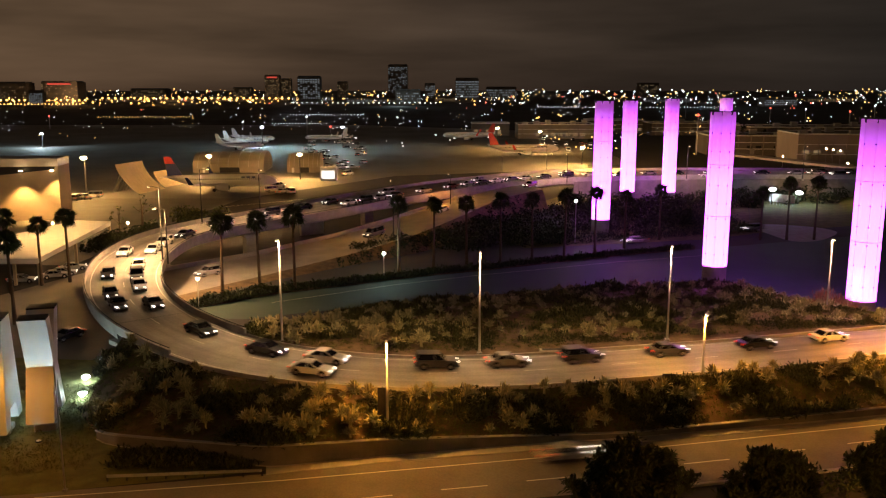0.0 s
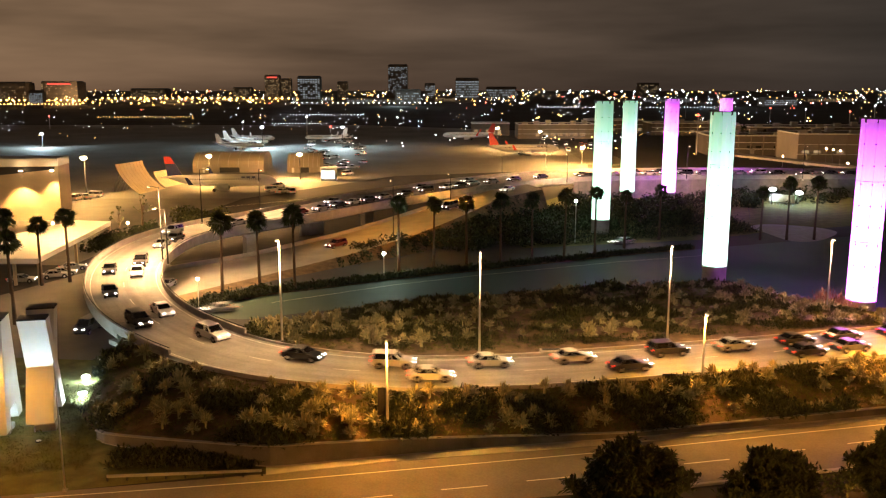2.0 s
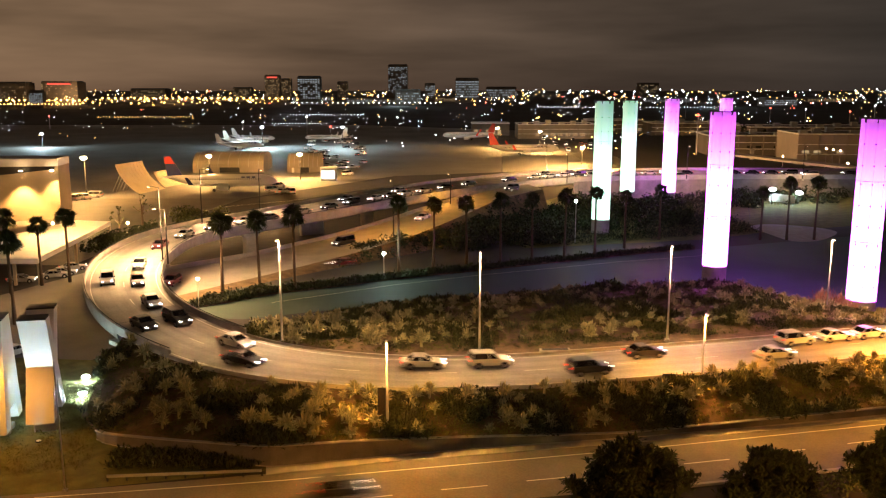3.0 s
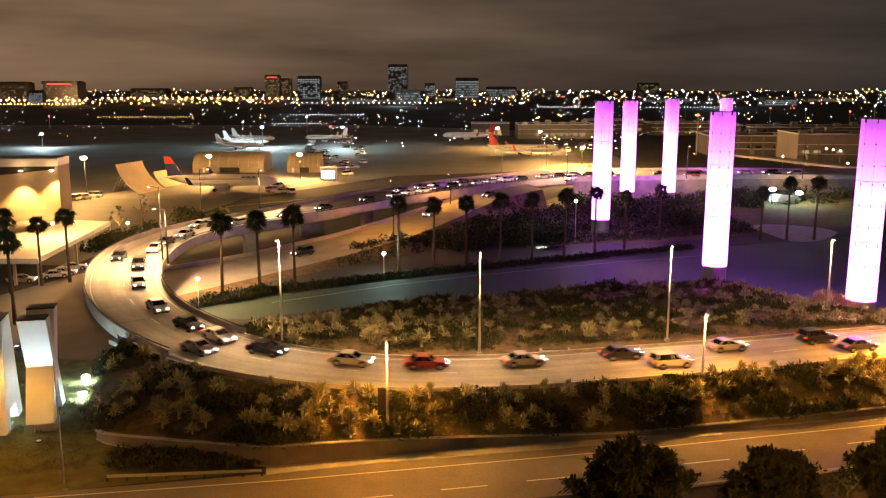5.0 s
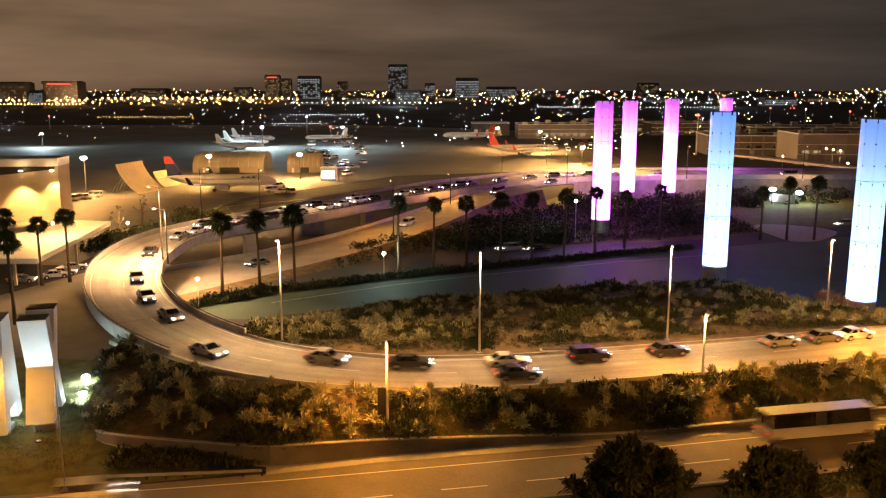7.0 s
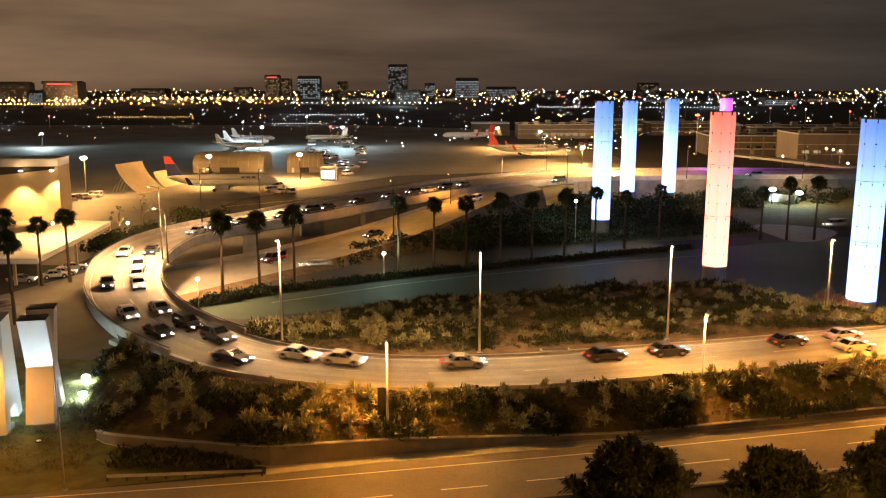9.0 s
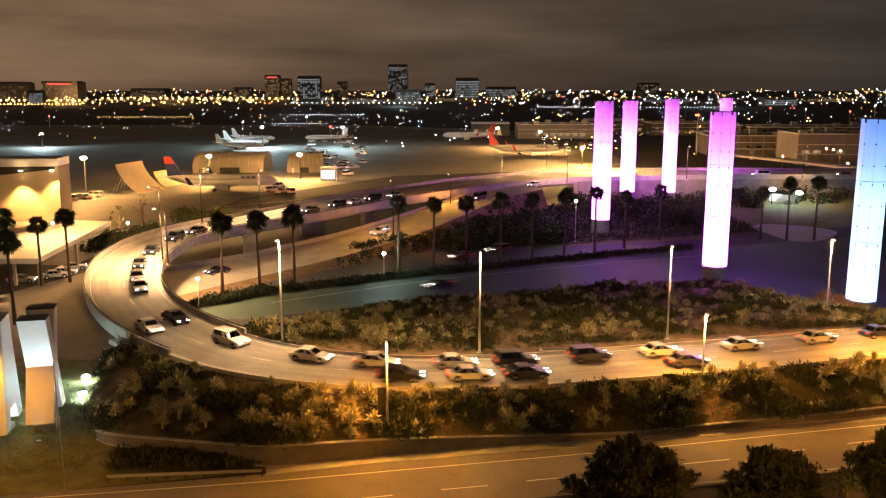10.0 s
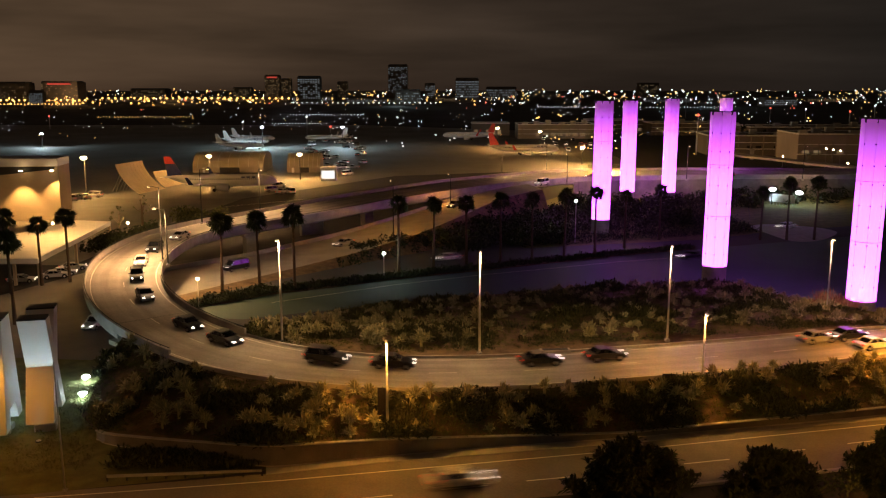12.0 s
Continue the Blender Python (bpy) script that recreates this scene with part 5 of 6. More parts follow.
# ---- sign letters on the lawn ----
def letter(outline, thick, at, turn, tilt, label, holes=()):
    """One huge slab letter: an outline in width and height, with thickness."""
    t = thing("sign_letter", pose(at[0], at[1], at[2], tilt, 0, turn), label, "sign letter", "sign letters on the lawn")
    part("slab", prism(outline, -thick / 2, thick / 2), WHITE, t)
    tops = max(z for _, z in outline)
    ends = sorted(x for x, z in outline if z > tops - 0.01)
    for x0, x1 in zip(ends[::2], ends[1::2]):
        # dark cap added to put the shade of the unlit tops into colour
        part("shade_cap", box(x0 - 0.03, x1 + 0.03, -thick / 2 - 0.03, thick / 2 + 0.03, tops - 0.1, tops + 0.06, 0.02), RAIL, t, "dark cap standing in for the unlit letter top")
    part("plinth", box(-1.2, 1.2, -thick * 0.4, thick * 0.4, -0.9, 0.02, 0.08), CONCRETE, t)
    return t


X_OUT = [(x, 0.8 + (z - 0.8) * 1.15) for x, z in [(-3.2, 0.8), (-1.4, 0.8), (0, 3.9), (1.4, 0.8), (3.2, 0.8), (1.0, 5.3), (3.1, 10.0), (1.3, 10.0), (0, 6.9), (-1.3, 10.0), (-3.1, 10.0), (-1.0, 5.3)]]
A_OUT = [(-3.4, 0.3), (-1.7, 0.3), (-1.2, 2.2), (1.2, 2.2), (1.7, 0.3), (3.4, 0.3), (1.6, 11.4), (-1.6, 11.4)]


def sign_lamp(at, power, color=COOL):
    t = thing("ground_floodlight", pose(*at), "small cool white floodlight on the lawn", "floodlight", "lawn floodlights")
    part("stake", tube([(0, 0, -0.12), (0, 0, 0.3)], [0.05, 0.05], 6), RAIL, t)
    part("housing", box(-0.22, 0.22, -0.15, 0.15, 0.3, 0.62, 0.04), RAIL, t)
    part("lens", box(-0.19, 0.19, -0.2, -0.16, 0.33, 0.59), BULB_COOL, t)
    # glowing dome added on the housing to imitate the lamp's glare
    part("glare_dome", tube([(0, 0, 0.62), (0, 0, 0.7), (0, 0, 0.76)], [0.46, 0.42, 0.15], 14), BULB_COOL, t)
    lamp("floodlight_light", (at[0], at[1] - 0.5, at[2] + 1.0), power, color, 0.15)


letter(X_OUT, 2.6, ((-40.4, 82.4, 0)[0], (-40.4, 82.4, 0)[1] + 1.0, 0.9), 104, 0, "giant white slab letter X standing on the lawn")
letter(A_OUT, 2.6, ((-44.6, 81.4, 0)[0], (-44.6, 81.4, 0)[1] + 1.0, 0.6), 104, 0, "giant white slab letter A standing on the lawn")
sign_lamp((-42, 97.1, 0.12), 700)
sign_lamp((-40.1, 91.5, 0.12), 600)
sign_lamp((-47.5, 90.4, 0.12), 1300)
sign_lamp((-46.6, 83.5, 0.12), 2200)
uplight = thing("ground_floodlight", pose(-39.62, 79.75, 0.12), "small recessed uplight at the foot of the letter", "floodlight", "lawn floodlights")
part("housing", tube([(0, 0, -0.12), (0, 0, 0.1)], [0.3, 0.34], 10), RAIL, uplight)
part("lens", tube([(0, 0, 0.1), (0, 0, 0.13)], [0.26, 0.24], 10), WHITE, uplight)
lamp("floodlight_light", (-39.62, 79.75, 0.4), 6500, COOL, 0.1, 46, (-39.9, 80.9, 9.0))


# ---- guard rail, sign boards, small posts ----
flag_pole = thing("lawn_pole", pose(-32.6, 69.4, 0.1, 0, 0, 0), "thin dark leaning pole on the lawn beside the road", "pole")
part("shaft", tube([(0, 0, -0.2), (-0.5, 1.0, 6.0), (-0.95, 1.9, 11.0)], [0.09, 0.07, 0.05], 7), METAL, flag_pole, smooth=True)
part("base", box(-0.2, 0.2, -0.2, 0.2, -0.2, 0.15, 0.04), CONCRETE, flag_pole)


def guard_rail():
    t = thing("guard_rail", pose(0, 0, 0), "galvanised steel guard rail along the verge", "guard rail")
    a, b = Vector((-29.6, 71, 0.1)), Vector((-16.2, 72.2, 0.1))
    part("beam", line_strip([a + Vector((0, 0, 0.4)), (a + b) / 2 + Vector((0, 0, 0.4)), b + Vector((0, 0, 0.4))], 0.1, 0.26), METAL, t)
    for k in range(9):
        p = a.lerp(b, k / 8)
        part("post", box(p.x - 0.07, p.x + 0.07, p.y + 0.05, p.y + 0.2, -0.1, 0.62, 0.01), RAIL, t)


def sign_board(at, w, h, up, label):
    t = thing("road_sign", pose(*at), label, "road sign", "road signs")
    for x in (-w * 0.3, w * 0.3):
        part("post", tube([(x, 0, -0.3), (x, 0, up + h)], [0.05, 0.05], 6), METAL, t)
    part("board", box(-w / 2, w / 2, -0.08, -0.05, up, up + h, 0.01), RAIL, t, "plain dark board")


guard_rail()
# tall board added where a dark upright shadow lies on the bank
sign_board((-5.75, 78.6, 1.5), 1.0, 4.3, 0.3, "tall dark board on the bank standing in for a shadow")
sign_board((24.2, 88.5, 2.6), 1.4, 0.6, 0.9, "small dark sign board at the kerb")


def drain_box(at, l):
    t = thing("drain_inlet", pose(at[0], at[1], at[2], 0, 0, 5), "pale concrete drain inlet beside the kerb", "drain inlet")
    part("slab", box(-l / 2, l / 2, -0.5, 0.5, -0.3, 0.25, 0.04), KERB, t)
    part("grate", box(-l * 0.42, l * 0.42, -0.32, 0.32, 0.25, 0.29, 0.01), RAIL, t)


drain_box((13.1, 97.1, 3.85), 3.6)


def post_lamp(at, height, material, power, color, label):
    t = thing("post_lamp", pose(*at), label, "post lamp", "low post lamps")
    part("pole", tube([(0, 0, -0.2), (0, 0, height)], [0.08, 0.06], 6), POLE, t)
    part("globe", tube([(0, 0, height), (0, 0, height + 0.18), (0, 0, height + 0.4), (0, 0, height + 0.5)], [0.12, 0.32, 0.3, 0.1], 10), material, t)
    if power:
        lamp("post_lamp_light", (at[0], at[1], at[2] + height + 0.9), power, color, 0.3)


post_lamp((-38.4, 131.9, 0), 4.4, BULB_WARM, 1200, SODIUM, "slim post lamp glowing warm beside the road")
post_lamp((-10.7, 153.2, 0.1), 4.2, BULB_COOL, 1500, (0.75, 1.0, 0.8), "slim post lamp glowing white inside the loop")
post_lamp((29.3, 188.8, 0), 9.1, BULB_COOL, 1300, (0.8, 1.0, 0.85), "tall post lamp glowing pale green white")
post_lamp((-89.6, 196, 0), 2.9, BULB_WARM, 4000, SODIUM, "short post lamp glowing warm in the yard")
post_lamp((-72.9, 197.5, 0), 2.8, BULB_WARM, 5000, SODIUM, "short post lamp glowing warm by the hedge")


# ---- hangar, yard and apron ----
def block(name, at, w, d, h, turn, wall, label, category, group="", lit=(), roof_edge=0.6):
    """A flat-roofed building with a parapet, a roof and rows of windows on its front."""
    t = thing(name, pose(at[0], at[1], 0, 0, 0, turn), label, category, group)
    part("wall", box(-w / 2, w / 2, 0, d, -0.5, h, 0.05), wall, t)
    part("roof", box(-w / 2 + 0.4, w / 2 - 0.4, 0.4, d - 0.4, h, h + 0.15), ROOF, t)
    for y0, y1 in ((-0.1, 0.3), (d - 0.3, d + 0.1)):
        part("roof_edge", box(-w / 2 - 0.1, w / 2 + 0.1, y0, y1, h, h + roof_edge, 0.04), WHITE, t)
    for x0, x1 in ((-w / 2 - 0.1, -w / 2 + 0.3), (w / 2 - 0.3, w / 2 + 0.1)):
        part("roof_edge", box(x0, x1, 0.32, d - 0.32, h, h + roof_edge, 0.04), WHITE, t)
    if w > 35 and d > 20:
        for u in (0.33, 0.66):
            part("wall_band", box(-w / 2 - 0.12, w / 2 + 0.12, -0.14, 0.0, h * u, h * u + 0.35, 0.03), WHITE, t)
        for k in range(int(w / 6)):
            part("pilaster", box(-w / 2 + 6 * k + 2.6, -w / 2 + 6 * k + 3.1, -0.22, 0.0, 0, h - 0.05, 0.03), STUCCO_DARK, t)
        for k in range(6):
            x, y = -w * 0.4 + w * 0.16 * k, d * (0.3 + 0.3 * ((k * 7) % 3) / 2)
            part("roof_unit", box(x - 1.8, x + 1.8, y - 1.4, y + 1.4, h + 0.15, h + 1.6 + 0.5 * (k % 3), 0.1), METAL, t)
    for (x, z, ww, hh, m) in lit:
        win = part("window", box(x - ww / 2, x + ww / 2, -0.1, 0.02, z, z + hh, 0.02), m, t)
        part("window_frame", box(x - ww / 2 - 0.12, x + ww / 2 + 0.12, -0.16, 0.01, z - 0.16, z - 0.02), WHITE, win)
    return t


HANGAR_CORNER = (-98.6, 221.3, 0)
hangar = block("hangar", (HANGAR_CORNER[0] - 38 * math.cos(radians(6)), HANGAR_CORNER[1] - 38 * math.sin(radians(6)), 0), 76, 9, 14, 6, STUCCO,
               "large cream stucco hangar with a bright white roof band", "hangar", roof_edge=2.0)
# dark strip laid on the wall as the unlit wedge above the lamps
part("shade_wedge", prism([(-38, 5.5), (37.2, 13.2), (37.2, 13.9), (-38, 13.9)], -0.08, 0.1), RAIL, hangar, "flat dark wedge for the shade below the roof band")
lamp("hangar_wall_light", (-107, 217.2, 11.6), 34000, WARM, 0.3, 90, (-107, 218.4, 0))
# extra lamp without a fixture, added to brighten the wall's left part
lamp("hangar_wall_light", (-121, 215.4, 10.4), 30000, WARM, 0.3, 90, (-121, 216.6, 0))
lamp("hangar_corner_light", (-98.6, 218.5, 12.4), 26000, WARM, 0.3, 90, (-98.6, 220.5, 0))
for hx, hy in ((-107, 218.8), (-99.5, 219.6)):
    wl_t = thing("wall_lamp", pose(hx, hy, 12.6), "small glowing lamp on the hangar wall", "wall lamp", "hangar wall lamps")
    part("bracket", box(-0.1, 0.1, 0, 1.6, 0.1, 0.3, 0.02), RAIL, wl_t)
    part("lens", box(-0.35, 0.35, -0.3, 0.3, 0.3, 0.55, 0.05), BULB_WARM, wl_t)


def canopy():
    z = 5.0
    outline = [(-80.3, 146.2, 5), (-70, 146.2, 5), (-73, 187.6, 5), (-81.2, 189.3, 5), (-88.4, 161.4, 5)]
    t = thing("canopy", pose(0, 0, 0), "flat cream entrance canopy lit from above", "canopy")
    verts = [(x, y, z) for x, y, _ in outline] + [(x, y, z - 0.9) for x, y, _ in outline]
    n = len(outline)
    faces = [tuple(range(n))[::-1], tuple(range(n, 2 * n))] + [(k, (k + 1) % n, n + (k + 1) % n, n + k) for k in range(n)]
    me = mesh_of("roof_slab", verts, faces, WHITE)
    bm = bmesh.new()
    bm.from_mesh(me)
    bmesh.ops.recalc_face_normals(bm, faces=bm.faces[:])
    bm.to_mesh(me)
    bm.free()
    put("roof_slab", me, t)
    for x, y, _ in ((-74.7, 146.7, 5), (-70.4, 146.7, 5), (-71.7, 165.1, 5), (-73.1, 186.1, 5)):
        part("column", box(x - 0.25, x + 0.25, y + 0.5, y + 1.0, -0.2, z - 0.9, 0.03), STUCCO, t)


canopy()
# bare lamp added over the canopy to brighten its top
lamp("canopy_fill_light", ((-75.8, 164.5, 5)[0], (-75.8, 164.5, 5)[1] + 2, 13), 24000, WARM, 0.4)


def flood_mast(at, height, power, color, material, label="tall apron floodlight mast with a blazing lamp"):
    t = thing("floodlight_mast", pose(*at), label, "floodlight", "apron floodlights")
    part("pole", tube([(0, 0, 0), (0, 0, height)], [0.2, 0.12], 7), RAIL, t)
    part("lamp_head", box(-0.7, 0.7, -0.25, 0.25, height, height + 0.5, 0.08), METAL, t)
    # lens is oversized so that its shape includes the lamp's bloom
    part("lens", tube([(0, -0.3, height - 0.35), (0, -0.3, height), (0, -0.3, height + 0.45), (0, -0.3, height + 0.7)], [0.5, 1.0, 0.95, 0.35], 14), material, t, "blazing lamp lens enlarged to the size of its bloom")
    lamp("floodlight_mast_light", (at[0], at[1] - 2.0, height + 0.6), power, color, 0.6)


MAST = glow("floodlight_lens", (1.0, 0.74, 0.38), 30)
MAST_COOL = glow("cool_floodlight_lens", (0.85, 0.97, 1.0), 25)
flood_mast((-109.5, 264.2, 0), 12.3, 80000, WARM, MAST)
flood_mast((-85.8, 318, 0), 8.5, 95000, WARM, MAST)
flood_mast((-52.6, 318, 0), 9.1, 80000, WARM, MAST)
flood_mast((-222, 481.8, 0), 7.5, 40500, COOL, MAST_COOL)
flood_mast((-100, 481.8, 0), 11.2, 81000, COOL, MAST_COOL)
flood_mast((-55.5, 481.8, 0), 11.2, 45000, COOL, MAST_COOL)
flood_mast((50.9, 457, 0), 10, 95000, WARM, MAST)
flood_mast((30.1, 481.8, 0), 10.6, 49500, WARM, MAST)
flood_mast((60.8, 378.6, 0), 7.4, 66000, WARM, MAST)
flood_mast((96.2, 251.4, 0), 4.3, 3000, COOL, MAST_COOL)
flood_mast((104, 251.4, 0), 3.3, 3000, COOL, MAST_COOL)
flood_mast((174.6, 398.6, 0), 6, 11000, WARM, MAST)


def blast_fence(at, turn, w, h, label):
    """Curved ribbed jet blast deflector."""
    t = thing("blast_deflector", pose(at[0], at[1], 0, 0, 0, turn), label, "blast deflector", "blast deflectors")
    n = 14
    for k in range(8):
        x0, x1 = -w / 2 + w * k / 8 + 0.05, -w / 2 + w * (k + 1) / 8 - 0.05
        bm = bmesh.new()
        rows = []
        for j in range(n):
            u = j / (n - 1)
            y, z = h * (0.45 - 0.9 * (1 - (1 - u) ** 1.5)), h * u ** 1.25
            rows.append([bm.verts.new(q) for q in ((x0, y, z), (x1, y, z), (x1, y + 0.3, z), (x0, y + 0.3, z))])
        for a, b in zip(rows, rows[1:]):
            for i in range(4):
                bm.faces.new((a[i], a[(i + 1) % 4], b[(i + 1) % 4], b[i]))
        bm.faces.new(rows[0][::-1])
        bm.faces.new(rows[-1])
        bmesh.ops.recalc_face_normals(bm, faces=bm.faces[:])
        part("panel", bm, STUCCO, t)
        part("strut", tube([(x0, -h * 0.75, 0), (x0, -h * 0.36, h * 0.72)], [0.12, 0.1], 5), METAL, t)


blast_fence((-99.5, 284, 0), -104, 15, 9.3, "tall curved beige jet blast deflector of ribbed panels")
blast_fence((-95.5, 300, 0), -106, 11, 5.2, "lower curved beige jet blast deflector of ribbed panels")


def airliner(at, turn, tail_material, label, scale=1.0, tail2=None):
    t = thing("airliner", Matrix.LocRotScale((at[0], at[1], at[2]), Euler((0, 0, radians(turn))), None), label, "airplane", "parked airliners")
    L = 37.0 * scale
    prof = [(-0.5, 0.15, 1.3), (-0.44, 0.7, 1.0), (-0.36, 1.3, 0.55), (-0.26, 1.8, 0.1), (-0.1, 1.95, 0), (0.2, 1.95, 0), (0.36, 1.95, 0), (0.43, 1.7, -0.12), (0.475, 1.15, -0.35), (0.497, 0.5, -0.55), (0.5, 0.08, -0.6)]
    zc = 3.6 * scale
    part("fuselage", tube([(u * L, 0, zc + dz * scale) for u, _, dz in prof], [r * scale for _, r, _ in prof], 18), WHITE_PLANE, t, smooth=True)
    for side in (-1, 1):
        def flat(pts, th):
            bm = bmesh.new()
            a = [bm.verts.new((x, y, z + th / 2)) for x, y, z in pts]
            b = [bm.verts.new((x, y, z - th / 2)) for x, y, z in pts]
            n = len(pts)
            for k in range(n):
                bm.faces.new((a[k], a[(k + 1) % n], b[(k + 1) % n], b[k]))
            bm.faces.new(a)
            bm.faces.new(b[::-1])
            bmesh.ops.recalc_face_normals(bm, faces=bm.faces[:])
            return bm
        part("wing", flat([(0.08 * L, side * 1.5, zc - 1), (-0.14 * L, side * 17.0 * scale, zc + 0.3), (-0.19 * L, side * 17.0 * scale, zc + 0.3), (-0.12 * L, side * 1.5, zc - 1)], 0.4), WHITE_PLANE, t)
        part("winglet", flat([(-0.15 * L, side * 17.0 * scale, zc + 0.3), (-0.19 * L, side * 17.1 * scale, zc + 0.3), (-0.215 * L, side * 17.8 * scale, zc + 2.6), (-0.19 * L, side * 17.7 * scale, zc + 2.6)], 0.2), tail_material, t)
        part("tailplane", flat([(-0.40 * L, side * 0.6, zc + 1.2), (-0.475 * L, side * 6.6 * scale, zc + 1.7), (-0.5 * L, side * 6.6 * scale, zc + 1.7), (-0.48 * L, side * 0.6, zc + 1.2)], 0.25), WHITE_PLANE, t)
        eng = part("engine", tube([(0.09 * L, side * 5 * scale, zc - 1.9), (0.085 * L, side * 5 * scale, zc - 1.9), (0.02 * L, side * 5 * scale, zc - 1.8), (-0.02 * L, side * 5 * scale, zc - 1.7)], [0.9 * scale, 1.1 * scale, 1.05 * scale, 0.6 * scale], 14), WHITE_PLANE, t, smooth=True)
        part("intake", tube([(0.091 * L, side * 5 * scale, zc - 1.9), (0.096 * L, side * 5 * scale, zc - 1.9)], [0.8 * scale, 0.75 * scale], 12), RAIL, eng)
        part("main_wheel", tube([(-0.05 * L, side * 2.6, 0.55), (-0.05 * L, side * 3.2, 0.55)], [0.55, 0.55], 12), TYRE, t)
        part("gear_leg", tube([(-0.05 * L, side * 2.9, 0.5), (-0.05 * L, side * 2.4, zc - 1)], [0.14, 0.14], 6), METAL, t)
        row = [box(u * L - 0.14, u * L + 0.14, side * 1.9 * scale - 0.1, side * 1.9 * scale + 0.1, zc + 0.35, zc + 0.7) for u in steps(-0.28, 0.36, 34)]
        tagged(part("cabin_windows", join(*row), DARK_PANE, t), kind="stuff")
    fin = [(-0.34 * L, zc + 1.7 * scale), (-0.44 * L, zc + 8.0 * scale), (-0.5 * L, zc + 8.0 * scale), (-0.475 * L, zc + 1.5 * scale)]
    part("tail_fin", prism(fin, -0.18, 0.18), tail_material, t)
    if tail2:
        top = [(-0.405 * L, zc + 5.6 * scale), (-0.442 * L, zc + 8.05 * scale), (-0.502 * L, zc + 8.05 * scale), (-0.493 * L, zc + 5.6 * scale)]
        part("fin_tip", prism(top, -0.2, 0.2), tail2, t, "red upper part of the fin")
    part("nose_wheel", tube([(0.4 * L, -0.25, 0.4), (0.4 * L, 0.25, 0.4)], [0.4, 0.4], 10), TYRE, t)
    part("nose_leg", tube([(0.4 * L, 0, 0.4), (0.4 * L, 0, zc - 1.4)], [0.1, 0.1], 6), METAL, t)
    part("cockpit_window", box(0.452 * L, 0.47 * L, -0.9 * scale, 0.9 * scale, zc + 0.35, zc + 0.75, 0.03), DARK_PANE, t)
    for k in range(3):
        part("title_bar", box(0.19 * L + 1.7 * k, 0.19 * L + 1.2 + 1.7 * k, -1.99 * scale, -1.9 * scale, zc + 0.9, zc + 1.35), TAIL_BLUE, t, "dark lettering bar")
    return t


airliner((-73.2, 284.4, 0), 4, TAIL_BLUE, "white airliner with navy and red tail parked on the apron", 0.98, TAIL_RED)
airliner((40, 432, 0), 2, TAIL_RED, "white airliner with a red tail parked far off", 0.95)
airliner((-110, 470, 0), -3, WHITE_PLANE, "distant white airliner under floodlights", 0.72)
airliner((-114, 503, 0), -3, WHITE_PLANE, "distant white airliner under floodlights", 0.72)
airliner((-116, 532, 0), -3, WHITE_PLANE, "distant white airliner at its gate", 0.72)
airliner((-72, 538, 0), 178, WHITE_PLANE, "distant white airliner at its gate", 0.72)
airliner((16.5, 551.5, 0), 175, TAIL_RED, "distant airliner with a red tail", 0.9)

def vault_shed(at, w, d, h, turn, label):
    """A long shed whose vaulted roof runs along its front, with ribs, a sliding door and a side door."""
    t = thing("apron_shed", pose(at[0], at[1], 0, 0, 0, turn), label, "shed", "apron sheds")
    arch = [(-d / 2, -0.2)] + [(-d / 2 * math.cos(a), 2.2 + (h - 2.2) * math.sin(a)) for a in steps(0, math.pi, 15)] + [(d / 2, -0.2)]
    part("shell", prism(arch, -w / 2, w / 2), STUCCO_DARK, t, "", pose(0, d / 2, 0, 0, 0, 90))
    for k in range(7):
        y = -w / 2 + w * (k + 0.5) / 7
        rib = [(-d / 2 * math.cos(a) * 1.008, 0, 2.2 + (h - 2.2) * math.sin(a) * 1.012) for a in steps(0, math.pi, 13)]
        part("rib", tube([(p[0], y, p[2]) for p in rib], [0.09] * 13, 5), METAL, t, "", pose(0, d / 2, 0, 0, 0, 90))
    part("sliding_door", box(-w * 0.12, w * 0.16, -0.12, 0.05, 0, 2.1, 0.02), RAIL, t, "dark sliding door")
    part("side_door", box(-w * 0.36, -w * 0.36 + 1.0, -0.1, 0.05, 0, 2.0, 0.02), WHITE, t)


vault_shed((-85.5, 344, 0), 28, 22, 7.6, 2, "long vaulted beige apron shed with ribs")
vault_shed((-55.5, 344, 0), 13, 14, 7.4, 2, "short vaulted beige apron shed with ribs")
# glowing pane added over most of the kiosk front to brighten it
block("white_kiosk", (-41.7, 313.3, 0), 5.6, 4, 4.4, 0, WHITE, "small brightly lit white kiosk on the apron", "kiosk", "", [(0, 0.9, 4.6, 2.9, KIOSK)])

r1 = rng(71)
for k in range(44):
    gx, gy = r1.uniform(555, 650), r1.uniform(240, 300)
    Y = 34.5 * 1530 / (gy - 150)
    kind = ("van", "pickup", "suv", "sedan")[k % 4]
    ob = car(kind, ("white", "silver", "white", "grey")[k % 4], "service vehicles on the apron")
    ob.matrix_world = pose((gx - 784) / 1530 * Y * 1.03, Y, 0.06, 0, 0, r1.uniform(0, 360))
    ob["label"] = "parked %s airport service vehicle on the apron" % ("white", "silver", "white", "grey")[k % 4]
for (gx, gy) in ((490, 335), (505, 338), (520, 338), (500, 328), (150, 350), (165, 348), (620, 306), (180, 345)):
    Y = 34.5 * 1530 / (gy - 150) * 0.985
    ob = car("pickup" if gx % 2 else "van", "white", "service vehicles on the apron")
    ob.matrix_world = pose((gx - 784) / 1530 * Y * 1.03, Y, 0.06, 0, 0, gx * 3)
    ob["label"] = "parked white airport service vehicle on the apron"
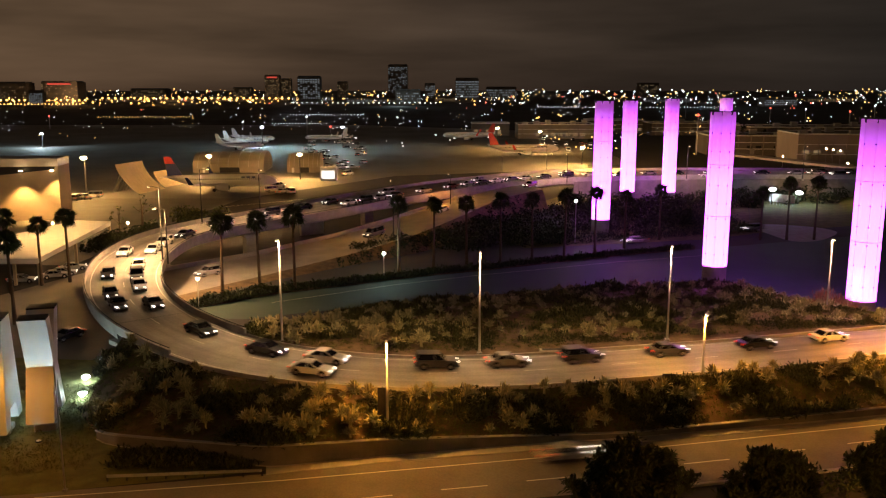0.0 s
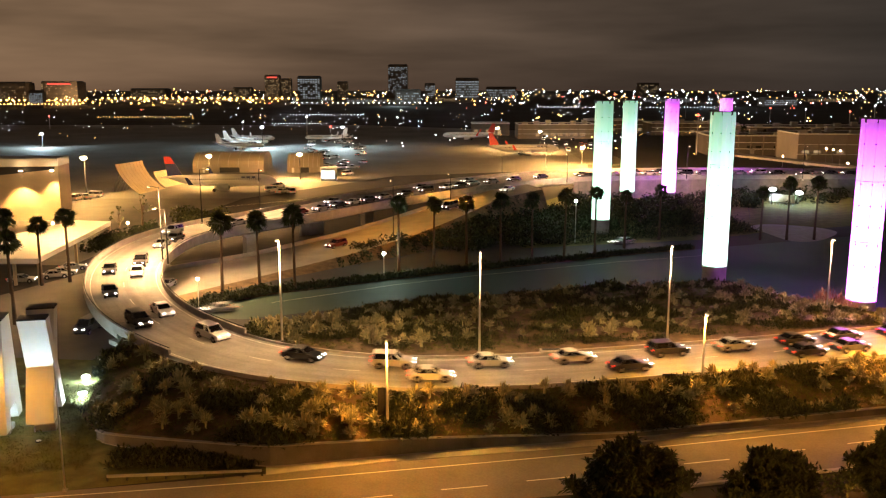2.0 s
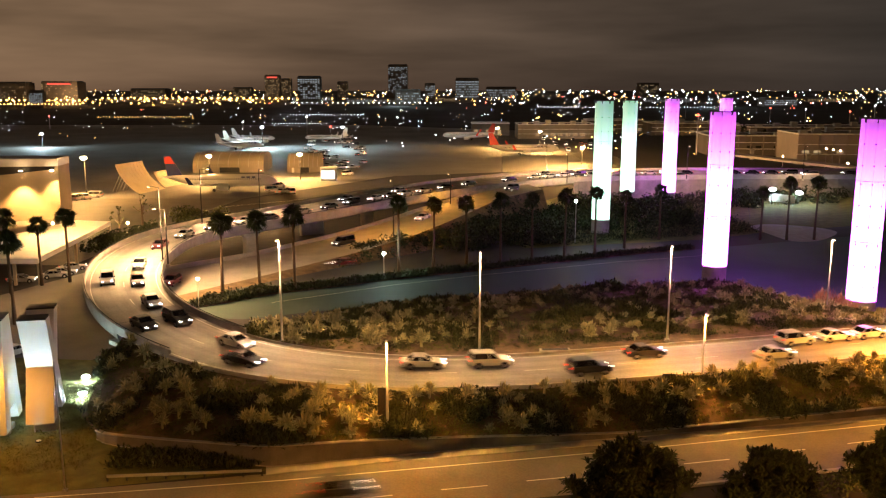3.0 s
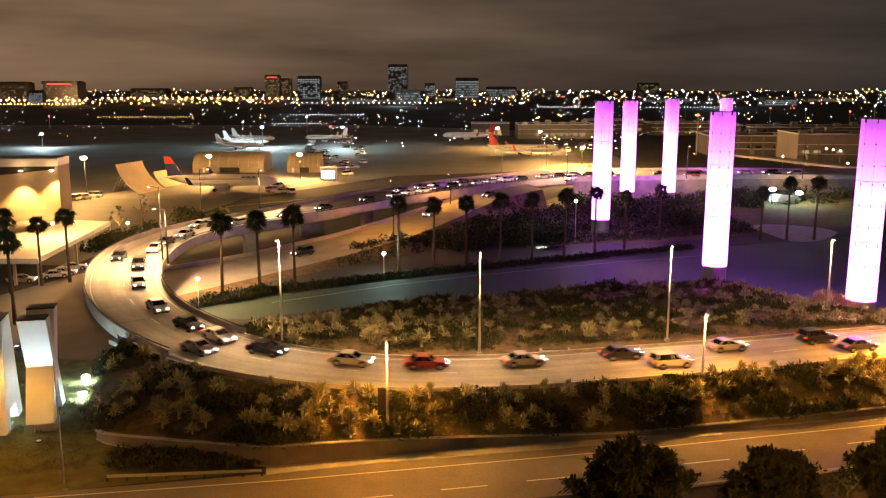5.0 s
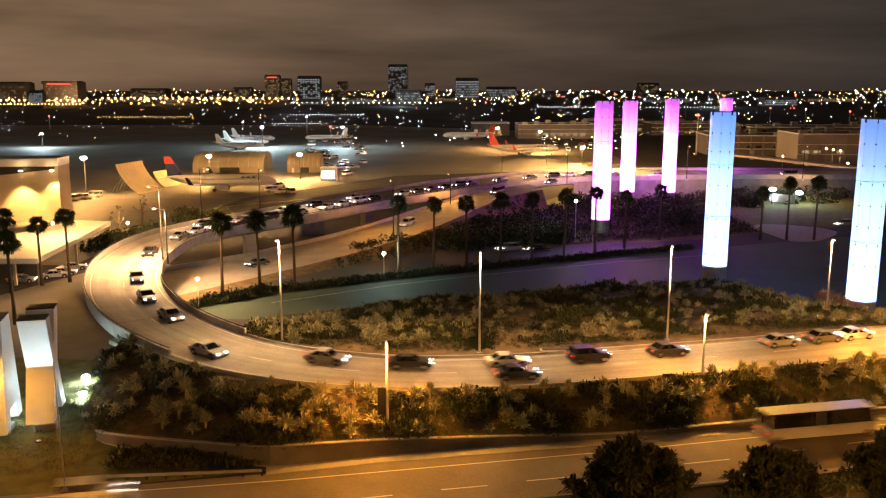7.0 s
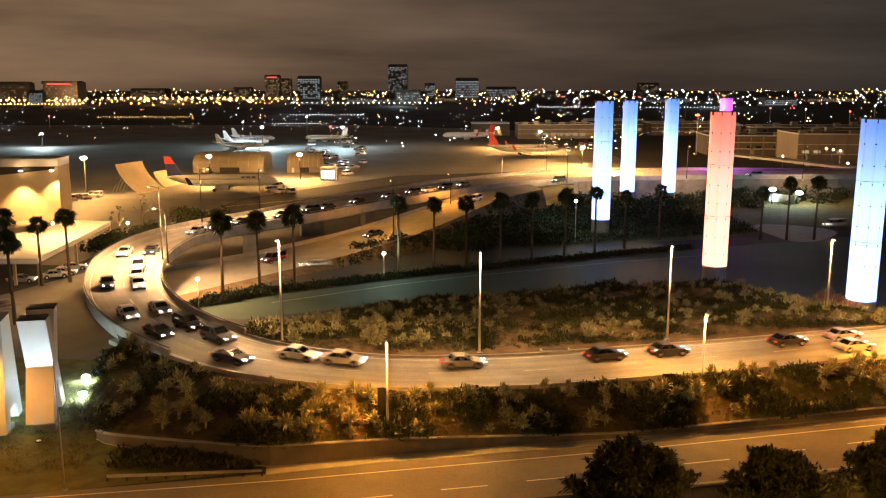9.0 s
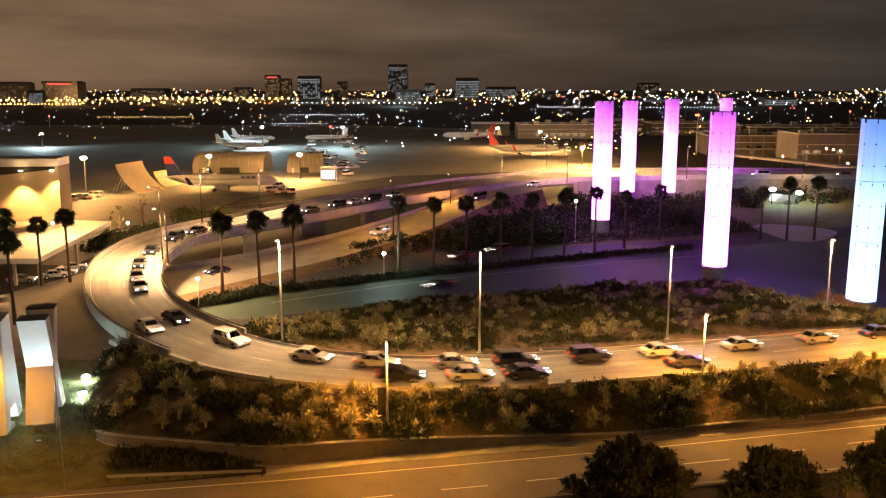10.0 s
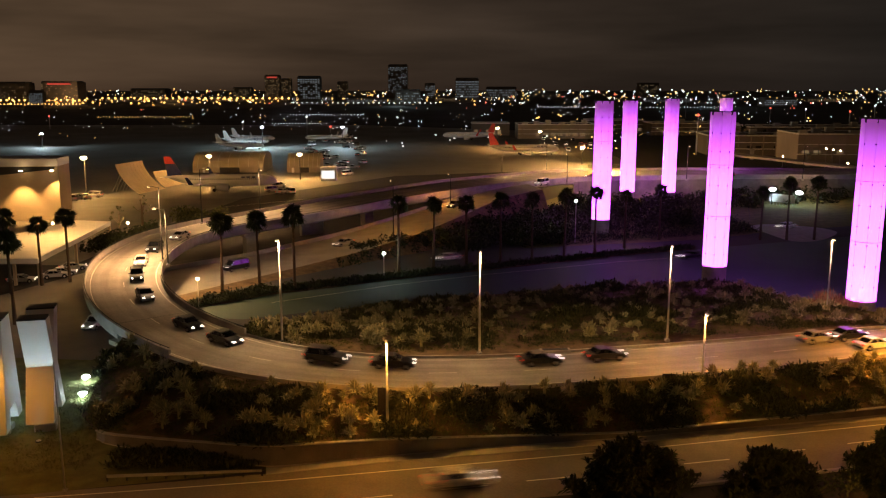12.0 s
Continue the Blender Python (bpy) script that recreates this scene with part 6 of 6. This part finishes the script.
for p_, a_ in (((-70, 155.7, 0), 20), ((-70.4, 153.4, 0), 25), ((-74.7, 149.7, 0), 10), ((-70, 160.2, 0), 30)):
    ob = car("sedan", "silver", "cars parked in the yard")
    ob.matrix_world = pose(p_[0], p_[1], 0.0, 0, 0, a_)
    ob["label"] = "parked silver sedan beside the hangar canopy"


# ---- far airport and city ----
def row_windows(w, z0, n, m, hh, seed, share=0.7):
    r = rng(seed)
    return [(-w / 2 + w * (k + 0.5) / n, z0, w / n * 0.6, hh, m) for k in range(n) if r.random() < share]


block("terminal_block", (161.9, 427.5, 0), 62, 30, 9.5, -5, TERMINAL_WALL, "long beige terminal building with a flat roof", "terminal building", "terminal buildings", row_windows(60, 3, 14, DARK_PANE, 1.8, 1))
block("terminal_block", (178.3, 378.6, 0), 46, 30, 13, -4, STUCCO_DARK, "warmly lit beige terminal wing", "terminal building", "terminal buildings", row_windows(44, 5, 9, WINDOW_WARM, 1.2, 2, 0.4) + [(16, 3, 9, 3, DARK_PANE)])
block("terminal_block", (205.7, 481.8, 0), 70, 30, 11, -3, TERMINAL_WALL, "far beige terminal building", "terminal building", "terminal buildings", row_windows(68, 5, 12, WINDOW_WARM, 1.3, 3, 0.3))
block("terminal_block", (174, 601.2, 0), 60, 30, 8, 0, TERMINAL_WALL, "far low terminal building with lit windows", "terminal building", "terminal buildings", row_windows(58, 2, 12, WINDOW_WARM, 1.6, 4, 0.6))
block("terminal_block", (73.5, 563.2, 0), 50, 24, 9, 0, STUCCO_DARK, "sodium-lit low building by the far street", "terminal building", "terminal buildings", row_windows(48, 2, 10, WINDOW_WARM, 1.8, 5, 0.6))
block("terminal_block", (125, 629.4, 0), 40, 24, 9, 0, TERMINAL_WALL, "dark low building by the far street", "terminal building", "terminal buildings", row_windows(38, 2, 8, WINDOW_WARM, 1.6, 6, 0.4))
block("terminal_block", (32.8, 601.2, 0), 26, 18, 8, 0, TERMINAL_WALL, "far cargo building with lit doors", "terminal building", "terminal buildings", row_windows(24, 1, 6, WINDOW_WARM, 3, 7, 0.8))
sheet("far_street", [(76.1, 753.1, 0), (90.7, 753.1, 0), (83.1, 378.6, 0), (63.3, 378.6, 0)], 0.1, ASPHALT_LIT, "far street crowded with lit traffic", "road")
sheet("far_lot", [tuple(p) for p in smooth_line([(75.4, 210.5, 0), (80.1, 215.8, 0), (92.3, 209.9, 0), (95, 203, 0), (84.6, 190.2, 0), (77.5, 188.4, 0), (75.4, 209.5, 0)], 30, 3)], 0.08, CONCRETE, "pale lit pavement of a bus stop", "pavement")
tagged(part("far_viaduct", line_strip([(121.6, 368.5, 5), (135, 335.8, 5), (147.4, 302.1, 5), (177.4, 266.3, 5)], 7, 0.9), KERB, None), "pale far road bridge", "bridge", kind="structure")
for fx in ((144.2, 404.7, 0), (157.5, 373.3, 0), (165.7, 344, 0)):
    pier(fx, 1.6, 1.4, 5, 0)
# bare lamps added to imitate the far street's glow on the ground
lamp("street_fill_light", (49.5, 352.4, 12), 120000, WARM, 1.0)
lamp("street_fill_light", (53.3, 281.1, 12), 90000, WARM, 1.0)
for k in range(46):
    u = r1.random()
    a = Vector((79.7, 732.6, 0)).lerp(Vector((73, 384.1, 0)), u)
    ob = car(("sedan", "suv", "van")[k % 3], ("white", "silver", "black", "grey")[k % 4], "cars on the far street")
    ob.matrix_world = Matrix.LocRotScale((a.x + r1.uniform(-7, 7) * (1 + 2 * (1 - u)), a.y, 0.12), Euler((0, 0, radians(-100 + (180 if k % 3 == 0 else 0)))), None)
    ob["label"] = "car queuing with headlights on in the far street"


def stop_panel(at, k):
    t = thing("stop_panel", pose(at[0], at[1], 0, 0, 0, -8), "slim violet-lit panel post at the bus stop", "panel", "bus stop panels")
    part("post", tube([(0, 0, -0.1), (0, 0, 3.4)], [0.07, 0.06], 6), METAL, t)
    part("board", box(-0.45, 0.45, -0.06, 0.06, 0.9, 3.2, 0.02), WHITE, t)


for k in range(8):
    a = Vector((95.9, 251.4, 0)).lerp(Vector((100.6, 246.7, 0)), k / 7)
    stop_panel(a, k)
for gx, gy in ((1460, 262), (1472, 264), (1485, 266), (1384, 276), (1500, 288)):
    Y = 300
    t_ = thing("lamp_post", pose((gx - 784) / 1530 * Y, Y, 34.5 - (gy - 150) / 1530 * Y), "short glowing lamp post before the terminal", "lamp post", "terminal lamp posts")
    part("stem", tube([(0, 0, -(34.5 - (gy - 150) / 1530 * Y)), (0, 0, 0)], [0.09, 0.07], 6), METAL, t_)
    part("lens", tube([(0, 0, 0), (0, 0, 0.2), (0, 0, 0.5)], [0.2, 0.35, 0.15], 8), BULB_WARM, t_)


def light_mast_row():
    for k, (x, yb, yt) in enumerate(((1345, 222, 190), (1406, 225, 192), (1482, 235, 196), (1524, 228, 186), (1222, 270, 202), (1200, 205, 172), (108, 225, 204), (550, 235, 205), (590, 232, 222), (440, 225, 214))):
        Y = 34.5 * 1530 / (yb - 150) * 0.985
        h = (yb - yt) / 1530 * Y
        t = thing("airfield_mast", pose((x - 784) / 1530 * Y * 1.02, Y, 0), "thin far mast with red obstruction lights", "mast", "airfield masts")
        part("pole", tube([(0, 0, 0), (0, 0, h)], [0.3, 0.2], 5), METAL, t)
        part("beacon", tube([(0, 0, h), (0, 0, h + 0.9)], [0.7, 0.5], 6), DOT_RED if k % 2 == 0 else DOT_WHITE, t)


light_mast_row()


def tower(x0, x1, y_top, dist, seed, label, m=WINDOW_WARM, share=0.3, floors=10, cols=10, sign=None, band=False):
    """A far tower placed by the span it fills, with separate lit windows."""
    r = rng(seed)
    floors, cols = int(floors * 1.5), int(cols * 1.4)
    k = dist / 1530
    X, w, h = ((x0 + x1) / 2 - 784) * k, (x1 - x0) * k, 34.5 + (150 - y_top) * k
    t = thing("office_tower", pose(X, dist, 0), label, "office building", "far skyline")
    part("wall", box(-w / 2, w / 2, 0, w * 0.6, -1, h, 0.3), TERMINAL_WALL, t)
    part("roof", box(-w / 2 + 1, w / 2 - 1, 1, w * 0.5, h, h + 2, 0.2), ROOF, t)
    verts, faces = [], []
    for i in range(floors):
        z = h * (0.25 + 0.72 * i / floors)
        for j in range(cols):
            if r.random() < share * (2.2 if band and i >= floors - 2 else 1):
                x = -w / 2 + w * (j + 0.5) / cols
                a, b = w / cols * 0.3, h * 0.72 / floors * 0.2
                q = len(verts)
                verts += [(x - a, -0.4, z - b), (x + a, -0.4, z - b), (x + a, -0.4, z + b), (x - a, -0.4, z + b), (x - a, 0.2, z - b), (x + a, 0.2, z - b), (x + a, 0.2, z + b), (x - a, 0.2, z + b)]
                faces += [(q, q + 1, q + 2, q + 3), (q, q + 4, q + 5, q + 1), (q + 3, q + 2, q + 6, q + 7)]
    tagged(put("window", mesh_of("window", verts, faces, m), t), kind="stuff")
    if sign:
        part("roof_sign", box(-w * 0.32, w * 0.32, -1.2, -0.5, h - 4.2, h - 1.8, 0.2), sign, t, "glowing sign bar")


tower(689, 722, 117, 1900, 1, "tall dark office tower with faint lit floors", WINDOW_COOL, 0.35, 12, 9, None, True)
tower(806, 846, 140, 1700, 2, "office building with rows of lit windows", WINDOW_COOL, 0.75, 5, 12, None, True)
tower(474, 500, 135, 1700, 3, "hotel tower with a red roof sign", WINDOW_WARM, 0.4, 10, 7, SIGN_RED)
tower(500, 520, 141, 1800, 4, "dark office tower with a few lit windows", WINDOW_WARM, 0.4, 9, 6)
tower(531, 570, 137, 1500, 5, "white office block with bright vertical windows", WINDOW_COOL, 0.6, 8, 7, None, True)
tower(85, 148, 146, 1500, 6, "wide hotel with a red roof sign", WINDOW_WARM, 0.25, 6, 12, SIGN_RED)
tower(0, 58, 147, 1500, 7, "wide dark hotel with a few lit windows", WINDOW_WARM, 0.25, 6, 12)
tower(62, 86, 162, 1300, 8, "low block with white lit windows", WINDOW_COOL, 0.85, 4, 6)
tower(752, 770, 149, 1800, 9, "small white lit office block", WINDOW_COOL, 0.75, 5, 5)
tower(600, 618, 146, 1900, 10, "slim dark office tower with few lights", WINDOW_WARM, 0.3, 6, 5)
tower(860, 912, 155, 1900, 11, "low wide office block with lit floors", WINDOW_COOL, 0.5, 3, 14)
tower(418, 450, 156, 1900, 12, "low far block with lit windows", WINDOW_WARM, 0.6, 4, 8)
tower(700, 745, 160, 1500, 13, "low white lit block", WINDOW_COOL, 0.6, 3, 10)
tower(1125, 1160, 148, 2400, 14, "far block of flats on the horizon", WINDOW_WARM, 0.4, 5, 8)
tower(240, 300, 158, 1900, 15, "low far block with few lights", WINDOW_WARM, 0.4, 4, 10)
tower(1345, 1402, 174, 1400, 16, "far low hall with a row of bright lights", WINDOW_COOL, 0.9, 2, 14)


# made-up blocks; their glowing windows imitate yellow strips of lit ground
for k, (xa, xb, yt, dd, mm) in enumerate(((2, 62, 175, 1780, WINDOW_WARM), (92, 162, 176, 1780, WINDOW_WARM), (195, 262, 173, 1780, WINDOW_WARM), (282, 345, 175, 1780, WINDOW_WARM), (378, 440, 172, 1780, WINDOW_WARM),
                                          (448, 512, 173, 1780, WINDOW_WARM), (522, 592, 171, 1780, WINDOW_COOL), (615, 735, 176, 1780, WINDOW_COOL), (770, 815, 172, 1780, WINDOW_WARM), (1135, 1215, 176, 1780, WINDOW_COOL), (1420, 1500, 174, 1780, WINDOW_WARM))):
    tower(xa, xb, yt, dd, 30 + k, "added low block whose glowing windows stand in for lit ground", mm, 0.8, 2, 11)


def scatter_lights(name, n, seed, material, label, x_range, y_range, size, z_range=(2, 14), power=1.0):
    """Far lights: many small glowing lanterns spread over the distance. y_range: near and far, in metres."""
    r = rng(seed)
    verts, faces = [], []
    for _ in range(n):
        u = r.uniform(0, 1) ** power
        Y = 1 / ((1 / y_range[0]) * (1 - u) + (1 / y_range[1]) * u)
        X = r.uniform(*x_range) * Y
        z = r.uniform(*z_range)
        s = 0.76 * size * Y / 1530 * r.uniform(0.55, 1.5) ** 3
        q = len(verts)
        verts += [(X - s, Y, z), (X, Y - s, z), (X + s, Y, z), (X, Y + s, z), (X, Y, z + s), (X, Y, z - s)]
        faces += [(q, q + 1, q + 4), (q + 1, q + 2, q + 4), (q + 2, q + 3, q + 4), (q + 3, q, q + 4), (q + 1, q, q + 5), (q + 2, q + 1, q + 5), (q + 3, q + 2, q + 5), (q, q + 3, q + 5)]
    return stuff(name, (verts, faces), material, label, "city lights")


def light_row(name, x0, x1, dist, z, n, material, label, size=1.0):
    k = dist / 1530
    verts, faces = [], []
    for i in range(n):
        X, s = ((x0 + (x1 - x0) * i / (n - 1)) - 784) * k, size * k
        q = len(verts)
        verts += [(X - s, dist, z), (X, dist - s, z), (X + s, dist, z), (X, dist + s, z), (X, dist, z + s), (X, dist, z - s)]
        faces += [(q, q + 1, q + 4), (q + 1, q + 2, q + 4), (q + 2, q + 3, q + 4), (q + 3, q, q + 4), (q + 1, q, q + 5), (q + 2, q + 1, q + 5), (q + 3, q + 2, q + 5), (q, q + 3, q + 5)]
    return stuff(name, (verts, faces), material, label, "lights")


scatter_lights("city_light", 520, 81, DOT_WARM, "countless warm city lights on the horizon", (-0.53, 0.1), (1350, 4600), 0.6)
scatter_lights("city_light", 200, 82, DOT_WHITE, "countless white city lights on the horizon", (-0.53, 0.1), (1350, 4600), 0.55)
scatter_lights("city_light", 270, 83, DOT_WHITE, "countless white city lights on the horizon", (0.05, 0.53), (1250, 4600), 0.55)
scatter_lights("city_light", 220, 84, DOT_WARM, "countless warm city lights on the horizon", (0.05, 0.53), (1250, 4600), 0.5)
scatter_lights("city_light", 150, 91, DOT_WARM, "dense sodium lights at the airfield edge", (-0.53, -0.16), (1300, 1900), 0.85, (3, 12))
scatter_lights("city_light", 70, 85, DOT_RED, "scattered red city lights", (-0.53, 0.53), (1000, 4000), 0.7)
scatter_lights("airfield_light", 380, 86, DOT_WHITE, "small airfield lights on the dark field", (-0.53, 0.53), (640, 1300), 0.3, (0.3, 2))
scatter_lights("airfield_light", 90, 87, DOT_WARM, "small amber airfield lights", (-0.53, 0.53), (560, 1300), 0.35, (0.3, 3))
scatter_lights("airfield_light", 60, 88, DOT_BLUE, "small blue taxiway lights", (0.0, 0.53), (560, 1300), 0.35, (0.3, 2))
scatter_lights("terminal_light", 120, 89, DOT_WARM, "warm lights around the terminals", (0.1, 0.5), (420, 900), 0.6, (1, 9))
scatter_lights("terminal_light", 60, 90, DOT_WHITE, "white lights around the terminals", (-0.1, 0.5), (420, 900), 0.6, (1, 9))
light_row("taxiway_row", 180, 345, 920, 1.0, 34, DOT_WARM, "straight row of warm taxiway lights", 0.5)
light_row("taxiway_row", 500, 640, 990, 1.0, 26, DOT_WHITE, "straight row of white taxiway lights", 0.5)
light_row("taxiway_row", 485, 580, 760, 1.0, 20, DOT_WHITE, "straight row of white taxiway lights", 0.5)
light_row("street_row", 2, 160, 1450, 9, 16, DOT_WARM, "row of bright sodium street lights", 2.1)
light_row("street_row", 190, 515, 1600, 10, 30, DOT_WARM, "row of bright sodium street lights", 2.1)
light_row("street_row", 0, 150, 1300, 6, 26, DOT_WARM, "row of bright sodium street lights", 1.2)
light_row("street_row", 520, 780, 1400, 6, 30, DOT_WHITE, "row of white yard lights", 0.9)
light_row("street_row", 960, 1140, 1900, 20, 9, DOT_WHITE, "row of bright white mast lights", 1.5)
light_row("street_row", 1130, 1500, 1350, 7, 17, DOT_WHITE, "row of bright white yard lights", 1.2)
light_row("street_row", 950, 1300, 1250, 3, 60, DOT_WHITE, "thin bright line of road lights", 0.5)
# bare lamps added to lift the dark far ground, as city glow and haze would
for gx, gd in ((-0.42, 1500), (-0.3, 1650), (-0.15, 1600)):
    lamp("street_fill_light", (gx * gd, gd - 30, 14), 70000, SODIUM, 2)
for gx, gd in ((-0.05, 1450), (0.3, 1400)):
    lamp("street_fill_light", (gx * gd, gd - 30, 14), 60000, COOL, 2)


# ---- traffic on the lower roads ----
LOOP_A = [(-55.4, 141.1, 0.03), (-37.6, 154.2, 0.03), (-9.2, 164.2, 0.03), (26.1, 181.9, 0.03), (112.3, 216.5, 0.03), (354, 297, 0.03)]
LOOP_B = LOOP_A[::-1]
SLIP = [(820, 262, 6.21), (140, 272, 6.21), (44, 266, 6.18), (17.8, 234.1, 6.1), (0.8, 210.6, 4.2), (-8.8, 193.4, 2.8), (-20.2, 180.2, 1.2), (-35.4, 163.4, 0.2), (-47.2, 150.2, 0.1), (-50.5, 117.6, 0.05), (-62.7, 92.7, 0.05)]
LOOP_LOW = [(-41.4, 126.7, 0.03), (-27, 131.8, 0.03), (-8, 141.1, 0.03), (23.3, 161.6, 0.03), (98.2, 188.6, 0.03), (318.6, 266.7, 0.03)]
FRONT = [(-72.9, 60.9, 0.05), (-34.2, 67.1, 0.05), (-4.3, 72.8, 0.05), (25.5, 78.8, 0.05), (44.9, 82.7, 0.05), (117.9, 94.6, 0.05)]
cols = ("white", "black", "silver", "grey", "white", "maroon", "black")
for k in range(15):
    road_car(("sedan", "suv", "sedan", "van")[k % 4], cols[k % 7], LOOP_B, (0, 330 - 152 * k - 33 * (k % 3)), (12, 330 - 152 * k - 33 * (k % 3) + 2240))
for k in range(12):
    road_car(("suv", "sedan", "sedan")[k % 3], cols[(k + 3) % 7], [(x + 4, y + 5, z) for x, y, z in LOOP_B], (0, 300 - 190 * k - 30 * (k % 4)), (12, 300 - 190 * k - 30 * (k % 4) + 2170))
for k in range(20):
    road_car(("sedan", "suv", "van")[k % 3], cols[(k + 1) % 7], SLIP, (0, 960 - 37 * k - 5 * (k % 3)), (12, 960 - 37 * k - 5 * (k % 3) + 480))
for k, t0 in enumerate((1.0, 3.0, 5.0, 7.1, 9.2, 10.6, 11.5)):
    road_car(("sedan", "suv")[k % 2], cols[(k + 2) % 7], LOOP_LOW[::-1], (0, 190 - 190 * t0), (12, 190 + 190 * (12 - t0)))
for k, (t0, kind) in enumerate(((0.0, "sedan"), (3.1, "suv"), (5.35, "van"), (6.55, "sedan"), (7.2, "suv"), (8.3, "sedan"), (11.2, "suv"), (12.05, "sedan"))):
    road_car(kind, cols[k % 7], [(x, y - 3.4 * (k % 2), z) for x, y, z in FRONT], (0, 86 - 210 * t0), (12, 86 + 210 * (12 - t0)), group="cars on the front road")


BUS_LANE = [(x, y + 0.3, z) for x, y, z in FRONT]
road_car("bus", "white", BUS_LANE, (0, -588), (12, 612), group="buses on the front road")
road_car("bus", "white", BUS_LANE, (0, -200), (10, -170), (10.4, 70), (12, 1030), group="buses on the front road")


# ---- turning light slats ----
FACE = {"magenta": 0, "green": -90, "blue": -180, "red": 90}


def slat_rows(place, out, shows):
    """Rows for a slat: shows lists the times at which the side of a hue turns outwards."""
    angle = out + FACE[shows[0][1]]
    rows = [(0, pose(*place, 0, 0, angle))]
    for t0, hue in shows[1:]:
        step = (out + FACE[hue] - angle + 180) % 360 - 180
        for j in range(4):
            rows.append((t0 - 0.045 + 0.03 * j, pose(*place, 0, 0, angle + step * j / 3)))
        angle += step
    rows.append((12, pose(*place, 0, 0, angle)))
    return rows


M, G, B, R = "magenta", "green", "blue", "red"
SHOWS = ([(0, M), (0.2, R), (0.4, M), (0.9, G), (1.4, M), (6.4, B), (9.35, M), (9.85, B), (10.65, M)],
         [(0, M), (0.2, R), (0.4, M), (0.65, G), (0.9, M), (1.4, G), (1.6, M), (1.85, G), (2.85, M), (6.4, B), (8.0, R), (9.12, M), (10.68, B), (10.9, M)],
         [(0, M), (0.4, R), (0.65, G), (0.9, M), (1.85, G), (4.0, M), (8.0, B), (9.35, M)],
         [(0, M), (0.4, R), (0.65, G), (0.9, M), (1.4, G), (1.6, M), (1.85, G), (4.0, M), (8.0, B), (9.35, M)],
         [(0, M), (0.4, R), (0.65, M), (0.9, G), (1.4, M), (1.6, G), (1.85, M), (8.0, B), (9.35, M)],
         [(0, M), (0.4, R), (0.65, M), (1.4, G), (1.6, M)])
for row, shows in zip(slats, SHOWS):
    for ob, place, out in row:
        MOVES.append((ob, slat_rows(place, out, shows)))


def motions():
    for ob, rows in MOVES:
        walk(ob, rows)


motions()
